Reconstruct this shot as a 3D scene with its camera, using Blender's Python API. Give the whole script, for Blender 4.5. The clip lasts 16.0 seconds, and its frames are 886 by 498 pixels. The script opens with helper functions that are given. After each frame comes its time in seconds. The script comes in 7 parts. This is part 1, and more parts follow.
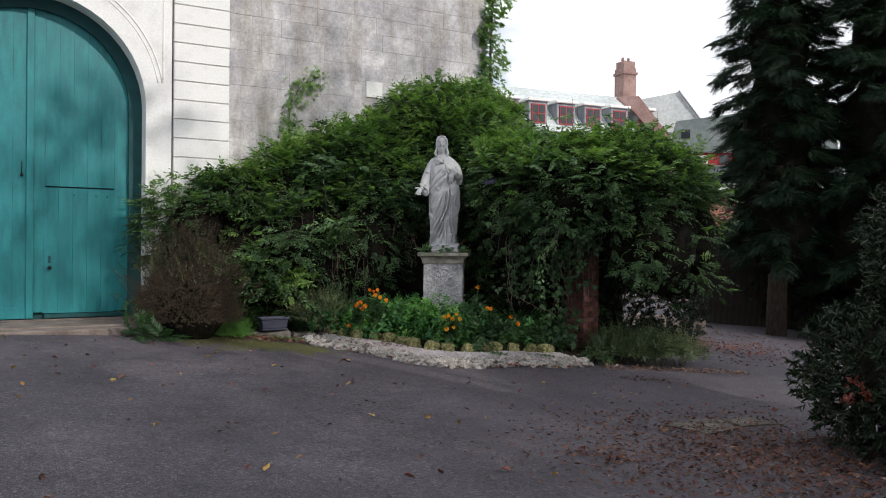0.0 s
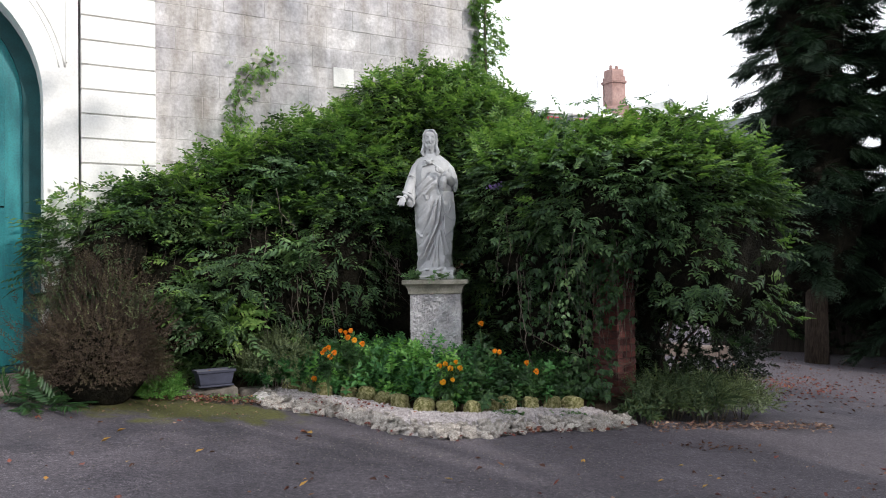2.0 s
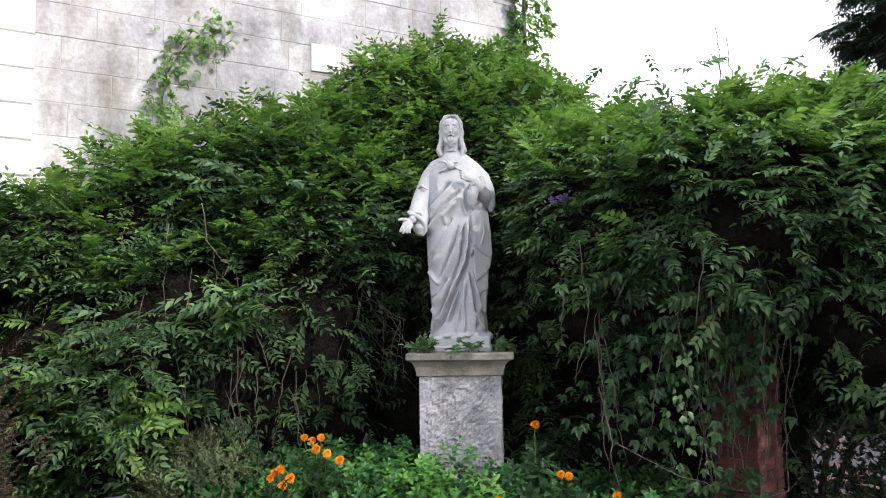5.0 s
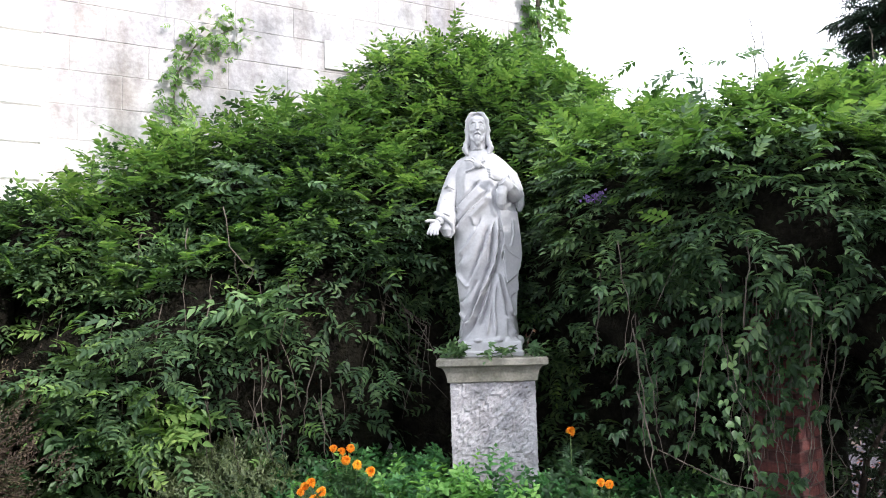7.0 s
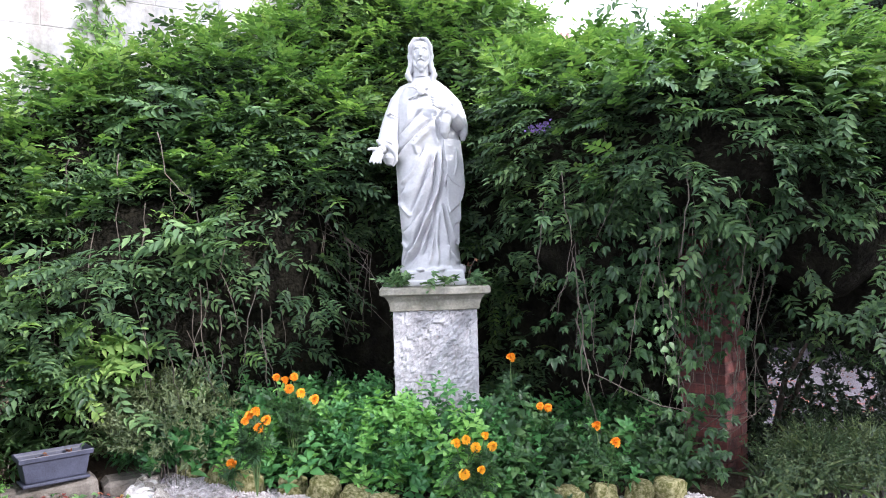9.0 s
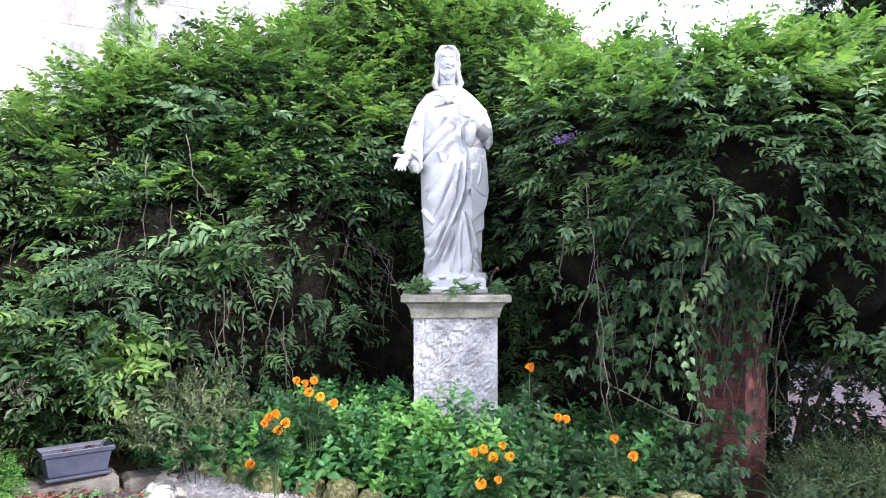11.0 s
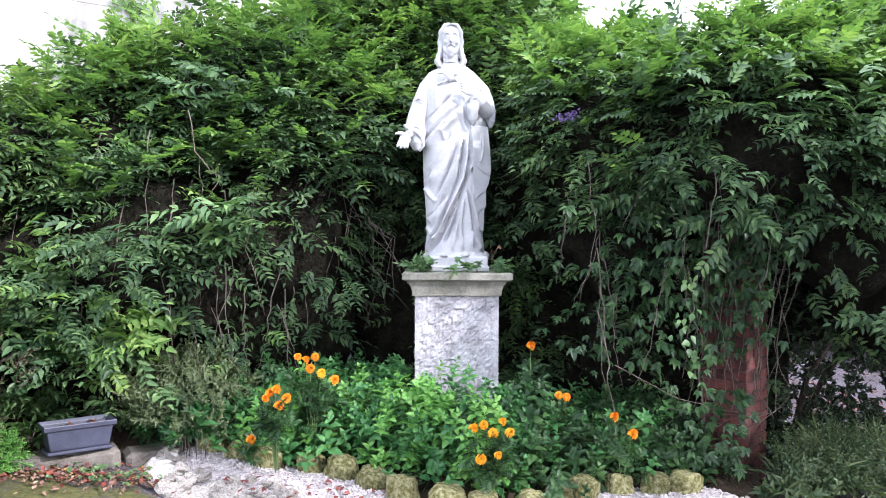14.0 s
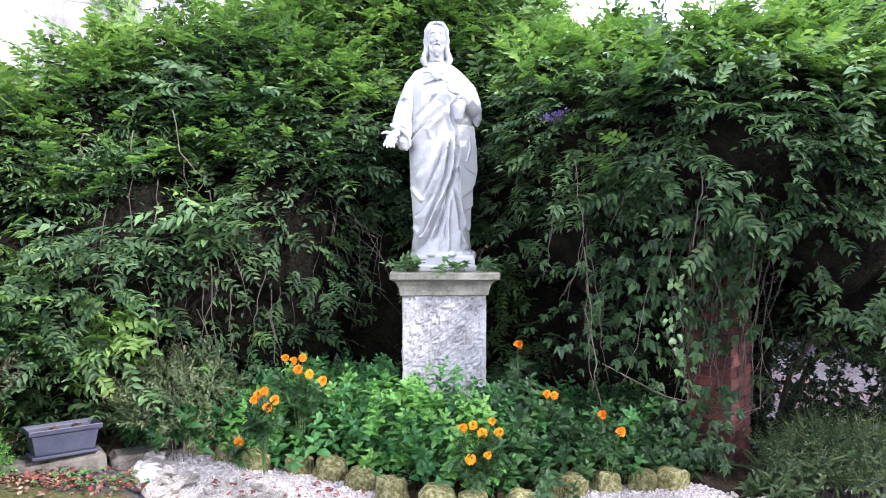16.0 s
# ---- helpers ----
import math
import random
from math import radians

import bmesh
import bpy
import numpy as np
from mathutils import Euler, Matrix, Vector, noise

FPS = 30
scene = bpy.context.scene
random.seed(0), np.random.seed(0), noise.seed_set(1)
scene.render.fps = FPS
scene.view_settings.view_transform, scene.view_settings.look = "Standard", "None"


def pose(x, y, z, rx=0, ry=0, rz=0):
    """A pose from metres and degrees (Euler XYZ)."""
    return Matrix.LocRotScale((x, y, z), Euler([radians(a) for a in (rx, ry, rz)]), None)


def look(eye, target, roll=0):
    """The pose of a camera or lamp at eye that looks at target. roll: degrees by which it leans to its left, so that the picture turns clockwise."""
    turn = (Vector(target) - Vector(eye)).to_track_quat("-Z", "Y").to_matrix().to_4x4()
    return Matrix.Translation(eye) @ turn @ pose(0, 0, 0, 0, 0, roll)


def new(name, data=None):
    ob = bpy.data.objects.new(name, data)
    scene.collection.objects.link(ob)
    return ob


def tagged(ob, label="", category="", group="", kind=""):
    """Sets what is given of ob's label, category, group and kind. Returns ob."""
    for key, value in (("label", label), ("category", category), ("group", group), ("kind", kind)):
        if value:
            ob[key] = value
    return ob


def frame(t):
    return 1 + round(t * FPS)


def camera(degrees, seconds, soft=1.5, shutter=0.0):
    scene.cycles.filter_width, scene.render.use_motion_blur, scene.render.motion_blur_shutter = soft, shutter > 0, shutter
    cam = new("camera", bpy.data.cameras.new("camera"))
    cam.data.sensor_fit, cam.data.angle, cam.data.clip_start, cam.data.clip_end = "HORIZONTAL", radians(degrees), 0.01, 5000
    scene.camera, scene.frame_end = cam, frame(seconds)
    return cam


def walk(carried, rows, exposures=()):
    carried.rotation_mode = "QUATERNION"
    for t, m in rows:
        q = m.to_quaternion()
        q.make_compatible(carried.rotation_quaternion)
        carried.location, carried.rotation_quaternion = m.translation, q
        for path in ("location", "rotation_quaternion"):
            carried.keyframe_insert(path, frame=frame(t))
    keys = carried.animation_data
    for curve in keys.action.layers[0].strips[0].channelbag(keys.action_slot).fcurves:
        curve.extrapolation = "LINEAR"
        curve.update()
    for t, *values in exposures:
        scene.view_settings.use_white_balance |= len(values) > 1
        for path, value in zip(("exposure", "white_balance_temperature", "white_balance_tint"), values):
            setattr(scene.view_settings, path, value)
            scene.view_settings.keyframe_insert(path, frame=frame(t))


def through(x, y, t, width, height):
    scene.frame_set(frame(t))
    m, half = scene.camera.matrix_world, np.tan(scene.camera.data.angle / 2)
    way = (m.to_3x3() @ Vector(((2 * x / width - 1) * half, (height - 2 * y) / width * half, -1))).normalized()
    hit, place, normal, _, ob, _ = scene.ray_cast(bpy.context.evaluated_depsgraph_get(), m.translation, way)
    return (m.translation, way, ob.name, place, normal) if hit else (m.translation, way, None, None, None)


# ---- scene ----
cam = camera(57.5, 16.0, soft=1.0)
PATH = [
    (0, (0.881, -11.046, 1.364), (0.723, -9.052, 1.359), 0.5),
    (0.5, (0.792, -10.431, 1.386), (0.672, -8.435, 1.347), 0.2),
    (1, (0.713, -9.773, 1.442), (0.579, -7.777, 1.427), -0.8),
    (1.5, (0.626, -9.123, 1.445), (0.504, -7.127, 1.476), -1.1),
    (2, (0.582, -8.512, 1.426), (0.468, -6.516, 1.469), -0.8),
    (2.5, (0.523, -7.853, 1.423), (0.377, -5.859, 1.458), -1.0),
    (3, (0.406, -7.25, 1.418), (0.298, -5.253, 1.449), -1.2),
    (3.5, (0.446, -6.67, 1.44), (0.35, -4.673, 1.476), -1.2),
    (4, (0.389, -6.168, 1.45), (0.28, -4.173, 1.544), -0.9),
    (4.5, (0.319, -5.657, 1.458), (0.211, -3.666, 1.611), -0.6),
    (5, (0.292, -5.251, 1.468), (0.146, -3.265, 1.655), -0.8),
    (5.2, (0.283, -5.112, 1.463), (0.106, -3.131, 1.668), -1.0),
    (7.3, (-0.001, -5.093, 1.516), (-0.099, -3.102, 1.685), -2.0),
    (7.5, (-0.026, -5.094, 1.516), (-0.095, -3.101, 1.664), -2.1),
    (8, (-0.07, -5.091, 1.467), (-0.075, -3.094, 1.57), -1.8),
    (8.5, (-0.067, -5.083, 1.501), (-0.035, -3.084, 1.544), -1.6),
    (9, (-0.073, -5.079, 1.542), (-0.021, -3.08, 1.535), -1.6),
    (11.5, (-0.099, -5.098, 1.59), (-0.107, -3.098, 1.586), 0.3),
    (12, (-0.104, -5.099, 1.568), (-0.121, -3.099, 1.574), 0.5),
    (12.5, (-0.092, -5.1, 1.568), (-0.12, -3.1, 1.575), 0.5),
    (13, (-0.096, -5.096, 1.536), (-0.124, -3.096, 1.542), 0.4),
    (13.5, (-0.08, -5.092, 1.512), (-0.099, -3.092, 1.503), 0.4),
    (14, (-0.086, -5.094, 1.513), (-0.088, -3.094, 1.483), 0.3),
    (14.5, (-0.088, -5.091, 1.538), (-0.075, -3.091, 1.489), 0.1),
    (15, (-0.101, -5.09, 1.558), (-0.075, -3.091, 1.503), 0.1),
    (15.5, (-0.126, -5.09, 1.554), (-0.085, -3.091, 1.501), 0.1),
    (16, (-0.131, -5.089, 1.557), (-0.084, -3.09, 1.509), 0.0),
]
walk(cam, [(t, look(e, a, r)) for t, e, a, r in PATH], exposures=[(0, -0.68, 6350, 11), (1.5, -0.34, 6350, 11), (2.5, -0.13, 6350, 12), (3.5, -0.06, 6300, 13), (5, 0.23, 6250, 14), (7.5, 0.75, 6100, 15), (8.5, 1.01, 5960, 17), (12.5, 1.24, 5850, 18), (16, 1.21, 5850, 18)])

# ---- light ----
SUN_DIR = Vector((0.811 * math.cos(radians(30)), -0.585 * math.cos(radians(30)), math.sin(radians(30)))).normalized()
world = bpy.data.worlds.new("world")
scene.world = world
world.use_nodes = True
wn, wl = world.node_tree.nodes, world.node_tree.links
bg = wn["Background"]
sky = wn.new("ShaderNodeTexSky")
sky.sky_type = "NISHITA"
sky.sun_disc = False
sky.sun_elevation = radians(30)
sky.sun_rotation = math.atan2(SUN_DIR.x, SUN_DIR.y)
cloud_co = wn.new("ShaderNodeTexCoord")
cloud_map = wn.new("ShaderNodeMapping")
cloud_map.inputs["Scale"].default_value = (1.2, 1.2, 3.0)
cloud_map.inputs["Location"].default_value = (0.35, 0.1, 0.4)
cloud = wn.new("ShaderNodeTexNoise")
cloud.inputs["Scale"].default_value = 2.2
cloud.inputs["Detail"].default_value = 6
cloud_ramp = wn.new("ShaderNodeValToRGB")
cloud_ramp.color_ramp.elements[0].position, cloud_ramp.color_ramp.elements[1].position = 0.33, 0.48
cloud_mix = wn.new("ShaderNodeMix")
cloud_mix.data_type = "RGBA"
cloud_mix.inputs["B"].default_value = (13.5, 13.8, 14.2, 1)
wl.new(cloud_co.outputs["Generated"], cloud_map.inputs["Vector"])
wl.new(cloud_map.outputs["Vector"], cloud.inputs["Vector"])
wl.new(cloud.outputs["Fac"], cloud_ramp.inputs["Fac"])
wl.new(cloud_ramp.outputs["Color"], cloud_mix.inputs["Factor"])
wl.new(sky.outputs["Color"], cloud_mix.inputs["A"])
wl.new(cloud_mix.outputs["Result"], bg.inputs["Color"])
bg.inputs["Strength"].default_value = 0.15
sun = new("sun", bpy.data.lights.new("sun", "SUN"))
sun.data.energy, sun.data.angle, sun.data.color = 3.6, radians(1.2), (1.0, 0.94, 0.86)
sun.matrix_world = look(SUN_DIR * 50, (0, 0, 0))


# ---- materials ----
def material(name, rough=0.7, metal=0.0, spec=0.4):
    m = bpy.data.materials.new(name)
    m.use_nodes = True
    p = m.node_tree.nodes["Principled BSDF"]
    p.inputs["Roughness"].default_value, p.inputs["Metallic"].default_value = rough, metal
    p.inputs["Specular IOR Level"].default_value = spec
    return m, m.node_tree.nodes, m.node_tree.links, p


def noise_node(n, l, scale, detail=6.0, rough=0.6, coord="Object", stretch=None):
    co = n.new("ShaderNodeTexCoord")
    tex = n.new("ShaderNodeTexNoise")
    tex.inputs["Scale"].default_value, tex.inputs["Detail"].default_value = scale, detail
    tex.inputs["Roughness"].default_value = rough
    if stretch:
        mp = n.new("ShaderNodeMapping")
        mp.inputs["Scale"].default_value = stretch
        l.new(co.outputs[coord], mp.inputs["Vector"])
        l.new(mp.outputs["Vector"], tex.inputs["Vector"])
    else:
        l.new(co.outputs[coord], tex.inputs["Vector"])
    return tex.outputs["Fac"]


def ramp(n, l, fac, *stops):
    r = n.new("ShaderNodeValToRGB")
    e = r.color_ramp.elements
    while len(e) < len(stops):
        e.new(0.5)
    for k, (pos, col) in zip(e, stops):
        k.position, k.color = pos, (*col, 1)
    l.new(fac, r.inputs["Fac"])
    return r.outputs["Color"]


def blend(n, l, fac, a, b, how="MIX"):
    m = n.new("ShaderNodeMix")
    m.data_type, m.blend_type = "RGBA", how
    for sock, v in (("Factor", fac), ("A", a), ("B", b)):
        if isinstance(v, (int, float)):
            m.inputs[sock].default_value = v
        elif isinstance(v, tuple):
            m.inputs[sock].default_value = (*v, 1)
        else:
            l.new(v, m.inputs[sock])
    return m.outputs["Result"]


def relief(n, l, p, height, strength=0.4, distance=0.01):
    b = n.new("ShaderNodeBump")
    b.inputs["Strength"].default_value, b.inputs["Distance"].default_value = strength, distance
    l.new(height, b.inputs["Height"])
    l.new(b.outputs["Normal"], p.inputs["Normal"])


def mottled(name, dark, light, scale=6.0, fine=60.0, rough=0.75, bump=0.4, dist=0.006, spec=0.35, metal=0.0, low=0.35, high=0.65, vary=0.0, stretch=None, grain=0.8):
    """Two scales of noise between two colours, with fine relief."""
    m, n, l, p = material(name, rough, metal, spec)
    a = noise_node(n, l, scale, stretch=stretch)
    b = noise_node(n, l, fine, 4)
    c1 = ramp(n, l, a, (low, dark), (high, light))
    g = ramp(n, l, b, (0.3, (0.72, 0.72, 0.72)), (0.7, (1.18, 1.18, 1.18)))
    c = blend(n, l, grain, c1, g, "MULTIPLY")
    if vary:
        o = n.new("ShaderNodeObjectInfo")
        v = ramp(n, l, o.outputs["Random"], (0.0, (1 - vary,) * 3), (1.0, (1 + vary,) * 3))
        c = blend(n, l, 1.0, c, v, "MULTIPLY")
    l.new(c, p.inputs["Base Color"])
    relief(n, l, p, b, bump, dist)
    return m


def foliage(name, dark, mid, light, rough=0.42, through=0.3, patch=1.3, spec=0.35):
    """Leaf: each leaf its own shade, larger drifts of older and younger growth, light through the blade."""
    m, n, l, p = material(name, rough, 0.0, spec)
    geo = n.new("ShaderNodeNewGeometry")
    drift = noise_node(n, l, patch, 3)
    add = n.new("ShaderNodeMath")
    add.operation = "MULTIPLY_ADD"
    l.new(geo.outputs["Random Per Island"], add.inputs[0])
    add.inputs[1].default_value = 0.6
    sub = n.new("ShaderNodeMath")
    sub.operation = "MULTIPLY_ADD"
    l.new(drift, sub.inputs[0])
    sub.inputs[1].default_value, sub.inputs[2].default_value = 1.2, -0.4
    l.new(sub.outputs[0], add.inputs[2])
    c = ramp(n, l, add.outputs[0], (0.1, dark), (0.5, mid), (0.98, light))
    vein = noise_node(n, l, 45, 2)
    c = blend(n, l, 0.35, c, ramp(n, l, vein, (0.3, (0.6, 0.6, 0.6)), (0.7, (1.25, 1.25, 1.2))), "MULTIPLY")
    l.new(c, p.inputs["Base Color"])
    tr = n.new("ShaderNodeBsdfTranslucent")
    l.new(blend(n, l, 1.0, c, (1.15, 1.3, 0.6), "MULTIPLY"), tr.inputs["Color"])
    mix = n.new("ShaderNodeMixShader")
    mix.inputs["Fac"].default_value = through
    l.new(p.outputs["BSDF"], mix.inputs[1])
    l.new(tr.outputs["BSDF"], mix.inputs[2])
    l.new(mix.outputs["Shader"], n["Material Output"].inputs["Surface"])
    return m


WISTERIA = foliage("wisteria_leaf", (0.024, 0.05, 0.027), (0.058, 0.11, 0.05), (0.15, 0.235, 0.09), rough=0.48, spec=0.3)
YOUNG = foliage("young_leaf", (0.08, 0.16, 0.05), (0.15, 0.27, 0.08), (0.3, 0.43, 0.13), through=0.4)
IVY = foliage("climber_leaf", (0.032, 0.075, 0.028), (0.095, 0.175, 0.075), (0.2, 0.31, 0.12))
CREEPER = foliage("creeper_leaf", (0.017, 0.042, 0.018), (0.036, 0.085, 0.032), (0.085, 0.165, 0.052), patch=3)
BEDLEAF = foliage("bed_leaf", (0.03, 0.1, 0.036), (0.065, 0.19, 0.062), (0.14, 0.31, 0.1), patch=2.5)
MINT = foliage("mint_leaf", (0.08, 0.215, 0.05), (0.165, 0.365, 0.09), (0.29, 0.5, 0.145), patch=2.5, through=0.35)
DULLLEAF = foliage("grey_green_leaf", (0.1, 0.135, 0.075), (0.19, 0.24, 0.13), (0.31, 0.36, 0.19), patch=4)
WEEDLEAF = foliage("weed_leaf", (0.035, 0.068, 0.034), (0.08, 0.125, 0.06), (0.19, 0.235, 0.105), patch=5)
FERNLEAF = foliage("fern_leaf", (0.016, 0.042, 0.018), (0.034, 0.085, 0.032), (0.075, 0.15, 0.05), patch=3)
CONIFER = foliage("conifer_leaf", (0.01, 0.022, 0.015), (0.018, 0.042, 0.023), (0.04, 0.078, 0.04), through=0.12, rough=0.6)
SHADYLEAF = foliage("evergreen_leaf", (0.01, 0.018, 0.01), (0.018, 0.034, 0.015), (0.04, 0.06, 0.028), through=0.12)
DRYLEAF = foliage("dry_twig_leaf", (0.045, 0.032, 0.025), (0.085, 0.058, 0.042), (0.11, 0.1, 0.05), through=0.1, rough=0.8, patch=3)
LITTER = foliage("fallen_leaf", (0.04, 0.018, 0.015), (0.09, 0.034, 0.022), (0.24, 0.12, 0.06), through=0.1, rough=0.7, patch=5)
REDLEAF = foliage("red_fallen_leaf", (0.1, 0.022, 0.02), (0.2, 0.05, 0.038), (0.36, 0.17, 0.1), through=0.1, rough=0.6, patch=5)
DARKRED = foliage("dark_red_fallen_leaf", (0.05, 0.014, 0.014), (0.11, 0.03, 0.026), (0.22, 0.1, 0.065), through=0.1, rough=0.65, patch=5)
PALELITTER = foliage("dry_leaf_scrap", (0.1, 0.05, 0.04), (0.24, 0.13, 0.1), (0.42, 0.3, 0.22), through=0.1, rough=0.75, patch=6)
YELLOWLEAF = foliage("yellow_fallen_leaf", (0.3, 0.14, 0.03), (0.45, 0.25, 0.05), (0.5, 0.36, 0.12), through=0.1, rough=0.6)
PETAL = foliage("marigold_petal", (0.82, 0.19, 0.012), (0.9, 0.38, 0.02), (0.95, 0.56, 0.05), through=0.25, rough=0.5)
YPETAL = foliage("yellow_marigold_petal", (0.88, 0.38, 0.015), (0.93, 0.5, 0.03), (0.95, 0.62, 0.06), through=0.25, rough=0.5)
PURPLE = foliage("purple_blossom", (0.15, 0.08, 0.3), (0.25, 0.15, 0.45), (0.35, 0.25, 0.55), through=0.2)
PINKLEAF = foliage("pink_new_leaf", (0.1, 0.03, 0.03), (0.18, 0.06, 0.05), (0.24, 0.1, 0.08), through=0.15)
# near-black, with the shade inside the plants put into the colour
THICKET = mottled("shaded_inside", (0.01, 0.009, 0.007), (0.024, 0.022, 0.015), 9, 40, 0.95, 1.0, 0.05, spec=0.1)
BARK = mottled("bark", (0.032, 0.024, 0.019), (0.09, 0.068, 0.053), 10, 70, 0.9, 0.8, 0.01, spec=0.2, stretch=(4, 4, 0.7))
VINE = mottled("vine_bark", (0.065, 0.055, 0.045), (0.17, 0.145, 0.12), 14, 90, 0.85, 0.5, 0.003, spec=0.2)
STEM = mottled("green_stem", (0.05, 0.09, 0.03), (0.1, 0.16, 0.05), 14, 90, 0.7, 0.2, 0.002)
MARBLE = mottled("painted_stone", (0.36, 0.365, 0.38), (0.46, 0.465, 0.475), 4, 60, 0.6, 0.12, 0.0015, spec=0.3, low=0.3, high=0.6, grain=0.3)
CAPSTONE = mottled("cap_stone", (0.15, 0.145, 0.11), (0.32, 0.305, 0.26), 7, 70, 0.85, 0.5, 0.004)
SHAFT = mottled("rough_shaft_stone", (0.25, 0.245, 0.255), (0.43, 0.425, 0.44), 9, 40, 0.85, 1.0, 0.012)
SOIL = mottled("soil", (0.03, 0.022, 0.016), (0.07, 0.05, 0.035), 8, 50, 0.95, 1.0, 0.02, spec=0.15)
MOSSROCK = mottled("mossy_stone", (0.115, 0.115, 0.036), (0.38, 0.35, 0.195), 9, 60, 0.92, 0.9, 0.012, spec=0.2, low=0.42, high=0.66, vary=0.25)
WHITEMORTAR = mottled("crumbling_mortar", (0.36, 0.33, 0.31), (0.7, 0.67, 0.66), 9, 50, 0.9, 0.9, 0.012)
FLINT = mottled("pale_flint", (0.22, 0.185, 0.155), (0.64, 0.6, 0.56), 13, 45, 0.85, 0.9, 0.012, vary=0.25)
PEBBLE = mottled("gravel_pebble", (0.28, 0.25, 0.25), (0.62, 0.575, 0.58), 30, 120, 0.85, 0.3, 0.003)
GRIT = mottled("dull_grit", (0.09, 0.08, 0.075), (0.26, 0.235, 0.21), 30, 120, 0.9, 0.3, 0.003)
BRICK = mottled("red_brick", (0.06, 0.028, 0.028), (0.15, 0.048, 0.04), 7, 60, 0.92, 0.9, 0.007, vary=0.2)
WALLJOINT = mottled("pale_joint", (0.4, 0.38, 0.35), (0.55, 0.53, 0.5), 9, 60, 0.95, 0.5, 0.004)
MORTAR = mottled("mortar", (0.06, 0.034, 0.03), (0.12, 0.06, 0.052), 15, 90, 0.95, 0.6, 0.004)
TROUGH = mottled("grey_plastic", (0.036, 0.039, 0.062), (0.056, 0.06, 0.092), 8, 120, 0.5, 0.15, 0.001, vary=0.0)
TEAL = mottled("teal_paint", (0.012, 0.17, 0.19), (0.02, 0.25, 0.26), 4, 60, 0.42, 0.15, 0.002, spec=0.5, stretch=(3, 3, 0.6))
TEALDARK = mottled("dark_teal", (0.006, 0.05, 0.055), (0.01, 0.08, 0.085), 5, 60, 0.6, 0.2, 0.002)
IRON = mottled("dark_iron", (0.015, 0.015, 0.015), (0.04, 0.04, 0.04), 20, 90, 0.5, 0.3, 0.001, metal=0.7)
RENDER_WHITE = mottled("white_painted_render", (0.68, 0.67, 0.64), (0.84, 0.83, 0.8), 3, 40, 0.8, 0.12, 0.002, low=0.25, high=0.5, grain=0.35)
KERBSTONE = mottled("worn_kerb_stone", (0.075, 0.065, 0.055), (0.19, 0.17, 0.15), 9, 60, 0.9, 0.9, 0.01)
STEP = mottled("step_stone", (0.13, 0.1, 0.085), (0.24, 0.195, 0.17), 4, 50, 0.85, 0.5, 0.004)
DARKWOOD = mottled("dark_fence_wood", (0.018, 0.015, 0.013), (0.045, 0.037, 0.03), 6, 60, 0.85, 0.5, 0.004, stretch=(6, 6, 0.5))
SLATE = mottled("pale_slate", (0.46, 0.5, 0.5), (0.6, 0.64, 0.63), 0.6, 6, 0.55, 0.4, 0.02, spec=0.5)
SLATEGREY = mottled("grey_slate", (0.12, 0.15, 0.15), (0.2, 0.23, 0.22), 0.6, 6, 0.55, 0.4, 0.02, spec=0.5)
FARBRICK = mottled("pink_brick", (0.42, 0.2, 0.14), (0.55, 0.28, 0.2), 0.8, 14, 0.9, 0.4, 0.01)
DIAPER = mottled("dark_brick", (0.09, 0.05, 0.05), (0.15, 0.08, 0.07), 2, 14, 0.9, 0.3, 0.01)
CHIMNEYBRICK = mottled("chimney_brick", (0.26, 0.16, 0.14), (0.4, 0.27, 0.24), 1.2, 10, 0.9, 0.4, 0.01)
REDPAINT = mottled("red_paint", (0.32, 0.02, 0.03), (0.45, 0.04, 0.045), 2, 20, 0.5, 0.2, 0.002)
LEAD = mottled("lead_grey", (0.2, 0.22, 0.24), (0.36, 0.38, 0.4), 2, 20, 0.6, 0.2, 0.004)


def glass(name):
    m, n, l, p = material(name, 0.08, 0.0, 0.6)
    p.inputs["Base Color"].default_value = (0.03, 0.035, 0.04, 1)
    return m


GLASS = glass("dark_window_glass")


def ashlar():
    """Weathered whitewashed limestone: grey weathering, brown streaks, pale scrapes."""
    m, n, l, p = material("weathered_ashlar", 0.9, 0.0, 0.2)
    big = noise_node(n, l, 0.9, 5)
    streak = noise_node(n, l, 2.2, 6, stretch=(1.6, 1.6, 0.3))
    fine = noise_node(n, l, 26, 6)
    c = ramp(n, l, big, (0.32, (0.36, 0.345, 0.365)), (0.6, (0.71, 0.69, 0.69)))
    c = blend(n, l, ramp(n, l, streak, (0.45, (0, 0, 0)), (0.68, (0.85, 0.85, 0.85))), c, (0.36, 0.325, 0.29))
    blot = noise_node(n, l, 7, 8, 0.75)
    c = blend(n, l, 0.6, c, ramp(n, l, blot, (0.36, (0.62, 0.6, 0.6)), (0.58, (1.1, 1.1, 1.1))), "MULTIPLY")
    c = blend(n, l, 0.7, c, ramp(n, l, fine, (0.3, (0.7, 0.7, 0.69)), (0.68, (1.15, 1.15, 1.15))), "MULTIPLY")
    o = n.new("ShaderNodeObjectInfo")
    c = blend(n, l, 1.0, c, ramp(n, l, o.outputs["Random"], (0, (0.93, 0.93, 0.94)), (1, (1.04, 1.04, 1.03))), "MULTIPLY")
    l.new(c, p.inputs["Base Color"])
    relief(n, l, p, fine, 0.6, 0.008)
    return m


ASHLAR = ashlar()


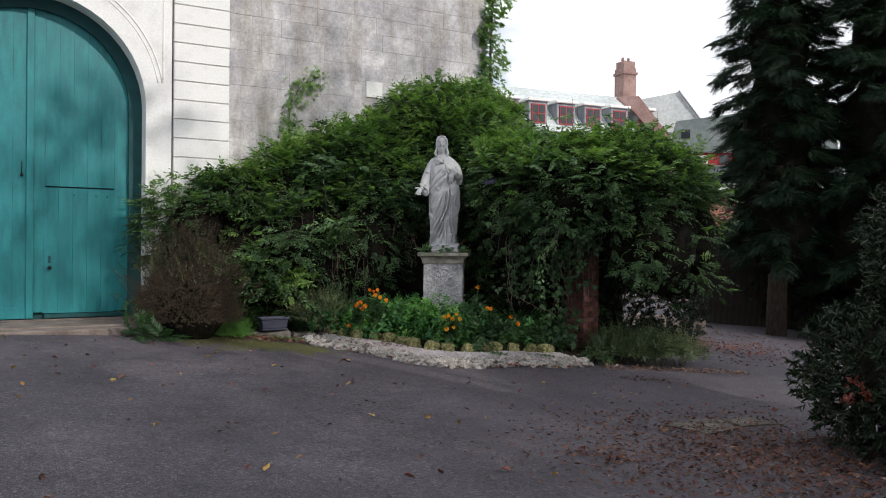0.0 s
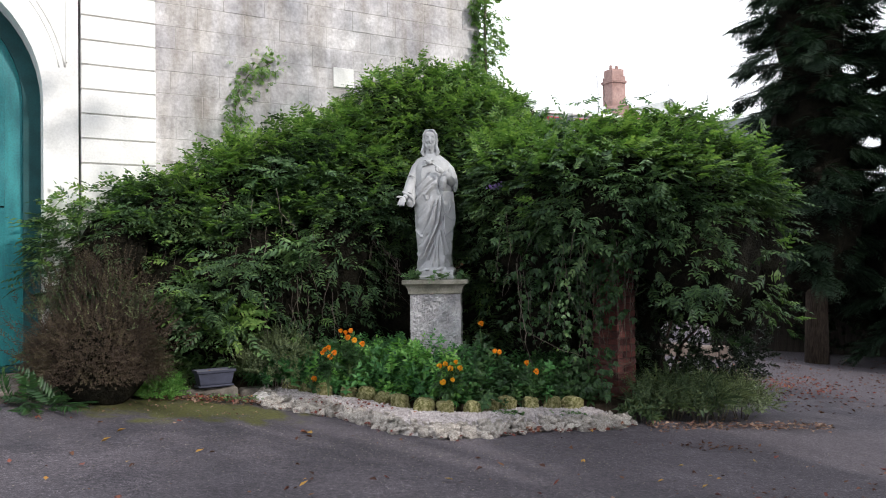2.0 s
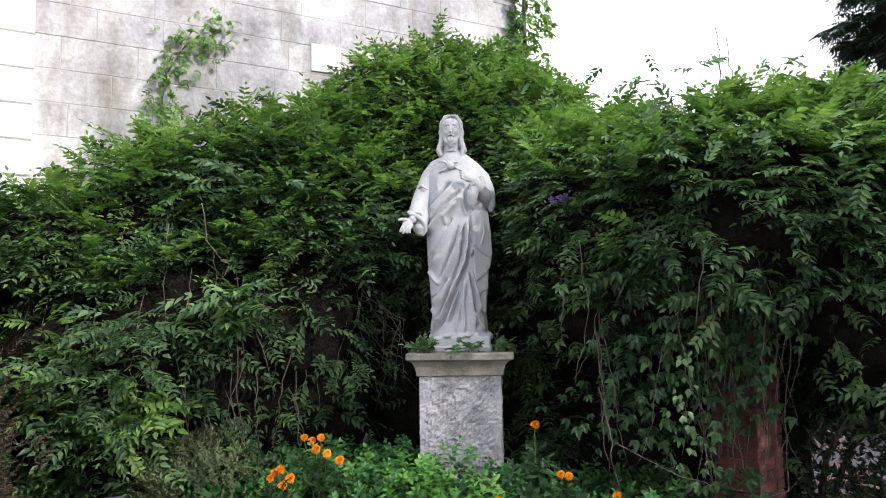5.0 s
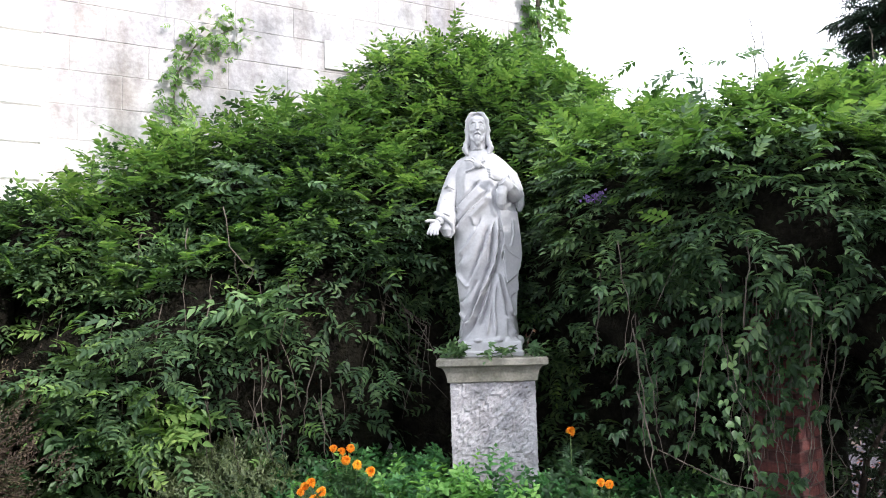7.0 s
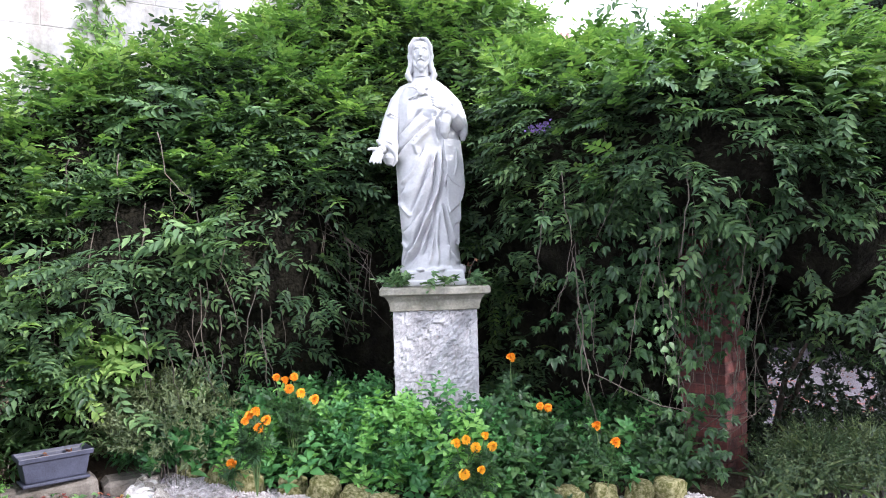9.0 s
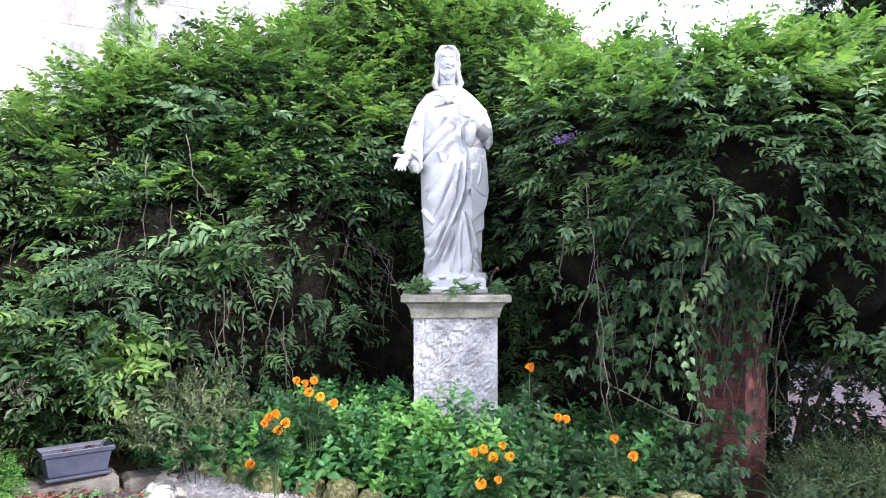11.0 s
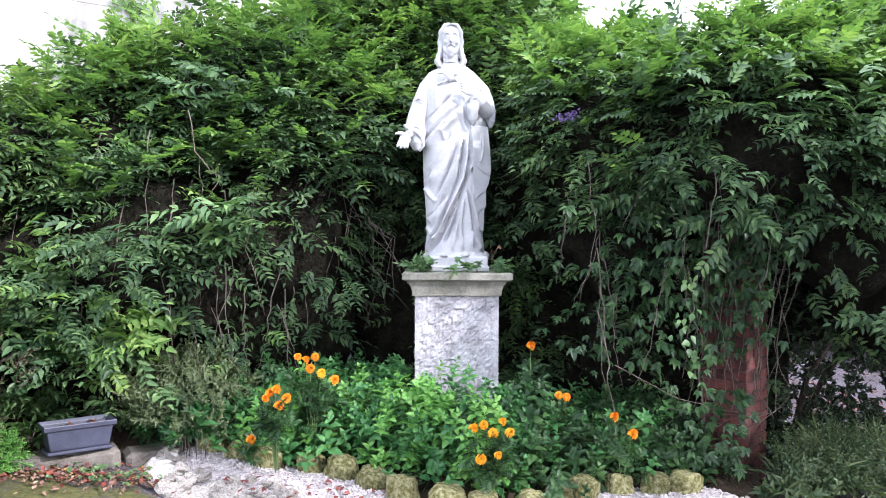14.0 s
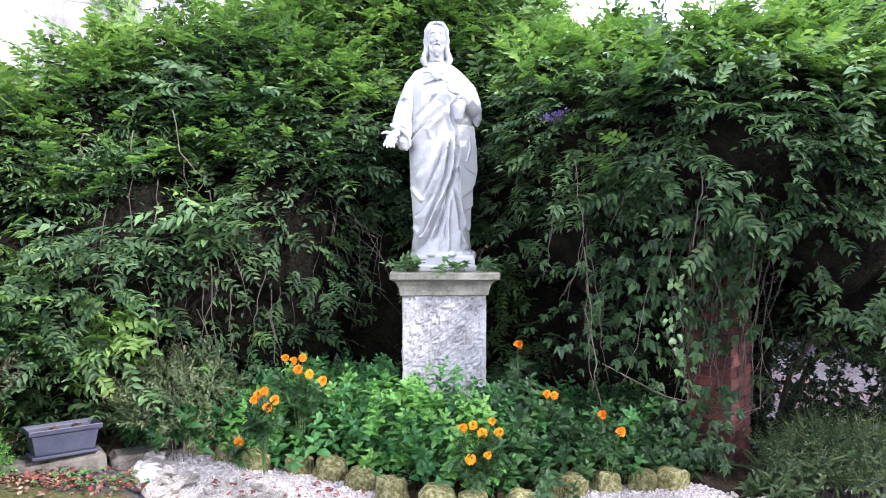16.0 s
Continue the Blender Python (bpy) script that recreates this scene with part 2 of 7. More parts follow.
def asphalt():
    """Old asphalt: purple-grey, coarse grit, worn pale wheel bands, moss by the kerb side and damp stains."""
    m, n, l, p = material("worn_asphalt", 0.82, 0.0, 0.35)
    big = noise_node(n, l, 0.55, 5)
    mid = noise_node(n, l, 5, 6)
    grit = noise_node(n, l, 110, 4, 0.75)
    c = ramp(n, l, big, (0.3, (0.05, 0.044, 0.054)), (0.66, (0.092, 0.081, 0.096)))
    c = blend(n, l, 0.7, c, ramp(n, l, mid, (0.3, (0.75, 0.75, 0.75)), (0.7, (1.2, 1.2, 1.2))), "MULTIPLY")
    c = blend(n, l, 0.85, c, ramp(n, l, grit, (0.36, (0.35, 0.35, 0.35)), (0.53, (1, 1, 1)), (0.66, (2.9, 2.85, 2.75))), "MULTIPLY")
    chips = noise_node(n, l, 32, 5, 0.8)
    c = blend(n, l, 0.8, c, ramp(n, l, chips, (0.34, (0.42, 0.41, 0.41)), (0.5, (1, 1, 1)), (0.68, (2.1, 2.05, 2.0))), "MULTIPLY")
    # moss spreading from the shaded edge before the trough
    co = n.new("ShaderNodeTexCoord")
    mp = n.new("ShaderNodeMapping")
    mp.inputs["Location"].default_value = (2.35 / 1.35, 0.98 / 0.62, 0)
    mp.inputs["Scale"].default_value = (1 / 1.35, 1 / 0.62, 0)
    ln = n.new("ShaderNodeVectorMath")
    ln.operation = "LENGTH"
    l.new(co.outputs["Object"], mp.inputs["Vector"])
    l.new(mp.outputs["Vector"], ln.inputs[0])
    sub = n.new("ShaderNodeMath")
    sub.operation = "MULTIPLY_ADD"
    l.new(noise_node(n, l, 3.5, 6), sub.inputs[0])
    sub.inputs[1].default_value = 2.3
    neg = n.new("ShaderNodeMath")
    neg.operation = "SUBTRACT"
    neg.inputs[0].default_value = -0.15
    l.new(ln.outputs["Value"], neg.inputs[1])
    l.new(neg.outputs[0], sub.inputs[2])
    moss = ramp(n, l, sub.outputs[0], (0.0, (0, 0, 0)), (0.35, (0.85, 0.85, 0.85)))
    mosscol = ramp(n, l, noise_node(n, l, 40, 4), (0.3, (0.035, 0.038, 0.01)), (0.7, (0.13, 0.13, 0.028)))
    c = blend(n, l, moss, c, mosscol)
    l.new(c, p.inputs["Base Color"])
    relief(n, l, p, grit, 0.7, 0.004)
    return m


ASPHALT = asphalt()


# ---- building helpers ----
def ground_z(x, y):
    """The drive falls to the right and levels off far away."""
    xs = np.clip(x, -7.0, 9.0)
    ys = np.clip(y, -12.0, 12.0)
    return -0.055 - 0.068 * xs - 0.0045 * ys + 0.012 * np.sin(x * 0.9 + y * 0.7)


def gz(x, y):
    return float(ground_z(x, y))


def thing(name, label, category, m=None, group="", kind=""):
    ob = new(name)
    ob.empty_display_size = 0.2
    ob.matrix_world = m or Matrix.Identity(4)
    return tagged(ob, label, category, group, kind)


def finish(ob, mat, smooth):
    if mat:
        ob.data.materials.append(mat)
    if smooth:
        ob.data.polygons.foreach_set("use_smooth", [True] * len(ob.data.polygons))
    return ob


def part(name, bm, mat, parent=None, label="", smooth=False, m=None):
    me = bpy.data.meshes.new(name)
    bm.to_mesh(me)
    bm.free()
    ob = finish(new(name, me), mat, smooth)
    ob.parent = parent
    if m:
        ob.matrix_basis = m
    if label:
        ob["label"] = label
    return ob


def piece(name, me, parent, m):
    """One more of a repeated piece, on shared mesh data."""
    ob = new(name, me)
    ob.parent, ob.matrix_basis = parent, m
    return ob


def mesh_of(name, bm, mat, smooth=False):
    me = bpy.data.meshes.new(name)
    bm.to_mesh(me)
    bm.free()
    me.materials.append(mat)
    if smooth:
        me.polygons.foreach_set("use_smooth", [True] * len(me.polygons))
    return me


def tri_mesh(name, verts, tris, mat, parent=None, label="", smooth=False):
    """A mesh from arrays of corners and triangles."""
    me = bpy.data.meshes.new(name)
    me.vertices.add(len(verts))
    me.vertices.foreach_set("co", np.ascontiguousarray(verts, dtype=np.float32).ravel())
    me.loops.add(tris.size)
    me.loops.foreach_set("vertex_index", np.ascontiguousarray(tris, dtype=np.int32).ravel())
    me.polygons.add(len(tris))
    me.polygons.foreach_set("loop_start", np.arange(0, tris.size, 3, dtype=np.int32))
    me.update(calc_edges=True)
    ob = finish(new(name, me), mat, smooth)
    ob.parent = parent
    if parent:
        ob["kind"] = "stuff"
    if label:
        ob["label"] = label
    return ob


def box(bm, x0, x1, y0, y1, z0, z1, bevel=0.0, m=None):
    c = Matrix.Translation(((x0 + x1) / 2, (y0 + y1) / 2, (z0 + z1) / 2)) @ Matrix.Diagonal((x1 - x0, y1 - y0, z1 - z0, 1))
    made = bmesh.ops.create_cube(bm, size=1, matrix=(m @ c) if m else c)["verts"]
    if bevel:
        edges = list({e for v in made for e in v.link_edges})
        bmesh.ops.bevel(bm, geom=edges, offset=bevel, segments=1, affect="EDGES", clamp_overlap=True)
    return bm


def boxed(*a, **k):
    return box(bmesh.new(), *a, **k)


def tube(bm, points, radii, sides=8, cap=True):
    """A round tube along points."""
    rings = []
    pts, a = [Vector(p) for p in points], None
    for i, p in enumerate(pts):
        d = (pts[min(i + 1, len(pts) - 1)] - pts[max(i - 1, 0)]).normalized()
        a = d.cross(Vector((0, 0, 1)) if abs(d.z) < 0.9 else Vector((1, 0, 0))) if a is None else a - d * a.dot(d)
        a.normalize()
        b = d.cross(a)
        r = radii[i] if isinstance(radii, (list, tuple)) else radii
        rings.append([bm.verts.new(p + (a * math.cos(t) + b * math.sin(t)) * r) for t in (2 * math.pi * k / sides for k in range(sides))])
    for r0, r1 in zip(rings, rings[1:]):
        for k in range(sides):
            bm.faces.new((r0[k], r0[(k + 1) % sides], r1[(k + 1) % sides], r1[k]))
    if cap:
        bm.faces.new(rings[0][::-1])
        bm.faces.new(rings[-1])
    return bm


def prism(bm, outline, y0, y1):
    """A plate with an outline in x and z, from depth y0 to y1."""
    f = [bm.verts.new((x, y0, z)) for x, z in outline]
    b = [bm.verts.new((x, y1, z)) for x, z in outline]
    bm.faces.new(f)
    bm.faces.new(b[::-1])
    for i in range(len(f)):
        j = (i + 1) % len(f)
        bm.faces.new((f[j], f[i], b[i], b[j]))
    bmesh.ops.recalc_face_normals(bm, faces=bm.faces[:])
    return bm


def rock(seed, rough=0.22, flat=0.8, sub=2, block=0.36):
    """A worn stone of about unit size."""
    bm = bmesh.new()
    bmesh.ops.create_icosphere(bm, subdivisions=sub, radius=0.5)
    off = Vector((seed * 3.1, seed * 7.7, seed * 1.3))
    for v in bm.verts:
        d = noise.noise(v.co * 2.2 + off) * rough * 1.6 + noise.noise(v.co * 6 + off) * rough * 0.5
        c = v.co * (1 + d)
        q = block
        c = Vector([math.copysign(min(abs(a), q + (abs(a) - q) * 0.35), a) for a in c])
        v.co = Vector((c.x, c.y, c.z * flat))
    return bm


# ---- leaves ----
def blade(L, W, fold=0.25, droop=0.2, wide=0.35):
    """A folded, pointed leaf along +x: nine corners, eight triangles."""
    v = np.array([(0, 0, 0), (0.14 * L, 0.3 * W, fold * W * 0.6), (wide * L, W / 2, fold * W), (0.72 * L, 0.29 * W, fold * W * 0.5 - droop * L * 0.4), (L, 0, -droop * L),
                  (0.72 * L, -0.29 * W, fold * W * 0.5 - droop * L * 0.4), (wide * L, -W / 2, fold * W), (0.14 * L, -0.3 * W, fold * W * 0.6), (0.45 * L, 0, -droop * L * 0.2)])
    t = np.array([(8, k + 1, k) for k in range(7)] + [(8, 0, 7)])
    return v, t


def needle(L, W, fold=0.25, droop=0.2):
    """A small narrow leaf or needle: four corners."""
    return np.array([(0, 0, 0), (0.42 * L, W / 2, fold * W), (L, 0, -droop * L), (0.42 * L, -W / 2, fold * W)]), np.array([(0, 2, 1), (0, 3, 2)])


def join(pieces):
    vs, ts, k = [], [], 0
    for v, t in pieces:
        vs.append(v)
        ts.append(t + k)
        k += len(v)
    return np.concatenate(vs), np.concatenate(ts)


def turned(v, yaw=0.0, pitch=0.0, roll=0.0, move=(0, 0, 0)):
    r = np.array(Euler((roll, pitch, yaw)).to_matrix())
    return v @ r.T + np.array(move)


def pinnate(rng, pairs=5, length=0.24, leaf=0.072, curve=0.3):
    """A wisteria leaf: leaflets in pairs along a drooping midrib."""
    out = []
    for i in range(pairs * 2 + 1):
        u = 1.0 if i == pairs * 2 else 0.18 + 0.78 * (i // 2) / pairs
        x, z = u * length, -curve * length * u * u
        size = leaf * (0.75 + 0.5 * math.sin(math.pi * min(u, 0.9))) * rng.uniform(0.85, 1.15)
        v, t = blade(size, size * rng.uniform(0.37, 0.48), rng.uniform(0.05, 0.25), rng.uniform(0.05, 0.3))
        yaw = 0 if i == pairs * 2 else (1 if i % 2 else -1) * rng.uniform(0.75, 1.15)
        out.append((turned(v, yaw, rng.uniform(-0.12, 0.2) + curve * u * 0.5, rng.uniform(-0.25, 0.25), (x, 0, z)), t))
    w = 0.0022
    rib = np.array([(0, -w, 0), (0, w, 0), (length * 0.5, w, -curve * length * 0.25), (length * 0.5, -w, -curve * length * 0.25), (length, 0, -curve * length)])
    out.append((rib, np.array([(0, 1, 2), (0, 2, 3), (3, 2, 4)])))
    return join(out)


def fan(rng, n=5, leaf=0.1, width=0.45, spread=2.4):
    """A hand of leaves from one point."""
    out = []
    for i in range(n):
        a = (i / max(n - 1, 1) - 0.5) * spread
        s = leaf * (1 - 0.25 * abs(a)) * rng.uniform(0.85, 1.1)
        v, t = (needle if leaf > 0.15 else blade)(s, s * width, rng.uniform(0.1, 0.3), rng.uniform(0.1, 0.35))
        out.append((turned(v, a, rng.uniform(0.0, 0.4), 0, (0.01, 0, 0)), t))
    return join(out)


def sprig(rng, n=7, length=0.14, leaf=0.055, width=0.55, spread=0.5):
    """An upright shoot with leaves all round; it grows along +x."""
    out = []
    for i in range(n):
        u = 0.2 + 0.8 * i / n
        s = leaf * (1.15 - 0.5 * u) * rng.uniform(0.85, 1.15)
        v, t = (blade if leaf > 0.06 else needle)(s, s * width, rng.uniform(0.1, 0.35), rng.uniform(0.1, 0.5))
        v = turned(v, 0, spread * (1.3 - 0.5 * u) + rng.uniform(-0.25, 0.25), 0)
        roll = i * 2.4 + rng.uniform(-0.3, 0.3)
        r = np.array(Euler((roll, 0, 0)).to_matrix())
        out.append((v @ r.T + np.array((u * length, 0, 0)), t))
    return join(out)


def mint(rng, tiers=4, leaf=0.06, gap=0.026):
    """A leafy shoot along +x: opposite pairs of oval leaves, each pair crossing the last, small ones at the tip."""
    out = []
    for k in range(tiers + 1):
        size = leaf * (0.9, 1.05, 1.0, 0.75, 0.5)[min(4, k + 4 - tiers)]
        for side in (0, 1):
            s = size * rng.uniform(0.85, 1.12)
            v, t = blade(s, s * rng.uniform(0.56, 0.7), rng.uniform(0.06, 0.18), rng.uniform(0.1, 0.4), 0.38)
            v = turned(v, 0, 1.5 - 0.95 * (k / tiers) ** 1.5 + rng.uniform(-0.2, 0.2), 0)
            r = np.array(Euler((k * 1.57 + side * math.pi + rng.uniform(-0.3, 0.3), 0, 0)).to_matrix())
            out.append((v @ r.T + np.array((k * gap, 0, 0)), t))
    w = 0.0018
    top = tiers * gap
    out.append((np.array([(-0.12, -w, 0), (-0.12, w, 0), (top, 0, w), (-0.12, 0, -w)]), np.array([(0, 1, 2), (0, 3, 2), (1, 3, 2)])))
    return join(out)


def frond(rng, n=12, length=0.45, leaf=0.11, narrow=0.24):
    """A fern frond or feathery conifer spray."""
    out = []
    for i in range(n * 2):
        u = 0.1 + 0.9 * (i // 2) / n
        s = leaf * math.sin(math.pi * (0.15 + 0.8 * u)) * rng.uniform(0.85, 1.15) + 0.01
        v, t = needle(s, s * narrow, 0.1, rng.uniform(0.05, 0.3))
        out.append((turned(v, (1 if i % 2 else -1) * rng.uniform(0.85, 1.1), 0.15, 0, (u * length, 0, -0.35 * length * u * u)), t))
    return join(out)


def grass(rng, n=7, length=0.3):
    out = []
    for i in range(n):
        h = length * rng.uniform(0.5, 1.1)
        v, t = blade(h, 0.012, 0.2, rng.uniform(0.1, 0.5), 0.3)
        out.append((turned(v, rng.uniform(-0.8, 0.8), rng.uniform(-0.4, 0.4), 0, (0, rng.uniform(-0.03, 0.03), 0)), t))
    return join(out)


def unit(a):
    return a / np.maximum(np.linalg.norm(a, axis=1, keepdims=True), 1e-9)


def scatter(templates, P, fwd, up, scale, rng):
    """Templates set at the places P, along fwd, with their faces towards up. Returns corners and triangles."""
    f = unit(fwd)
    s = unit(np.cross(up, f))
    u = np.cross(f, s)
    pick = rng.integers(0, len(templates), len(P))
    vs, ts, k = [], [], 0
    for i, (tv, tt) in enumerate(templates):
        w = np.where(pick == i)[0]
        if not len(w):
            continue
        q = (tv[None, :, 0:1] * f[w][:, None] + tv[None, :, 1:2] * s[w][:, None] + tv[None, :, 2:3] * u[w][:, None]) * scale[w][:, None, None] + P[w][:, None]
        vs.append(q.reshape(-1, 3))
        ts.append((tt[None] + (np.arange(len(w)) * len(tv))[:, None, None]).reshape(-1, 3) + k)
        k += len(w) * len(tv)
    return np.concatenate(vs), np.concatenate(ts)


def on_lumps(lumps, density, rng, skip=0.9):
    """Places and normals on the outside of a heap of ellipsoids (cx, cy, cz, rx, ry, rz)."""
    Ps, Ns = [], []
    for i, b in enumerate(lumps):
        c, r = np.array(b[:3]), np.array(b[3:6])
        area = 4 * math.pi * ((r[0] * r[1]) ** 1.6 / 3 + (r[0] * r[2]) ** 1.6 / 3 + (r[1] * r[2]) ** 1.6 / 3) ** (1 / 1.6)
        n = int(area * density)
        d = unit(rng.normal(size=(n, 3)))
        p = c + d * r
        keep = np.ones(n, bool)
        for j, o in enumerate(lumps):
            if j != i:
                keep &= (((p - np.array(o[:3])) / np.array(o[3:6])) ** 2).sum(1) > skip
        Ps.append(p[keep])
        Ns.append(unit(d / r)[keep])
    return np.concatenate(Ps), np.concatenate(Ns)


def lump_noise(P, scale, seed):
    a = np.sin(P[:, 0] * scale * 1.7 + seed) * np.cos(P[:, 1] * scale * 1.3 + seed * 2) + np.sin(P[:, 2] * scale * 1.9 + seed * 3 + P[:, 0] * scale)
    b = np.sin(P[:, 0] * scale * 4.1 + seed * 5 + P[:, 2] * scale * 3) * np.cos(P[:, 2] * scale * 4.7 + P[:, 1] * scale * 2)
    return a * 0.4 + b * 0.3


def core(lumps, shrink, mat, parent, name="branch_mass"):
    """Solid near-black lumps inside a thicket; its inner shade is put into their colour."""
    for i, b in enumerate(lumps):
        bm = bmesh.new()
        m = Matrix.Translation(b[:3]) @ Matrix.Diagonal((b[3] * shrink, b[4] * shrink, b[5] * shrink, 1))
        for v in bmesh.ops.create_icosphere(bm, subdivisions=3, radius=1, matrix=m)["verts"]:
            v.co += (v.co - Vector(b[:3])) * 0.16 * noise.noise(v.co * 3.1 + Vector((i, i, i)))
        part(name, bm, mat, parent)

# ---- the ground ----
def build_ground():
    ax = np.concatenate([np.linspace(-400, -14, 14), np.linspace(-12, 12, 97), np.linspace(14, 400, 14)])
    X, Y = np.meshgrid(ax, ax)
    V = np.stack([X, Y, ground_z(X, Y)], -1).reshape(-1, 3)
    n = len(ax)
    i = (np.arange(n - 1)[:, None] * n + np.arange(n - 1)[None]).ravel()
    T = np.concatenate([np.stack([i, i + 1, i + n + 1], 1), np.stack([i, i + n + 1, i + n], 1)])
    tagged(tri_mesh("ground", V, T, ASPHALT, smooth=True), "worn purple-grey asphalt drive with grit and a mossy edge", "ground", kind="structure")


build_ground()

# ---- gate building: local x along the wall, local y into it ----
WALL = pose(-3.79, -0.12, 0, 0, 0, 34.2)
END = 5.25
CROWN, SPRING, HALF, MID = 4.66, 3.25, 1.41, -1.75


def arch(half, spring, n=24):
    return [(MID + half * math.cos(a), spring + half * math.sin(a)) for a in (math.pi * k / n for k in range(n + 1))]


def build_gate_wall():
    wall = thing("wall_gate", "white painted rendered gate wall with a round arch", "wall", WALL, kind="structure")
    bm = bmesh.new()
    pts = arch(HALF, SPRING)
    for (x0, z0), (x1, z1) in zip(pts, pts[1:]):
        prism(bm, [(x0, z0), (x0, 8.5), (x1, 8.5), (x1, z1)], 0.03, 0.62)
    prism(bm, [(MID + HALF, -0.3), (0.0, -0.3), (0.0, 8.5), (MID + HALF, 8.5), (MID + HALF, SPRING)], 0.03, 0.62)
    prism(bm, [(-5.6, -0.3), (MID - HALF, -0.3), (MID - HALF, SPRING), (MID - HALF, 8.5), (-5.6, 8.5)], 0.03, 0.62)
    bmesh.ops.remove_doubles(bm, verts=bm.verts[:], dist=0.0005)
    part("rendered_face", bm, RENDER_WHITE, wall)
    # thin roll moulding round the arch, stopped above the springing
    for r, w in ((1.645, 0.014), (1.585, 0.009)):
        bm = bmesh.new()
        tube(bm, [(MID + r * math.cos(a), 0.03, 3.35 + r * math.sin(a)) for a in np.linspace(0.16, math.pi - 0.16, 40)], w, 8)
        part("arch_moulding", bm, RENDER_WHITE, wall, smooth=True)
    part("panel_bead", boxed(-0.125, -0.105, 0.012, 0.04, 3.66, 8.3, 0.004), RENDER_WHITE, wall)
    # rusticated pilaster of stacked bands
    part("pilaster_core", boxed(0.035, 0.785, 0.03, 0.5, -0.3, 8.5), RENDER_WHITE, wall)
    me = mesh_of("band", boxed(0, 0.77, 0, 0.1, 0, 0.252, 0.006), RENDER_WHITE)
    for k in range(33):
        piece("band", me, wall, pose(0.025, 0, -0.345 + k * 0.2675))
    return wall


def build_gate():
    gate = thing("gate", "tall teal painted wooden double gate with a wicket door, closed", "gate", WALL)
    y0 = 0.42
    for side, (a, b) in (("right", (MID + 0.02, MID + HALF)), ("left", (MID - HALF, MID - 0.02))):
        # boards of the leaf, cut to the arch
        n = 8
        for k in range(n):
            x0, x1 = a + (b - a) * k / n, a + (b - a) * (k + 1) / n
            top = [SPRING + math.sqrt(max(HALF ** 2 - (min(max(x, MID - HALF), MID + HALF) - MID) ** 2, 0)) for x in (x0, x1)]
            wick = side == "right" and x1 < MID + 1.09 and x0 > MID + 0.1
            z0 = 2.14 if wick else 0.44
            part("board", prism(bmesh.new(), [(x0 + 0.0008, z0), (x1 - 0.0008, z0), (x1 - 0.0008, top[1]), (x0 + 0.0008, top[0])], y0, y0 + 0.05), TEAL, gate)
    # unseen dark plate added behind the boards to stop light in their gaps
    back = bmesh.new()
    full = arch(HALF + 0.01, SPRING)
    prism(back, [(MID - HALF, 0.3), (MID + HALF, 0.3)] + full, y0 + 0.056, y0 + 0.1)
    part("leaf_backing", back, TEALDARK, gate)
    # rebate round the leaves; the arch's shade is put into its dark colour
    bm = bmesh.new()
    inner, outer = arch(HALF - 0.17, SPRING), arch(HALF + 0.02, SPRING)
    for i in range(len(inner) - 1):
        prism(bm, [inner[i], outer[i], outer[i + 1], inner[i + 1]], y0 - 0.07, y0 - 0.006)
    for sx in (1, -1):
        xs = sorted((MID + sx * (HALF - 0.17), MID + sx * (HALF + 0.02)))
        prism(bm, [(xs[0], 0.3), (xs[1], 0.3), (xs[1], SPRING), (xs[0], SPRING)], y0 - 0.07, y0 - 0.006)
    part("rebate", bm, TEALDARK, gate, "teal rebate of the arch, darkened in colour by the arch's shade")
    # meeting stile
    part("meeting_stile", boxed(MID - 0.035, MID + 0.055, y0 - 0.035, y0 + 0.02, 0.36, 4.62, 0.006), TEAL, gate)
    part("bottom_rail", boxed(MID - HALF, MID - 0.036, y0 - 0.012, y0 + 0.02, 0.36, 0.52, 0.004), TEAL, gate)
    # wicket door with five boards, a shadow gap round it, knob and keyhole plate
    wicket = part("wicket_door", boxed(-1.575, -0.68, y0 + 0.016, y0 + 0.04, 0.425, 2.12), TEAL, gate)
    for k in range(5):
        x = -1.572 + k * 0.178
        part("wicket_board", boxed(x, x + 0.1765, y0 - 0.003, y0 + 0.017, 0.425, 2.118, 0.0015), TEAL, wicket)
    for x, z in ((-1.2, 2.03), (-0.92, 2.02), (-0.78, 2.02)):
        bm = bmesh.new()
        bmesh.ops.create_uvsphere(bm, u_segments=8, v_segments=5, radius=0.011, matrix=Matrix.Translation((x, y0 - 0.004, z)))
        part("bolt", bm, TEALDARK, wicket)
    bm = bmesh.new()
    bmesh.ops.create_uvsphere(bm, u_segments=14, v_segments=8, radius=0.028, matrix=Matrix.Translation((-1.5, y0 - 0.05, 1.04)))
    tube(bm, [(-1.5, y0, 1.04), (-1.5, y0 - 0.045, 1.04)], 0.011, 8)
    part("door_knob", bm, IRON, wicket, "dark iron door knob", smooth=True)
    part("lock_plate", boxed(-1.518, -1.482, y0 - 0.008, y0 - 0.002, 1.1, 1.2, 0.002), TEALDARK, wicket)
    bm = bmesh.new()
    bmesh.ops.create_uvsphere(bm, u_segments=10, v_segments=6, radius=0.022, matrix=Matrix.Translation((MID - 0.09, y0 - 0.03, 2.27)))
    tube(bm, [(MID - 0.09, y0 - 0.03, 2.27), (MID - 0.09, y0 - 0.03, 2.45)], 0.006, 6)
    part("latch", bm, IRON, gate, smooth=True)
    # boarded threshold in two steps
    part("threshold_board", boxed(-1.56, MID + HALF - 0.02, y0 - 0.05, y0 + 0.02, 0.36, 0.418, 0.006), TEALDARK, gate)
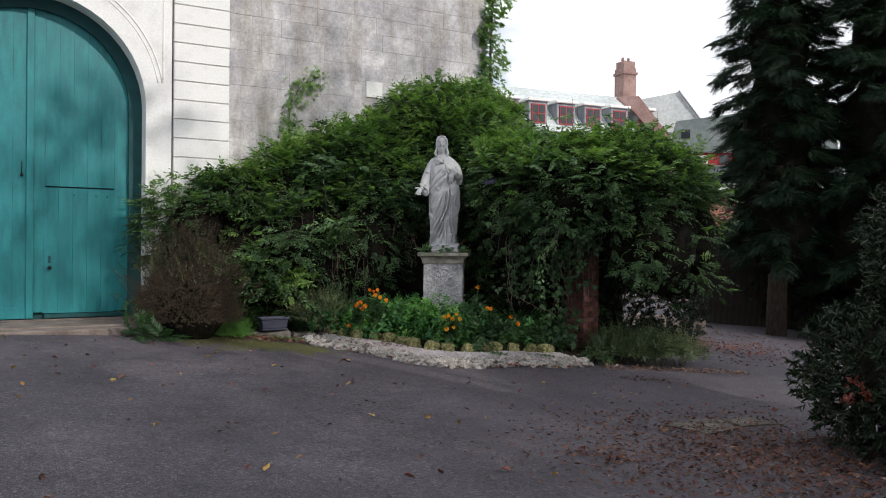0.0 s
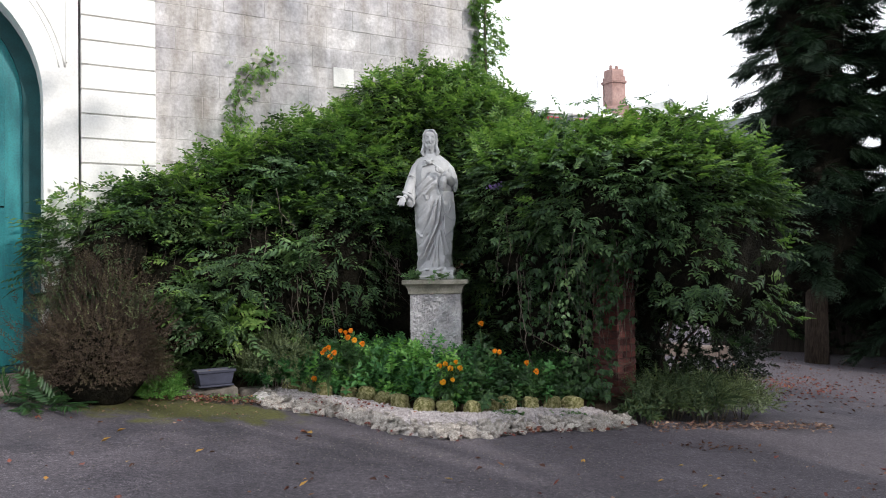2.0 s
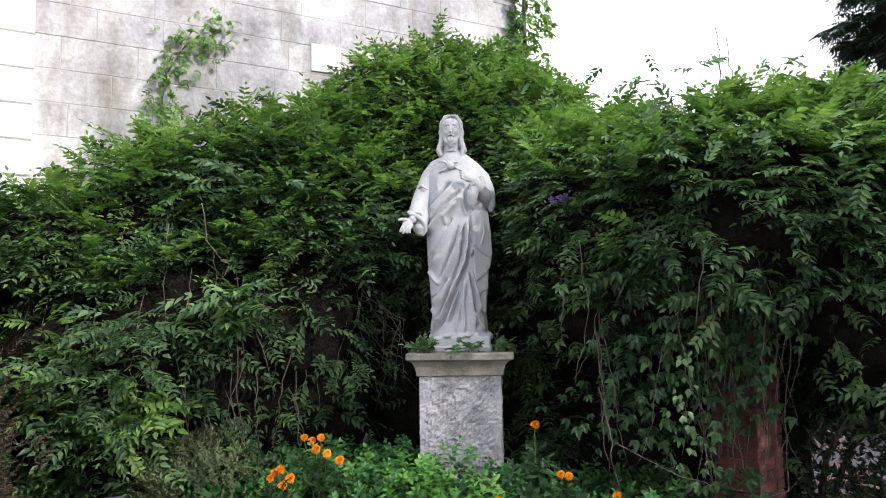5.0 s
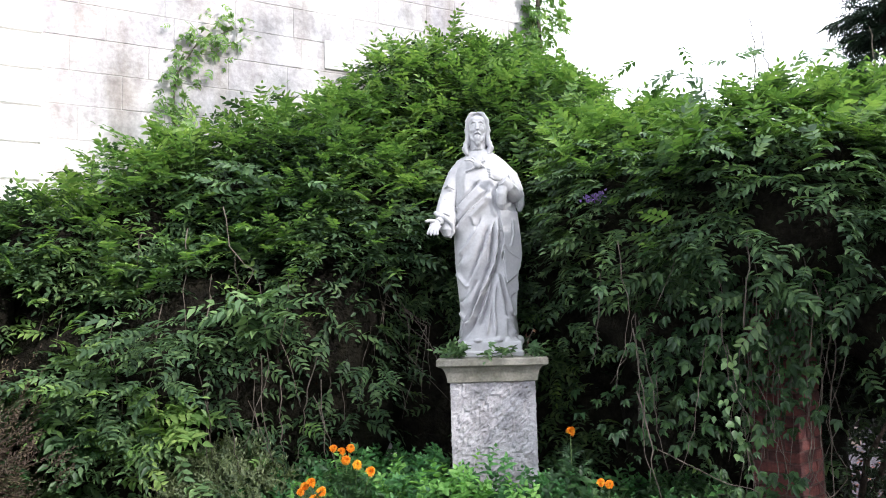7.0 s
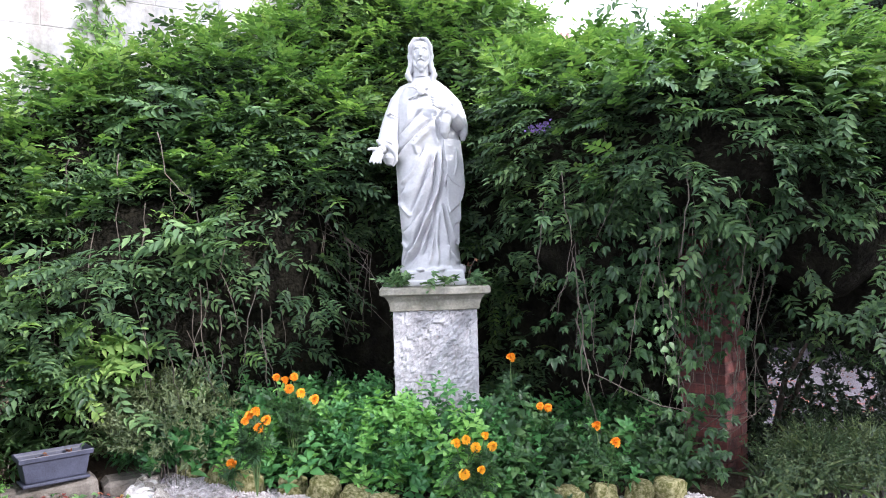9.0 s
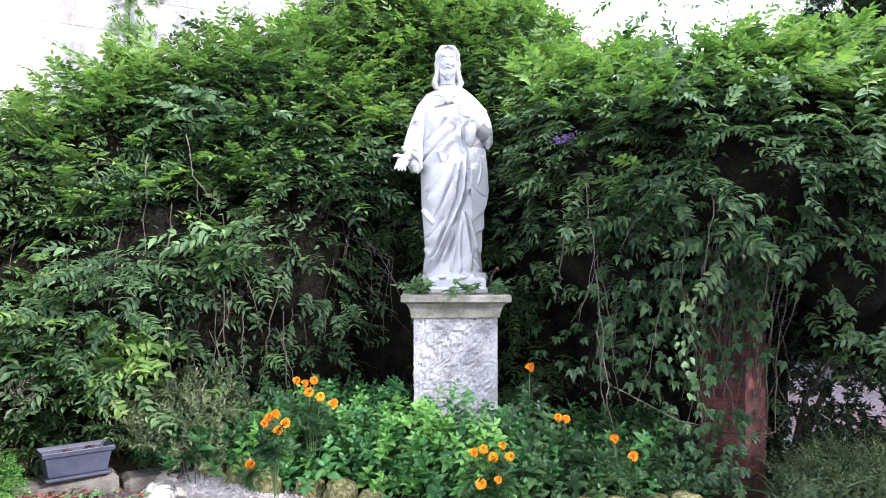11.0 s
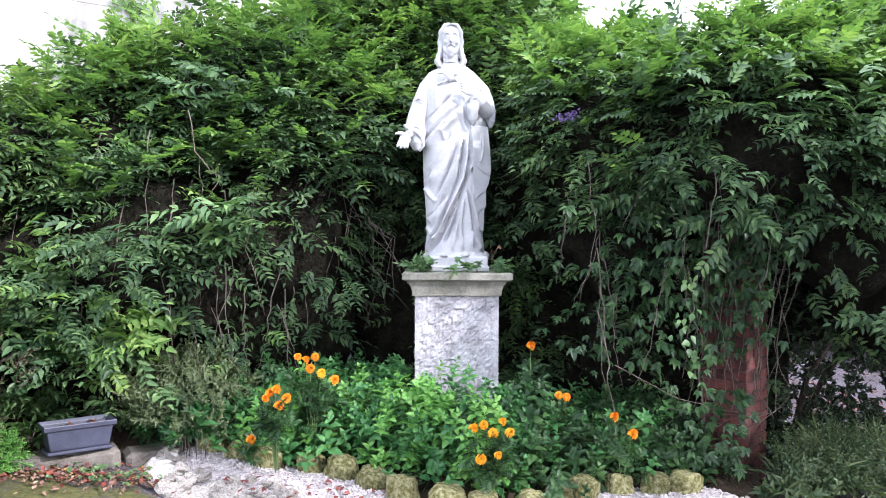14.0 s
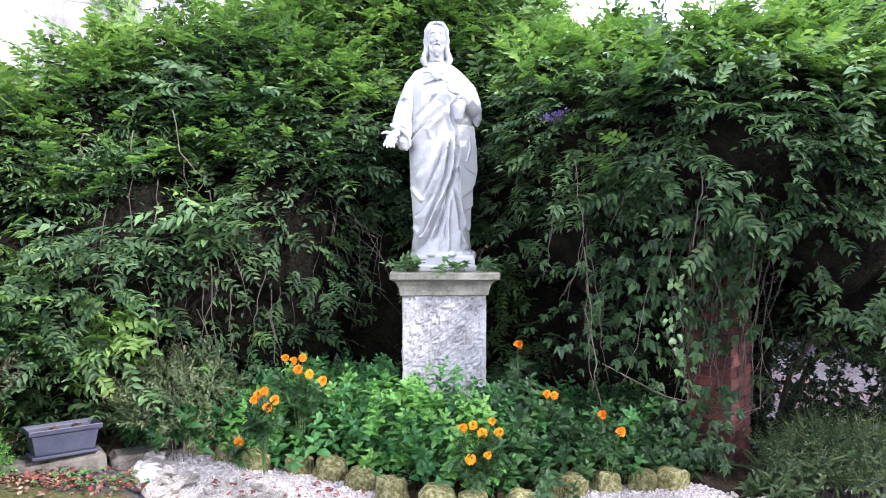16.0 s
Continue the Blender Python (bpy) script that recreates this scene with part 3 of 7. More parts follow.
    part("threshold_board", boxed(MID - HALF + 0.02, MID + HALF - 0.02, y0 - 0.1, y0 - 0.052, 0.29, 0.352, 0.006), STEP, gate, "worn brown threshold board")


def build_ashlar_wall():
    wall = thing("wall_ashlar", "weathered limestone block wall with grey stains and old whitewash", "wall", WALL, kind="structure")
    part("wall_backing", boxed(0.79, END - 0.012, 0.122, 0.7, -0.5, 8.5), WALLJOINT, wall)
    part("end_wall", boxed(END - 0.5, END - 0.012, 0.702, 7.0, -0.5, 8.5), ASHLAR, wall)
    part("upper_wall", boxed(0.79, END, 0.118, 0.3, 6.31, 8.5), ASHLAR, wall)
    part("lower_wall", boxed(0.79, END, 0.118, 0.3, -0.5, 1.62), ASHLAR, wall)
    rng = random.Random(4)
    row, z = 0, 1.63
    while z < 6.3:
        h = 0.26
        x = 0.79 - (0.25 if row % 2 else 0.0)
        while x < END - 0.01:
            w = rng.choice((0.44, 0.5, 0.56, 0.62))
            x0, x1 = max(x, 0.79), min(x + w, END)
            if END - x1 < 0.2:
                x1 = END
            if x1 - x0 > 0.05:
                d = rng.uniform(-0.003, 0.001)
                part("stone_block", boxed(x0 + 0.0025, x1 - 0.0025, 0.118 + d, 0.2, z + 0.0025, z + h - 0.0025, 0.003), ASHLAR, wall)
            x = x1 if x1 == END else x + w
        z += h
        row += 1


def build_steps():
    step = thing("gate_step", "worn brown stone step before the gate", "step", WALL)
    part("slab", boxed(-4.4, -0.36, -0.6, 0.6, -0.2, 0.335, 0.02), STEP, step)
    part("kerb_slab", boxed(-4.4, -0.2, -0.95, -0.604, -0.2, 0.32, 0.02), STEP, step)


build_gate_wall()
build_gate()
build_ashlar_wall()
build_steps()


# ---- pedestal and statue ----
def build_pedestal():
    ped = thing("pedestal", "square stone pedestal with rough pecked shaft and moulded cap", "pedestal", pose(0, 0.35, 0))
    # rough shaft, pecked face inside a plain margin
    bm = bmesh.new()
    n = 40
    for f in range(4):
        r = Matrix.Rotation(f * math.pi / 2, 4, "Z")
        grid = {}
        for i in range(n + 1):
            for j in range(2 * n + 1):
                x, z = -0.268 + 0.536 * i / n, 0.0 + 1.145 * j / (2 * n)
                e = min(0.268 - abs(x), 0.05) / 0.05
                d = noise.noise(Vector((x * 24 + f * 9, z * 24, 3))) * 0.01 + noise.noise(Vector((x * 62 + f, z * 62, 5))) * 0.011
                grid[i, j] = bm.verts.new(r @ Vector((x, -0.268 - d * e, z)))
        for i in range(n):
            for j in range(2 * n):
                bm.faces.new((grid[i, j], grid[i + 1, j], grid[i + 1, j + 1], grid[i, j + 1]))
    bmesh.ops.remove_doubles(bm, verts=bm.verts[:], dist=0.002)
    part("shaft", bm, SHAFT, ped)
    # moulded cap: neck, hollow, slab
    bm = bmesh.new()
    profile = [(0.262, 1.13), (0.285, 1.138), (0.288, 1.165), (0.297, 1.2), (0.315, 1.228), (0.338, 1.236), (0.35, 1.242), (0.35, 1.278), (0.344, 1.285), (0.0, 1.289)]
    rings = []
    for h, z in profile:
        rings.append([bm.verts.new((sx * h, sy * h, z)) for sx, sy in ((-1, -1), (1, -1), (1, 1), (-1, 1))])
    for a, b in zip(rings, rings[1:]):
        for k in range(4):
            bm.faces.new((a[k], a[(k + 1) % 4], b[(k + 1) % 4], b[k]))
    bmesh.ops.subdivide_edges(bm, edges=bm.edges[:], cuts=5, use_grid_fill=True)
    for v in bm.verts:
        v.co += Vector((noise.noise(v.co * 9), noise.noise(v.co * 9 + Vector((5, 0, 0))), noise.noise(v.co * 9 + Vector((0, 5, 0))))) * 0.004
    bmesh.ops.remove_doubles(bm, verts=bm.verts[:], dist=0.0005)
    part("cap", bm, CAPSTONE, ped, "weathered grey cap stone with green stain")


def seg_dist(x, z, line):
    """Distance of points to a bent line, and the place along it from 0 to 1."""
    best, along = np.full(x.shape, 9.0), np.zeros(x.shape)
    n = len(line) - 1
    for k, ((x0, z0), (x1, z1)) in enumerate(zip(line, line[1:])):
        dx, dz = x1 - x0, z1 - z0
        t = np.clip(((x - x0) * dx + (z - z0) * dz) / (dx * dx + dz * dz), 0, 1)
        d = np.hypot(x - x0 - t * dx, z - z0 - t * dz)
        along = np.where(d < best, (k + t) / n, along)
        best = np.minimum(best, d)
    return best, along


def blob(bm, c, r, turn=(0, 0, 0), u=20, v=12):
    m = Matrix.Translation(c) @ Euler([radians(a) for a in turn]).to_matrix().to_4x4() @ Matrix.Diagonal((*r, 1))
    return bmesh.ops.create_uvsphere(bm, u_segments=u, v_segments=v, radius=1, matrix=m)["verts"]


def build_statue():
    """A robed standing figure with a draped mantle, one plain carved mesh."""
    bm = bmesh.new()
    # height, side extents and half depth of the draped body
    keys = [(0.08, -0.21, 0.185, 0.165), (0.13, -0.21, 0.182, 0.16), (0.25, -0.198, 0.17, 0.15), (0.44, -0.212, 0.185, 0.148), (0.58, -0.224, 0.2, 0.15), (0.8, -0.23, 0.212, 0.15), (0.95, -0.222, 0.198, 0.145),
            (1.1, -0.216, 0.182, 0.135), (1.2, -0.22, 0.176, 0.125), (1.26, -0.205, 0.16, 0.112), (1.31, -0.172, 0.125, 0.1), (1.35, -0.135, 0.075, 0.086), (1.38, -0.115, 0.028, 0.07), (1.41, -0.1, 0.003, 0.058), (1.5, -0.098, -0.002, 0.052)]
    kz, kl, kr, kd = [np.array(c) for c in zip(*keys)]
    sides = 260
    A, Z = np.meshgrid(np.linspace(0, 2 * math.pi, sides, endpoint=False), np.linspace(0.08, 1.5, 330))
    XL, XR, HY = np.interp(Z, kz, kl), np.interp(Z, kz, kr), np.interp(Z, kz, kd)
    C, S = np.cos(A), np.sin(A)
    MX, HX = (XL + XR) / 2, (XR - XL) / 2
    X, Y = MX + HX * np.sign(C) * np.abs(C) ** 0.85, HY * np.sign(S) * np.abs(S) ** 0.85
    D = np.interp(Z, (0.08, 0.3, 0.9, 1.1, 1.3), (0.012, 0.01, 0.007, 0.004, 0.0)) * np.clip(S + 0.25, 0, 1) * (np.sin(9 * A + 2.2 * Z) + 0.6 * np.sin(17 * A - 3 * Z))
    front = np.minimum(np.clip(0.35 - S, 0, 1) * 2, 1)

    def fold(line, w, h, side=0):
        """A raised fold along a bent line; side 1 or -1 gives it a sharp, hollow edge to its right or left."""
        d, u = seg_dist(X, Z, line)
        taper = np.clip(np.minimum(u, 1 - u) * 6, 0, 1)
        lift = np.exp(-(d / w) ** 2)
        if side:
            (x0, z0), (x1, z1) = line[0], line[-1]
            cross = ((x1 - x0) * (Z - z0) - (z1 - z0) * (X - x0)) * side
            lift = np.where(cross > 0, lift - 1.0 * np.exp(-((d - 1.7 * w) / (0.8 * w)) ** 2), np.exp(-(d / (2.6 * w)) ** 2))
        return h * lift * front * taper * taper * (3 - 2 * taper)

    # the mantle drawn across the body, its roll and its swags
    D += fold([(-0.018, 1.15), (-0.11, 1.06), (-0.2, 0.966)], 0.012, 0.02, -1)
    D += fold([(0.03, 1.075), (-0.08, 0.972), (-0.228, 0.8)], 0.014, 0.036, -1)
    D += fold([(0.0, 1.1), (-0.21, 0.88)], 0.035, 0.016)
    D += fold([(0.0, 1.02), (-0.087, 0.915), (-0.08, 0.85)], 0.012, 0.016)
    D += fold([(0.06, 0.93), (0.05, 0.75), (0.033, 0.606), (-0.106, 0.265), (-0.205, 0.11)], 0.013, 0.034, 1)
    D += fold([(-0.02, 0.93), (-0.06, 0.74), (-0.106, 0.644), (-0.207, 0.575)], 0.014, 0.02, -1)
    D += fold([(-0.06, 0.86), (-0.12, 0.74), (-0.2, 0.66)], 0.016, 0.016)
    D += fold([(0.03, 0.86), (-0.018, 0.694), (-0.131, 0.448)], 0.013, 0.022, -1)
    D += fold([(-0.22, 0.56), (-0.17, 0.49), (-0.131, 0.448)], 0.012, 0.018)
    D += fold([(-0.05, 0.5), (-0.12, 0.37), (-0.2, 0.33)], 0.013, 0.018, -1)
    D += fold([(-0.21, 0.3), (-0.16, 0.24), (-0.12, 0.21)], 0.012, 0.014)
    # upright pleats of the robe under it
    D += fold([(0.008, 0.53), (-0.024, 0.366), (-0.085, 0.19)], 0.011, 0.022, 1)
    D += fold([(0.025, 0.52), (0.0, 0.3), (-0.03, 0.12)], 0.01, 0.022)
    D += fold([(0.035, 0.5), (0.022, 0.3), (0.03, 0.11)], 0.011, 0.024)
    D += fold([(0.05, 0.55), (0.075, 0.36), (0.1, 0.12)], 0.011, 0.026, 1)
    D += fold([(0.07, 0.56), (0.115, 0.38), (0.145, 0.26)], 0.011, 0.022)
    D += fold([(0.083, 0.27), (0.12, 0.2), (0.165, 0.14)], 0.012, 0.022)
    # folds hanging from the bent arm and over the chest
    D += fold([(0.1, 0.97), (0.1, 0.8), (0.07, 0.62)], 0.012, 0.024, 1)
    D += fold([(0.15, 0.93), (0.16, 0.8), (0.13, 0.68)], 0.012, 0.022, 1)
    D += fold([(-0.12, 1.24), (-0.14, 1.14), (-0.13, 1.04)], 0.016, 0.007)
    D += fold([(0.02, 1.13), (0.03, 1.0), (0.055, 0.9)], 0.012, 0.016)
    K = 1 + D / np.maximum(np.hypot(X - MX, Y), 0.03)
    GX, GY = MX + (X - MX) * K, Y * K
    body = bmesh.new()
    verts = [[body.verts.new((float(x), float(y), float(z))) for x, y, z in zip(rx, ry, rz)] for rx, ry, rz in zip(GX, GY, Z)]
    for r0, r1 in zip(verts, verts[1:]):
        for k in range(sides):
            body.faces.new((r0[k], r0[(k + 1) % sides], r1[(k + 1) % sides], r1[k]))
    body.faces.new(verts[0][::-1])
    body.faces.new(verts[-1])

    def hem(outline, y0, y1, lean):
        """A thick flap of cloth with a shaped lower edge, turned to follow the side of the body."""
        flap = prism(bmesh.new(), outline, y0, y1)
        for v in flap.verts:
            v.co.y += lean * max(0.0, v.co.x - 0.1)
        me = bpy.data.meshes.new("flap")
        flap.to_mesh(me)
        flap.free()
        bm.from_mesh(me)
        bpy.data.meshes.remove(me)

    # the mantle's edge falling in three lapped flaps at the side
    hem([(0.085, 0.95), (0.2, 0.95), (0.217, 0.8), (0.224, 0.66), (0.212, 0.632), (0.19, 0.642), (0.16, 0.66), (0.132, 0.684), (0.11, 0.72)], -0.168, -0.1, 0.75)
    hem([(0.1, 0.76), (0.21, 0.72), (0.222, 0.645), (0.208, 0.575), (0.186, 0.53), (0.15, 0.5), (0.118, 0.474), (0.105, 0.55)], -0.156, -0.09, 0.7)
    hem([(0.1, 0.56), (0.19, 0.55), (0.193, 0.43), (0.18, 0.412), (0.15, 0.4), (0.132, 0.36), (0.12, 0.338), (0.105, 0.4)], -0.142, -0.08, 0.65)
    hem([(0.11, 0.42), (0.18, 0.42), (0.176, 0.27), (0.162, 0.258), (0.14, 0.29), (0.128, 0.32)], -0.13, -0.07, 0.6)
    # arm reaching out: wide sleeve with a turned cuff, open palm
    tube(bm, [(-0.09, 0.01, 1.325), (-0.15, 0.005, 1.285), (-0.2, 0.0, 1.215), (-0.238, -0.018, 1.125), (-0.268, -0.055, 1.03), (-0.285, -0.095, 0.955), (-0.29, -0.125, 0.915)], [0.045, 0.058, 0.062, 0.06, 0.059, 0.058, 0.052], 22)
    tube(bm, [(-0.252, -0.05, 0.99), (-0.265, -0.1, 0.89), (-0.266, -0.125, 0.825), (-0.268, -0.13, 0.79)], [0.05, 0.056, 0.046, 0.02], 18)
    tube(bm, [(-0.345, -0.11, 0.955), (-0.325, -0.155, 0.935), (-0.275, -0.175, 0.915), (-0.235, -0.16, 0.875), (-0.225, -0.14, 0.82), (-0.25, -0.13, 0.785)], [0.012, 0.015, 0.016, 0.015, 0.014, 0.01], 10)
    for x, z, n, w in ((-0.28, 1.125, 0.075, 0.013), (-0.3, 1.035, 0.07, 0.011), (-0.31, 0.995, 0.085, 0.012)):
        tube(bm, [(x - 0.01, -0.045, z), (x + n * 0.4, -0.11, z + 0.01), (x + n, -0.1, z - 0.02)], [0.005, w, 0.004], 8)
    tube(bm, [(-0.288, -0.13, 0.905), (-0.325, -0.185, 0.885)], [0.03, 0.025], 12)
    blob(bm, (-0.342, -0.2, 0.862), (0.034, 0.017, 0.044), (-30, 28, 0))
    for k in range(4):
        p = Vector((-0.372 + 0.017 * k, -0.214 - 0.003 * k, 0.846 - 0.005 * k))
        tube(bm, [p + Vector((0.014, 0.012, 0.024)), p + Vector((-0.004, -0.01, -0.012)), p + Vector((-0.014 + 0.004 * k, -0.018, -0.036)), p + Vector((-0.018 + 0.006 * k, -0.02, -0.052 + 0.006 * abs(k - 1)))], [0.0105, 0.0098, 0.0088, 0.006], 9)
    tube(bm, [(-0.345, -0.2, 0.888), (-0.378, -0.222, 0.892), (-0.402, -0.234, 0.884)], [0.015, 0.0115, 0.0075], 9)
    # arm bent to the chest, with two hanging lobes of sleeve
    tube(bm, [(0.03, 0.01, 1.31), (0.1, 0.0, 1.265), (0.16, -0.01, 1.19), (0.19, -0.03, 1.1), (0.195, -0.06, 1.04)], [0.03, 0.052, 0.058, 0.058, 0.05], 22)
    tube(bm, [(0.19, -0.06, 1.05), (0.145, -0.14, 1.105), (0.11, -0.165, 1.145)], [0.052, 0.046, 0.038], 18)
    tube(bm, [(0.195, -0.03, 1.15), (0.218, -0.045, 1.06), (0.222, -0.05, 0.99), (0.218, -0.05, 0.95)], [0.04, 0.036, 0.03, 0.012], 16)
    tube(bm, [(0.12, -0.15, 1.12), (0.098, -0.165, 1.05), (0.096, -0.16, 0.99), (0.1, -0.155, 0.955)], [0.036, 0.038, 0.03, 0.012], 16)
    for x, y, z, h in ((0.175, -0.1, 1.2, 0.16), (0.205, -0.09, 1.17, 0.18), (0.232, -0.065, 1.14, 0.15), (0.082, -0.19, 1.09, 0.1), (0.118, -0.188, 1.1, 0.11)):
        tube(bm, [(x - 0.02, y + 0.02, z), (x, y, z - h * 0.5), (x + 0.004, y + 0.012, z - h)], [0.004, 0.009, 0.004], 8)
    blob(bm, (0.07, -0.182, 1.172), (0.042, 0.02, 0.03), (0, 38, 20))
    for k in range(4):
        p = Vector((0.048, -0.194, 1.206 - 0.016 * k))
        tube(bm, [p + Vector((0.012, 0.004, -0.008)), p + Vector((-0.018, -0.006, 0.012)), p + Vector((-0.04 + 0.004 * k, 0.002, 0.02 - 0.004 * k))], [0.0098, 0.0094, 0.0065], 8)
    # chest ornament: a small heart with curling rays
    blob(bm, (-0.052, -0.132, 1.268), (0.028, 0.022, 0.028))
    for x, z, up in ((-0.14, 1.3, 0.012), (-0.135, 1.225, -0.012), (0.0, 1.295, 0.01), (0.0, 1.245, 0.006), (-0.09, 1.32, 0.006), (-0.02, 1.32, 0.004)):
        tube(bm, [(-0.052, -0.136, 1.268), ((x - 0.052) / 2, -0.136, (z + 1.268) / 2 + up), (x, -0.112, z)], [0.01, 0.008, 0.005], 8)
    # head: skull, face, brow, nose, cheeks, moustache and short beard
    hx, hy, hz = -0.047, -0.02, 1.535
    blob(bm, (hx, hy + 0.02, hz + 0.015), (0.076, 0.085, 0.098), u=28, v=20)
    blob(bm, (hx, hy - 0.034, hz - 0.012), (0.057, 0.064, 0.09), u=28, v=20)
    blob(bm, (hx, hy - 0.05, hz + 0.035), (0.05, 0.046, 0.04), u=24, v=16)
    blob(bm, (hx, hy - 0.074, hz - 0.084), (0.031, 0.028, 0.034))
    blob(bm, (hx, hy - 0.074, hz - 0.112), (0.02, 0.02, 0.022))
    tube(bm, [(hx, hy - 0.09, hz + 0.022), (hx, hy - 0.104, hz - 0.004), (hx, hy - 0.112, hz - 0.03), (hx, hy - 0.098, hz - 0.038)], [0.006, 0.008, 0.0115, 0.007], 9)
    for sx in (-1, 1):
        tube(bm, [(hx + sx * 0.007, hy - 0.094, hz + 0.022), (hx + sx * 0.026, hy - 0.092, hz + 0.028), (hx + sx * 0.045, hy - 0.074, hz + 0.016)], [0.005, 0.0062, 0.004], 8)
        blob(bm, (hx + sx * 0.0235, hy - 0.0865, hz + 0.006), (0.0125, 0.007, 0.0055), (0, 0, 0), 10, 6)
        blob(bm, (hx + sx * 0.03, hy - 0.074, hz - 0.028), (0.018, 0.016, 0.02), (0, 0, 0), 12, 8)
        tube(bm, [(hx + sx * 0.002, hy - 0.102, hz - 0.048), (hx + sx * 0.018, hy - 0.097, hz - 0.055), (hx + sx * 0.03, hy - 0.085, hz - 0.072)], [0.005, 0.0055, 0.003], 8)
        tube(bm, [(hx + sx * 0.046, hy - 0.05, hz - 0.05), (hx + sx * 0.036, hy - 0.07, hz - 0.085), (hx + sx * 0.014, hy - 0.084, hz - 0.108)], [0.01, 0.015, 0.01], 9)
        # hair parted in the middle, in waved locks to the shoulder
        for k in range(7):
            f = k / 6
            w = 0.007 * math.sin(k * 2.1)
            tube(bm, [(hx + sx * 0.003, hy - 0.045 + 0.1 * f, hz + 0.1), (hx + sx * (0.036 + w), hy - 0.05 + 0.1 * f, hz + 0.092), (hx + sx * (0.062 + w), hy - 0.036 + 0.085 * f, hz + 0.048),
                      (hx + sx * (0.07 - w), hy - 0.024 + 0.07 * f, hz - 0.012), (hx + sx * (0.064 + w), hy - 0.026 + 0.06 * f, hz - 0.065), (hx + sx * (0.074 - w), hy - 0.035 + 0.05 * f, hz - 0.11), (hx + sx * (0.086 + w), hy - 0.045 + 0.05 * f, hz - 0.145), (hx + sx * (0.07 + w), hy - 0.06 + 0.05 * f, hz - 0.19)],
                 [0.007, 0.013, 0.016, 0.015, 0.017, 0.02, 0.019, 0.008], 10)
    blob(bm, (hx, hy + 0.045, hz - 0.1), (0.088, 0.055, 0.1))
    tube(bm, [(hx, hy - 0.015, hz - 0.06), (hx, hy - 0.01, 1.38)], [0.05, 0.056], 16)
    # feet, rocky ground and two-stepped plinth
    for x in (-0.085, 0.05):
        blob(bm, (x, -0.16, 0.104), (0.032, 0.05, 0.016))
    rr = random.Random(8)
    for k in range(34):
        a = math.pi * (1 + k / 33) + rr.uniform(-0.05, 0.05)
        blob(bm, (0.003 + 0.185 * math.cos(a), 0.15 * math.sin(a), 0.098), (rr.uniform(0.025, 0.045), rr.uniform(0.02, 0.04), rr.uniform(0.015, 0.035)), (0, 0, rr.uniform(0, 90)), 12, 8)
    box(bm, -0.19, 0.2, -0.19, 0.185, 0.03, 0.1, 0.008)
    box(bm, -0.222, 0.21, -0.205, 0.2, 0.0, 0.036, 0.005)
    me = bpy.data.meshes.new("statue")
    body.to_mesh(me)
    body.free()
    bm.from_mesh(me)
    bm.to_mesh(me)
    bm.free()
    ob = finish(new("statue", me), MARBLE, True)
    ob.matrix_world = pose(0, 0.33, 1.288)
    mod = ob.modifiers.new("carve", "REMESH")
    mod.mode, mod.voxel_size, mod.use_smooth_shade = "VOXEL", 0.0036, True
    sm = ob.modifiers.new("wear", "SMOOTH")
    sm.factor, sm.iterations = 0.5, 1
    tagged(ob, "white painted stone statue of a robed figure standing on a pedestal", "statue")


build_pedestal()
build_statue()


# ---- the climber-grown thicket ----
def at_wall(s, d):
    """Plan place a distance s along the gate wall and d in front of it."""
    c, n = math.cos(radians(34.2)), math.sin(radians(34.2))
    return -3.79 + s * c + (d - 0.1) * n, -0.12 + s * n - (d - 0.1) * c


CREST = ((0.0, 2.3), (0.5, 2.64), (1.05, 2.93), (1.6, 3.12), (2.1, 3.26), (2.65, 3.55), (3.2, 3.8), (3.85, 4.17), (4.4, 4.33), (5.4, 4.2))
# low rear lumps of both lists are dark backing in place of shade
LEFT = [(-3.6, -0.1, 1.1, 0.5, 0.5, 0.9), (-3.0, 0.5, 1.25, 0.9, 0.75, 0.85), (-2.1, 0.65, 1.35, 0.95, 0.85, 0.85), (-1.35, 1.0, 1.55, 0.85, 0.9, 0.88),
        (-0.95, 1.35, 2.1, 0.7, 0.85, 0.8), (-0.4, 1.75, 2.45, 0.75, 0.8, 1.0), (0.3, 1.85, 2.4, 0.65, 0.85, 1.05), (-2.7, 0.5, 0.75, 0.8, 0.5, 0.7), (-1.35, 0.95, 0.85, 0.75, 0.5, 0.85),
        (-0.45, 1.5, 1.0, 0.6, 0.4, 1.2), (0.3, 1.55, 1.0, 0.6, 0.4, 1.3)]
for s_ in (0.3, 0.85, 1.4, 1.95, 2.5, 3.05, 3.6, 4.15, 4.7, 5.2):
    LEFT.append((*at_wall(s_, 0.36), float(np.interp(s_, *zip(*CREST))) - 0.85, 0.46, 0.34, 0.46))
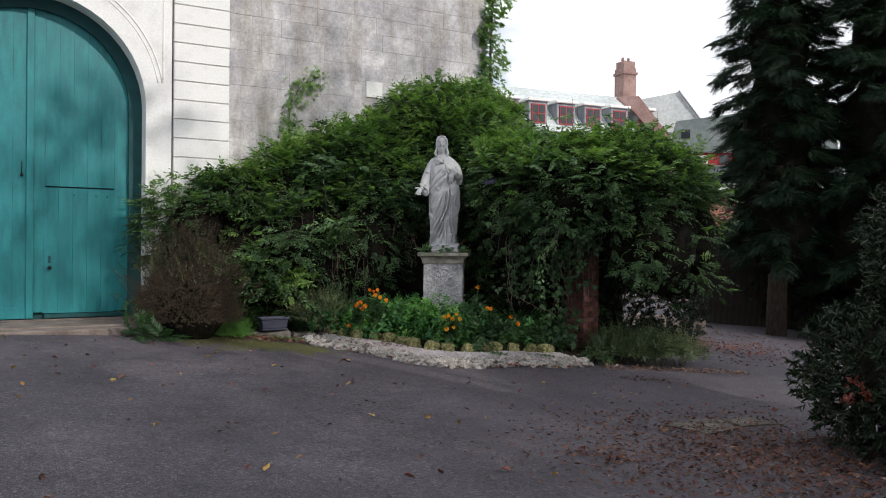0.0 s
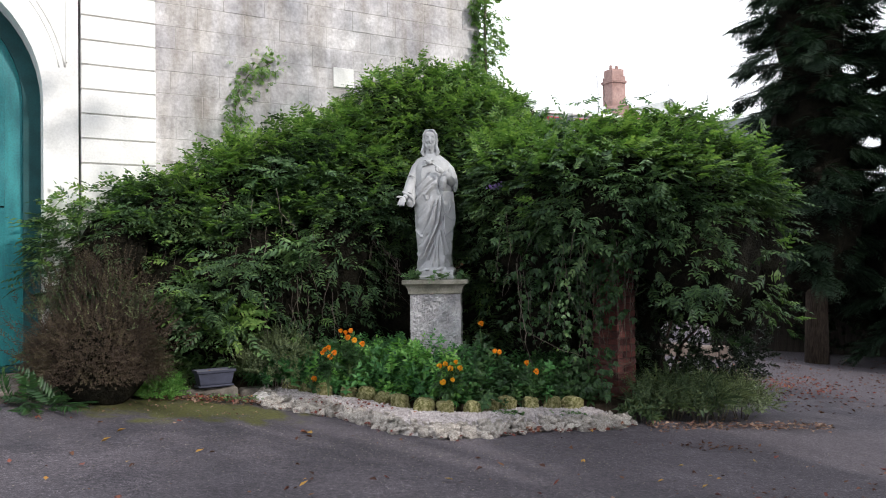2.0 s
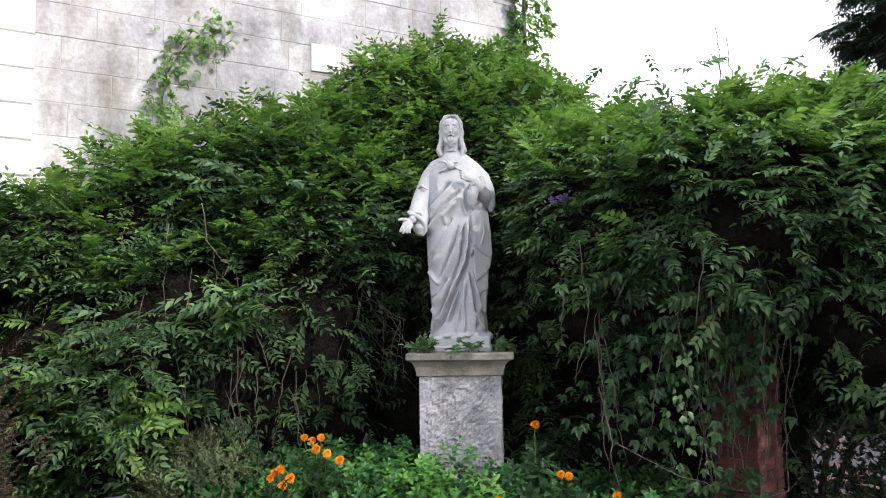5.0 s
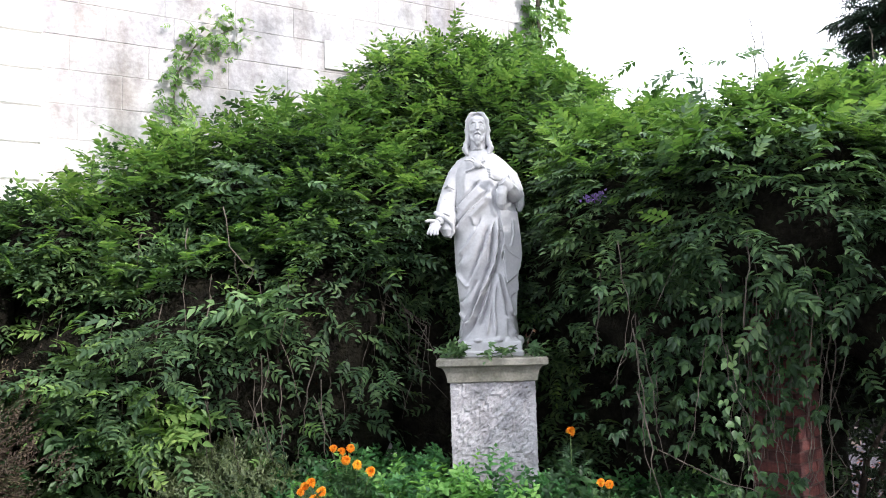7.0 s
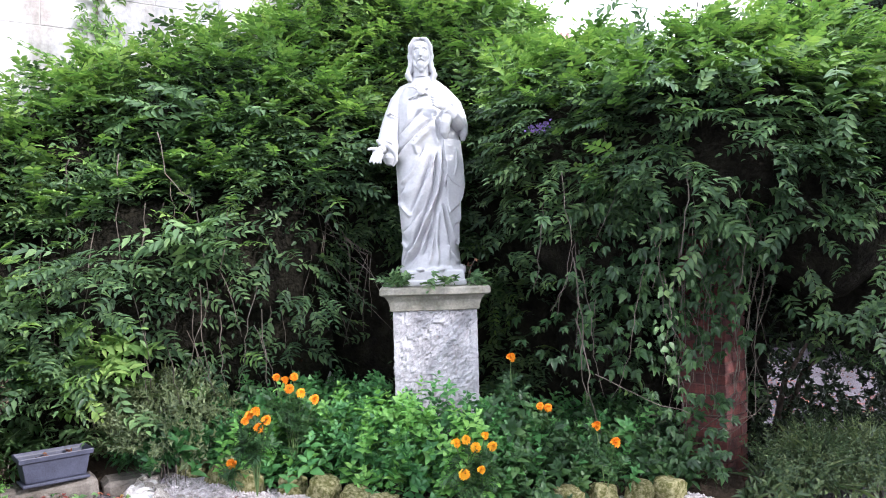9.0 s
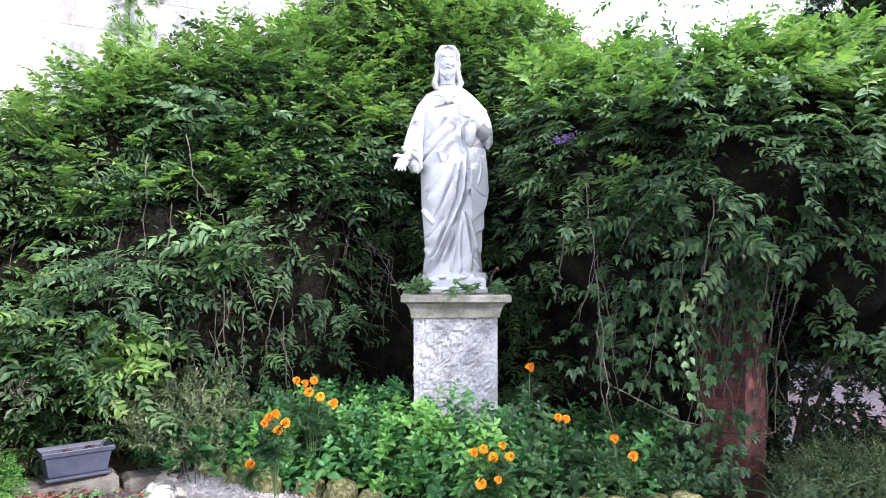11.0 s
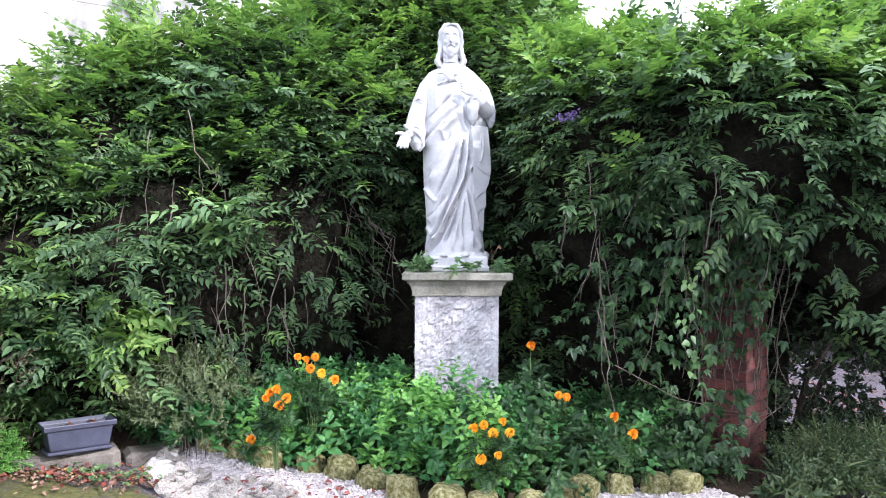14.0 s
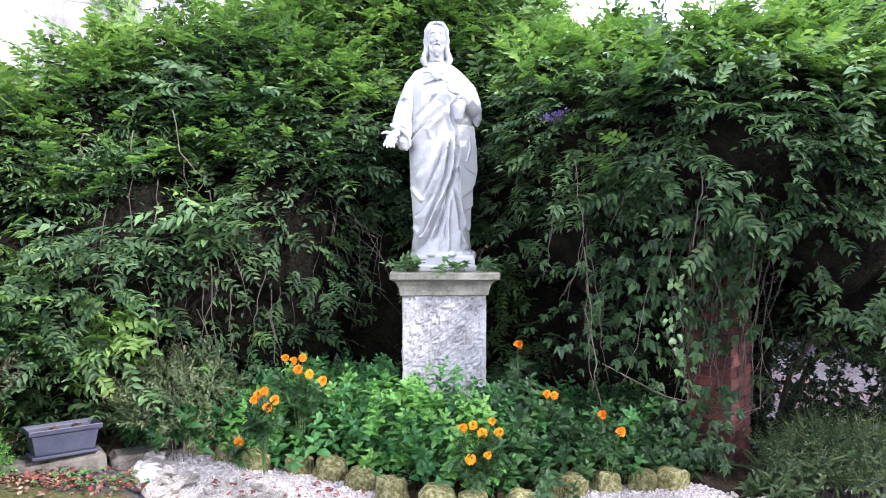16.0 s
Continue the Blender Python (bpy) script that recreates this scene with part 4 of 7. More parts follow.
RIGHT = [(0.75, 1.3, 1.93, 0.6, 0.85, 1.0), (1.15, 0.65, 1.84, 0.65, 0.75, 1.05), (1.85, 0.12, 2.12, 0.8, 0.74, 0.7), (2.55, 0.2, 1.85, 0.75, 0.76, 0.9),
         (3.0, 0.6, 1.6, 0.7, 0.9, 1.1), (1.3, 1.05, 0.85, 0.5, 0.45, 0.8), (2.35, 1.15, 1.0, 0.4, 0.4, 0.7), (0.85, 1.5, 0.6, 0.6, 0.4, 0.9), (1.75, 1.25, 1.5, 0.45, 0.35, 0.75), (1.75, 1.15, 0.45, 0.5, 0.35, 0.8), (2.3, 1.15, 0.5, 0.35, 0.35, 0.8), (2.8, 1.25, 1.2, 0.55, 0.4, 0.62), (3.35, 0.95, 1.15, 0.5, 0.5, 0.75), (3.55, 0.7, 1.5, 0.4, 0.5, 0.7)]


def behind_wall(P):
    d = P - np.array((-3.79, -0.12, 0))
    return -d[:, 0] * math.sin(radians(34.2)) + d[:, 1] * math.cos(radians(34.2)) > 0.1


def wisteria(name, lumps, seed, density, label, young=0.05, open_=-0.16, low=0.45, caves=()):
    rng = np.random.default_rng(seed)
    bush = thing(name, label, "climbing shrub")
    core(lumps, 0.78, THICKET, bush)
    # shoots that splay out in overlapping tiers, with dark gaps under them
    C, CN = on_lumps(lumps, 52, rng)
    keep = ((CN[:, 1] < 0.45) | (CN[:, 2] > 0.3)) & ~behind_wall(C)
    C, CN = C[keep], CN[keep]
    C = C + CN * (0.17 * lump_noise(C, 1.9, seed) + rng.uniform(-0.12, 0.1, len(C)))[:, None]
    # thin towards the ground, so that the near-black core shows there as shade
    thin = np.clip((C[:, 2] - low) / 1.5, 0.28 if low < 0.6 else 0.12, 1.0)
    # hollows between the tiers, where the near-black core shows
    hollow = (lump_noise(C * np.array((1, 1, 1.5)), 2.6, seed + 4) < open_) & (C[:, 2] < 2.05) & (CN[:, 2] < 0.6)
    keep = rng.uniform(size=len(C)) < thin * np.where(hollow, 0.12, 1.0)
    for c, r in caves:
        keep &= ((((C - np.array(c)) / np.array(r)) ** 2).sum(1) > 1) | (rng.uniform(size=len(C)) < 0.12)
    C, CN = C[keep], CN[keep]
    m = 12
    C, CN = np.repeat(C, m, 0), np.repeat(CN, m, 0)
    size = np.repeat(rng.uniform(0.1, 0.24, len(C) // m), m)
    away = rng.normal(0, 1, C.shape) * np.array((1, 1, 0.42))
    away = unit(away - CN * (away * CN).sum(1, keepdims=True) * 0.6 + CN * 0.35)
    r = rng.uniform(0.1, 1, len(C)) ** 0.6
    P = C + away * (size * r)[:, None] - np.array((0, 0, 0.07)) * (size * r * r)[:, None] / 0.2
    N = CN
    flat = away * np.array((1, 1, 0.25))
    fwd = flat + CN * 0.4 - np.array((0, 0, 1)) * (0.16 * r)[:, None] + rng.normal(0, 0.2, P.shape) * np.array((1, 1, 0.6))
    up = CN * 0.55 + np.array((0, 0, 1.0)) + rng.normal(0, 0.28, P.shape)
    # a thinner inner layer
    Q, QN = on_lumps(lumps, density * 0.32, rng)
    keep = ((QN[:, 1] < 0.45) | (QN[:, 2] > 0.3)) & ~behind_wall(Q)
    keep &= rng.uniform(size=len(Q)) < np.clip((Q[:, 2] - low) / 1.5, 0.5 if low < 0.6 else 0.35, 1.0)
    Q, QN = Q[keep], QN[keep]
    Q = Q - QN * rng.uniform(0.08, 0.3, (len(Q), 1))
    P, N = np.concatenate([P, Q]), np.concatenate([N, QN])
    fwd = np.concatenate([fwd, QN * 0.6 + rng.normal(0, 0.7, Q.shape) * np.array((1, 1, 0.5)) - np.array((0, 0, 0.1))])
    up = np.concatenate([up, QN * 0.6 + np.array((0, 0, 0.9)) + rng.normal(0, 0.3, Q.shape)])
    clear = (P[:, 0] > -2.8) & (P[:, 0] < -1.9) & (P[:, 1] < 0.12) & (P[:, 2] < 0.62)
    clear |= (np.abs(P[:, 0]) < 0.46) & (P[:, 1] < 0.85) & (P[:, 2] > 1.1)
    P, N, fwd, up = P[~clear], N[~clear], fwd[~clear], up[~clear]
    rr = random.Random(seed)
    T = [pinnate(rr, rr.choice((3, 4, 4, 5)), rr.uniform(0.15, 0.22), rr.uniform(0.048, 0.062), rr.uniform(0.1, 0.4)) for _ in range(10)]
    sc = rng.uniform(0.75, 1.2, len(P))
    # fresh growth at top and outer shoots, in drifts; also paints in the lit top
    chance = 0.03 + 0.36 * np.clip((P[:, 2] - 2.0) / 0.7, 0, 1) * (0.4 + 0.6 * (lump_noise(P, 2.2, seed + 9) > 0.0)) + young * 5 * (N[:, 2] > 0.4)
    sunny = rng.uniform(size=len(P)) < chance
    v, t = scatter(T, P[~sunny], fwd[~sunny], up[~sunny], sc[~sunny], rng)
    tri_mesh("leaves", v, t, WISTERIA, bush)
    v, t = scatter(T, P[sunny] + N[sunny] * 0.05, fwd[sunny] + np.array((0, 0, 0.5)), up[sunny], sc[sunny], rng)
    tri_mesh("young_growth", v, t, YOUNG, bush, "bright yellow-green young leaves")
    return bush


def shoots(parent, seed, places, n, mat, label, spread=0.22, scale=1.0):
    """Sprays of fresh leaves at the ends of shoots; places are (x, y, z)."""
    rng, rr = np.random.default_rng(seed), random.Random(seed)
    T = [pinnate(rr, rr.choice((4, 5)), rr.uniform(0.2, 0.28), rr.uniform(0.07, 0.085), rr.uniform(0.1, 0.3)) for _ in range(5)]
    P = np.repeat(np.array(places), n, 0) + rng.normal(0, spread, (len(places) * n, 3)) * np.array((1, 0.6, 0.45))
    fwd = rng.normal(0, 0.8, P.shape) * np.array((1, 1, 0.45)) + np.array((0, -0.3, 0.08))
    up = np.array((0, -0.6, 1.0)) + rng.normal(0, 0.2, P.shape)
    v, t = scatter(T, P, fwd, up, rng.uniform(0.8, 1.15, len(P)) * scale, rng)
    tri_mesh("young_growth", v, t, mat, parent, label)


def vine(parent, pts, r=0.005, name="vine_stem"):
    """A bare hanging stem through a few points, bent a little between them."""
    fine, rr = [], random.Random(len(pts) + int(abs(pts[0][0]) * 100))
    for a, b in zip(pts, pts[1:]):
        for k in range(4):
            u = k / 4
            fine.append(tuple(a[i] + (b[i] - a[i]) * u + rr.uniform(-0.012, 0.012) for i in range(3)))
    fine.append(pts[-1])
    part(name, tube(bmesh.new(), fine, [r * 0.75 * (1 - 0.5 * i / len(fine)) for i in range(len(fine))], 6), VINE, parent, smooth=True)


left_bush = wisteria("wisteria", LEFT, 11, 200, "dense green wisteria thicket grown against the stone wall", open_=-0.08,
                     caves=[((-0.95, 0.35, 1.65), (0.45, 0.6, 0.42)), ((-1.55, 0.1, 1.15), (0.6, 0.6, 0.3)), ((-2.5, 0.0, 1.55), (0.35, 0.5, 0.2)), ((-1.9, -0.1, 1.75), (0.3, 0.5, 0.2)), ((-0.5, 0.8, 1.3), (0.5, 0.6, 0.7))])
right_bush = wisteria("wisteria", RIGHT, 12, 200, "dense dark green wisteria thicket overhanging a brick pier", open_=0.0, low=1.12, caves=[((0.75, 0.4, 1.0), (0.4, 0.8, 0.6)), ((1.2, 0.0, 1.6), (0.3, 0.5, 0.2))])
shoots(left_bush, 5, [(-2.05, 0.0, 1.0), (-1.95, -0.05, 0.85), (-2.2, 0.0, 0.8)], 12, YOUNG, "bright yellow-green young leaves", 0.1)
shoots(left_bush, 4, [(-2.75, 0.25, 0.45), (-2.45, 0.28, 0.55), (-2.15, 0.25, 0.6), (-3.0, 0.12, 0.5), (-2.6, 0.22, 0.33), (-2.9, 0.1, 0.8), (-2.5, 0.2, 0.85), (-2.2, 0.25, 0.36)], 8, IVY, "fresh green leaves", 0.13, 0.85)
shoots(left_bush, 3, [(-2.95, -0.02, 0.95), (-2.6, -0.08, 1.15), (-3.05, -0.05, 1.35), (-2.75, -0.1, 1.55), (-2.4, -0.1, 1.4), (-2.9, -0.1, 1.85), (-2.3, -0.05, 0.72), (-3.2, -0.15, 1.7)], 6, YOUNG, "bright yellow-green young leaves", 0.14, 0.85)
shoots(left_bush, 13, [(-2.45, -0.14, 0.9), (-2.6, -0.16, 0.68), (-2.65, -0.14, 1.3), (-2.3, -0.12, 1.2), (-2.85, -0.22, 1.0), (-2.2, -0.1, 0.72), (-2.75, -0.2, 0.5)], 9, IVY, "fresh green leaves", 0.13, 0.8)
shoots(left_bush, 14, [(-2.55, -0.2, 1.0), (-2.75, -0.2, 1.2), (-2.1, -0.12, 1.05)], 7, YOUNG, "bright yellow-green young leaves", 0.12, 0.75)
shoots(left_bush, 6, [(-1.45, -0.2, 1.62), (-1.3, -0.15, 1.6), (-1.6, -0.2, 1.66)], 6, IVY, "fresh green leaves", 0.1)
shoots(left_bush, 7, [(-3.35, -0.2, 2.0), (-2.9, 0.05, 2.2), (-2.4, 0.2, 2.35), (-1.9, 0.25, 2.4), (-1.5, 0.4, 2.5)], 12, IVY, "fresh green leaves", 0.2)
shoots(right_bush, 8, [(1.05, -0.4, 2.54), (1.3, -0.6, 2.42), (1.6, -0.78, 2.3), (1.88, -0.88, 2.22), (2.15, -0.85, 2.25), (1.75, -0.75, 2.42)], 6, IVY, "fresh green leaves", 0.14, 0.75)
shoots(right_bush, 9, [(1.2, 0.2, 2.95), (1.7, 0.1, 3.02), (2.2, 0.1, 3.05), (2.6, 0.2, 2.95), (3.0, 0.4, 2.75), (3.45, 0.3, 2.3), (3.7, 0.3, 2.2)], 9, IVY, "fresh green leaves", 0.26, 0.75)
shoots(right_bush, 10, [(2.0, 0.1, 3.05), (2.4, 0.2, 3.05), (2.75, 0.3, 2.98), (1.35, 0.3, 2.9)], 4, IVY, "upright fresh shoots", 0.16)
for x, z in ((1.75, 3.2), (1.82, 3.12), (2.5, 3.1), (2.9, 3.0)):
    vine(right_bush, [(x, 0.15, z - 0.3), (x + 0.02, 0.14, z), (x + 0.0, 0.14, z + 0.24)], 0.006)
for k in range(46):
    # bare stems that hang in the open lower part of the thicket
    rr = random.Random(300 + k)
    x = rr.uniform(-3.2, -0.75) if k < 34 else rr.uniform(0.7, 2.2)
    y = (0.12 + max(0, (x + 1.4) * 0.7) if x < 0.5 else -0.1) + rr.uniform(-0.1, 0.2)
    z, n, s = rr.uniform(1.0, 1.9), rr.uniform(0.5, 1.0), rr.uniform(-0.3, 0.3)
    vine(left_bush if x < 0.5 else right_bush, [(x, y, z), (x + s * 0.4, y - 0.05, z - n * 0.4), (x + s * 0.5, y, z - n * 0.7), (x + s, y + 0.05, max(0.12, z - n))], rr.uniform(0.003, 0.007))
for k in range(16):
    rr = random.Random(50 + k)
    x = -2.9 + k * 0.16 if k < 11 else 0.75 + (k - 11) * 0.26
    y = 0.0 + max(0, (x + 1.4) * 0.8) if x < 0.5 else -0.35
    z = rr.uniform(1.7, 2.2)
    n = rr.uniform(0.5, 1.1)
    vine(left_bush if x < 0.5 else right_bush, [(x, y, z), (x + rr.uniform(-0.08, 0.08), y - 0.06, z - n * 0.5), (x + rr.uniform(-0.12, 0.12), y - 0.03, z - n)], rr.uniform(0.003, 0.006))
vine(left_bush, [(-1.6, -0.28, 2.25), (-1.55, -0.32, 2.0), (-1.42, -0.33, 1.86), (-1.48, -0.33, 1.74)], 0.0045)
vine(right_bush, [(1.42, -0.62, 1.95), (1.4, -0.64, 1.7), (1.36, -0.64, 1.45)], 0.006)
vine(right_bush, [(0.95, -0.25, 0.75), (1.25, -0.3, 0.58), (1.5, -0.3, 0.5)], 0.005)
vine(left_bush, [(-2.22, 0.22, 0.2), (-2.2, 0.18, 0.4), (-2.25, 0.2, 0.6), (-2.15, 0.22, 0.85)], 0.014)
for k in range(9):
    rr = random.Random(80 + k)
    vine(left_bush, [(-0.75 + rr.uniform(-0.15, 0.2), 0.75, 1.9 + rr.uniform(-0.3, 0.3)), (-0.6 + rr.uniform(-0.2, 0.2), 0.62, 1.5), (-0.5 + rr.uniform(-0.35, 0.3), 0.6, 1.05 + rr.uniform(-0.2, 0.2))], 0.004)
# a purple bloom spike in the thicket
rngp = np.random.default_rng(3)
Pp = np.stack([np.linspace(0.6, 0.7, 60) + rngp.normal(0, 0.012, 60), np.full(60, -0.25) + rngp.normal(0, 0.015, 60), 2.22 + np.linspace(0, 0.03, 60) + rngp.normal(0, 0.012, 60)], 1)
vp, tp = scatter([blade(0.022, 0.014)], Pp, rngp.normal(0, 1, (60, 3)), rngp.normal(0, 1, (60, 3)), np.ones(60), rngp)
bloom = tagged(tri_mesh("blossom_spike", vp, tp, PURPLE), "small purple blossom spike among the leaves", "flower")


# ---- climbers on the wall ----
def build_wall_climbers():
    rng, rr = np.random.default_rng(21), random.Random(21)
    T = [fan(rr, 5, 0.085, 0.5) for _ in range(4)] + [pinnate(rr, 3, 0.15, 0.06, 0.3) for _ in range(3)]
    ivy = thing("climber_column", "bright green climber covering the wall corner", "climbing plant", WALL)
    n = 1500
    z = rng.uniform(2.8, 8.2, n)
    s = END + 0.02 + rng.uniform(-0.1, 0.36, n) + 0.1 * np.sin(z * 2.3) + 0.05 * np.sin(z * 7)
    y = rng.uniform(-0.12, 0.45, n)
    P = np.stack([s, np.where(s < END + 0.03, np.minimum(y, 0.1), y), z], 1)
    v, t = scatter(T, P, np.array((0.5, -0.6, -0.3)) + rng.normal(0, 0.6, P.shape), np.array((0.3, -0.5, 0.9)) + rng.normal(0, 0.3, P.shape), rng.uniform(0.8, 1.3, n), rng)
    tri_mesh("leaves", v, t, YOUNG, ivy)
    tube_pts = [(END + 0.08 + 0.03 * math.sin(k), 0.05, 2.2 + k * 0.5) for k in range(13)]
    part("stem", tube(bmesh.new(), tube_pts, [0.03 - 0.0018 * k for k in range(13)], 8), VINE, ivy, smooth=True)
    top = thing("climber_spray", "thin yellow-green climber branch on the stone wall", "climbing plant", WALL)
    part("stem", tube(bmesh.new(), [(1.75, 0.1, 2.7), (1.72, 0.1, 3.2), (1.74, 0.1, 3.5), (1.9, 0.1, 3.78), (2.2, 0.1, 3.96)], [0.012, 0.01, 0.008, 0.006, 0.004], 6), VINE, top, smooth=True)
    u = rng.uniform(0, 1, 170)
    line = np.stack([np.interp(u, (0, 0.4, 0.7, 1), (1.75, 1.72, 1.9, 2.2)), np.full(170, 0.06), np.interp(u, (0, 0.4, 0.7, 1), (2.9, 3.4, 3.78, 3.96))], 1)
    P = line + rng.normal(0, 0.085, line.shape) * np.array((1, 0.3, 1))
    P[:, 1] = np.minimum(P[:, 1], 0.1)
    v, t = scatter(T, P, rng.normal(0, 1, P.shape) + np.array((0, -0.5, -0.4)), np.array((0, -0.8, 0.6)) + rng.normal(0, 0.3, P.shape), rng.uniform(0.4, 0.85, 170), rng)
    tri_mesh("leaves", v, t, YOUNG, top)
    tagged(part("wall_patch", boxed(3.0, 3.28, 0.1, 0.117, 3.74, 3.99, 0.004), RENDER_WHITE, None, m=WALL), "square of fresh white mortar on the wall", "wall patch", kind="structure")


build_wall_climbers()

# ---- the bed: gravel, stones, flowers ----
ARC = [(-1.62, 0.16), (-1.4, -0.04), (-1.12, -0.22), (-0.88, -0.22), (-0.58, -0.36), (-0.38, -0.56), (-0.18, -0.72), (0.04, -0.74), (0.26, -0.76), (0.46, -0.66), (0.66, -0.44), (0.88, -0.3), (1.1, -0.2), (1.29, -0.24), (1.5, -0.06)]
RIM = [(-1.9, 0.12), (-1.85, -0.25), (-1.6, -0.52), (-1.25, -0.68), (-0.9, -0.78), (-0.55, -1.05), (-0.22, -1.38), (0.12, -1.48), (0.48, -1.32), (0.82, -1.08), (1.08, -0.82), (1.42, -0.78), (1.75, -0.64), (2.0, -0.24)]


def along(line, n, jit=0.0, rr=None):
    """Even places along a bent line, with their headings."""
    L = [0.0]
    for a, b in zip(line, line[1:]):
        L.append(L[-1] + math.dist(a, b))
    out = []
    for k in range(n):
        d = L[-1] * (k + 0.5) / n + (rr.uniform(-jit, jit) if rr else 0)
        x, y = np.interp(d, L, [p[0] for p in line]), np.interp(d, L, [p[1] for p in line])
        x2, y2 = np.interp(d + 0.05, L, [p[0] for p in line]), np.interp(d + 0.05, L, [p[1] for p in line])
        out.append((float(x), float(y), math.degrees(math.atan2(y2 - y, x2 - x))))
    return out


def bed_z(x, y):
    """Gravel level: a little above the drive, falling with it."""
    return gz(x, y) + 0.055


def build_bed():
    # gravel sheet between the two lines
    bm = bmesh.new()
    inner, outer = along(ARC, 40), along(RIM, 40)
    grid = []
    for (ax, ay, _), (bx, by, _) in zip(inner, outer):
        col = []
        for k in range(7):
            u = k / 6
            x, y = ax + (bx - ax) * u, ay + 0.1 * (1 - u) + (by - ay) * u
            col.append(bm.verts.new((x, y, bed_z(x, y) + 0.045 * math.sin(math.pi * min(1, u * 1.1)) * (1 - u) + 0.02 - 0.09 * u ** 3)))
        grid.append(col)
    for c0, c1 in zip(grid, grid[1:]):
        for k in range(6):
            bm.faces.new((c0[k], c0[k + 1], c1[k + 1], c1[k]))
    bmesh.ops.recalc_face_normals(bm, faces=bm.faces[:])
    tagged(part("gravel_bed", bm, PEBBLE, smooth=True), "pale gravel strip round the flower bed", "gravel", kind="structure")
    # loose pebbles
    rng, rr = np.random.default_rng(31), random.Random(31)
    T = []
    for k in range(5):
        b = rock(k + 40, 0.3, 0.6, 1)
        b.verts.ensure_lookup_table()
        bmesh.ops.triangulate(b, faces=b.faces[:])
        T.append((np.array([v.co[:] for v in b.verts]), np.array([[v.index for v in f.verts] for f in b.faces])))
        b.free()
    n = 12000
    ki, u = rng.uniform(0, 38.999, n), rng.uniform(-0.02, 0.98, n)
    i0 = ki.astype(int)
    f = (ki - i0)[:, None]
    I, O = np.array(inner)[:, :2], np.array(outer)[:, :2]
    A = I[i0] * (1 - f) + I[i0 + 1] * f
    B = O[i0] * (1 - f) + O[i0 + 1] * f
    XY = A + (B - A) * u[:, None]
    XY[:, 1] += 0.1 * (1 - u)
    Zp = ground_z(XY[:, 0], XY[:, 1]) + 0.075 - 0.09 * np.clip(u, 0, 1) ** 3 + 0.045 * np.sin(np.pi * np.minimum(1, u * 1.1)) * (1 - u)
    P = np.column_stack([XY, Zp + 0.006])
    v, t = scatter(T, P, rng.normal(0, 1, P.shape), rng.normal(0, 0.3, P.shape) + np.array((0, 0, 1)), rng.uniform(0.008, 0.019, n) * np.where(rng.uniform(size=n) < 0.04, 2.0, 1), rng)
    tagged(tri_mesh("pebbles", v, t, PEBBLE), "loose pale gravel pebbles", "gravel", kind="stuff")
    # mossy edging stones
    edge = thing("bed_edging", "row of mossy rough stones edging the flower bed", "edging")
    shapes = [mesh_of("edging_stone", rock(k + 1, 0.32, 0.95, 3, 0.37), MOSSROCK) for k in range(6)]
    for k, (x, y, a) in enumerate(along(ARC, 15, 0.03, rr)):
        s = rr.uniform(0.85, 1.2)
        m = pose(x, y, bed_z(x, y) + 0.07, rr.uniform(-9, 9), rr.uniform(-9, 9), a + rr.uniform(-18, 18)) @ Matrix.Diagonal((0.225 * s, 0.18 * s, 0.22 * rr.uniform(0.85, 1.2), 1))
        piece("edging_stone", shapes[k % 6], edge, m)
    # outer rim of mortared flints
    rim = thing("gravel_rim", "low rim of pale flints and broken mortar round the gravel", "edging")
    bm = bmesh.new()
    ring = []
    for k, (x, y, a) in enumerate(along(RIM, 260)):
        h = radians(a + 90)
        wide = 0.085 + 0.03 * noise.noise(Vector((k * 0.11, 3, 0))) + 0.07 * max(0, 1 - k / 40)
        tall = 0.055 + 0.03 * noise.noise(Vector((k * 0.17, 9, 0))) + 0.05 * max(0, 1 - k / 40)
        col = []
        for j in range(15):
            b = math.pi * j / 14
            d = 0.05 - wide * math.cos(b)
            p = Vector((x + math.cos(h) * d, y + math.sin(h) * d, gz(x, y) - 0.03 + tall * math.sin(b) ** 0.7))
            p += Vector((noise.noise(p * 14), noise.noise(p * 14 + Vector((7, 0, 0))), noise.noise(p * 14 + Vector((0, 7, 0))) * 1.3)) * 0.028
            p += Vector((0, 0, noise.noise(p * 38))) * 0.014
            col.append(bm.verts.new(p))
        ring.append(col)
    for c0, c1 in zip(ring, ring[1:]):
        for j in range(14):
            bm.faces.new((c0[j], c1[j], c1[j + 1], c0[j + 1]))
    bmesh.ops.recalc_face_normals(bm, faces=bm.faces[:])
    part("mortar_bank", bm, WHITEMORTAR, rim, "whitish crumbling mortar", smooth=False)
    shapes = [mesh_of("rim_stone", rock(k + 20, 0.55, 0.85, 2, 0.6), FLINT) for k in range(8)]
    for row, (n, off, up, size) in enumerate(((74, -0.03, 0.02, 0.1), (70, 0.04, 0.05, 0.095), (60, 0.11, 0.06, 0.075), (50, 0.2, 0.075, 0.05))):
        for k, (x, y, a) in enumerate(along(RIM, n, 0.05, rr)):
            h = radians(a + 90)
            d = off + rr.uniform(-0.04, 0.04)
            x, y = x + math.cos(h) * d, y + math.sin(h) * d
            s = size * rr.uniform(0.6, 1.3)
            if k < n * 0.11 and rr.random() < 0.75:
                continue
            piece("rim_stone", shapes[rr.randrange(8)], rim, pose(x, y, gz(x, y) + up, rr.uniform(-40, 40), rr.uniform(-40, 40), rr.uniform(0, 360)) @ Matrix.Diagonal((s * 1.3, s, s * rr.uniform(0.7, 1.1), 1)))
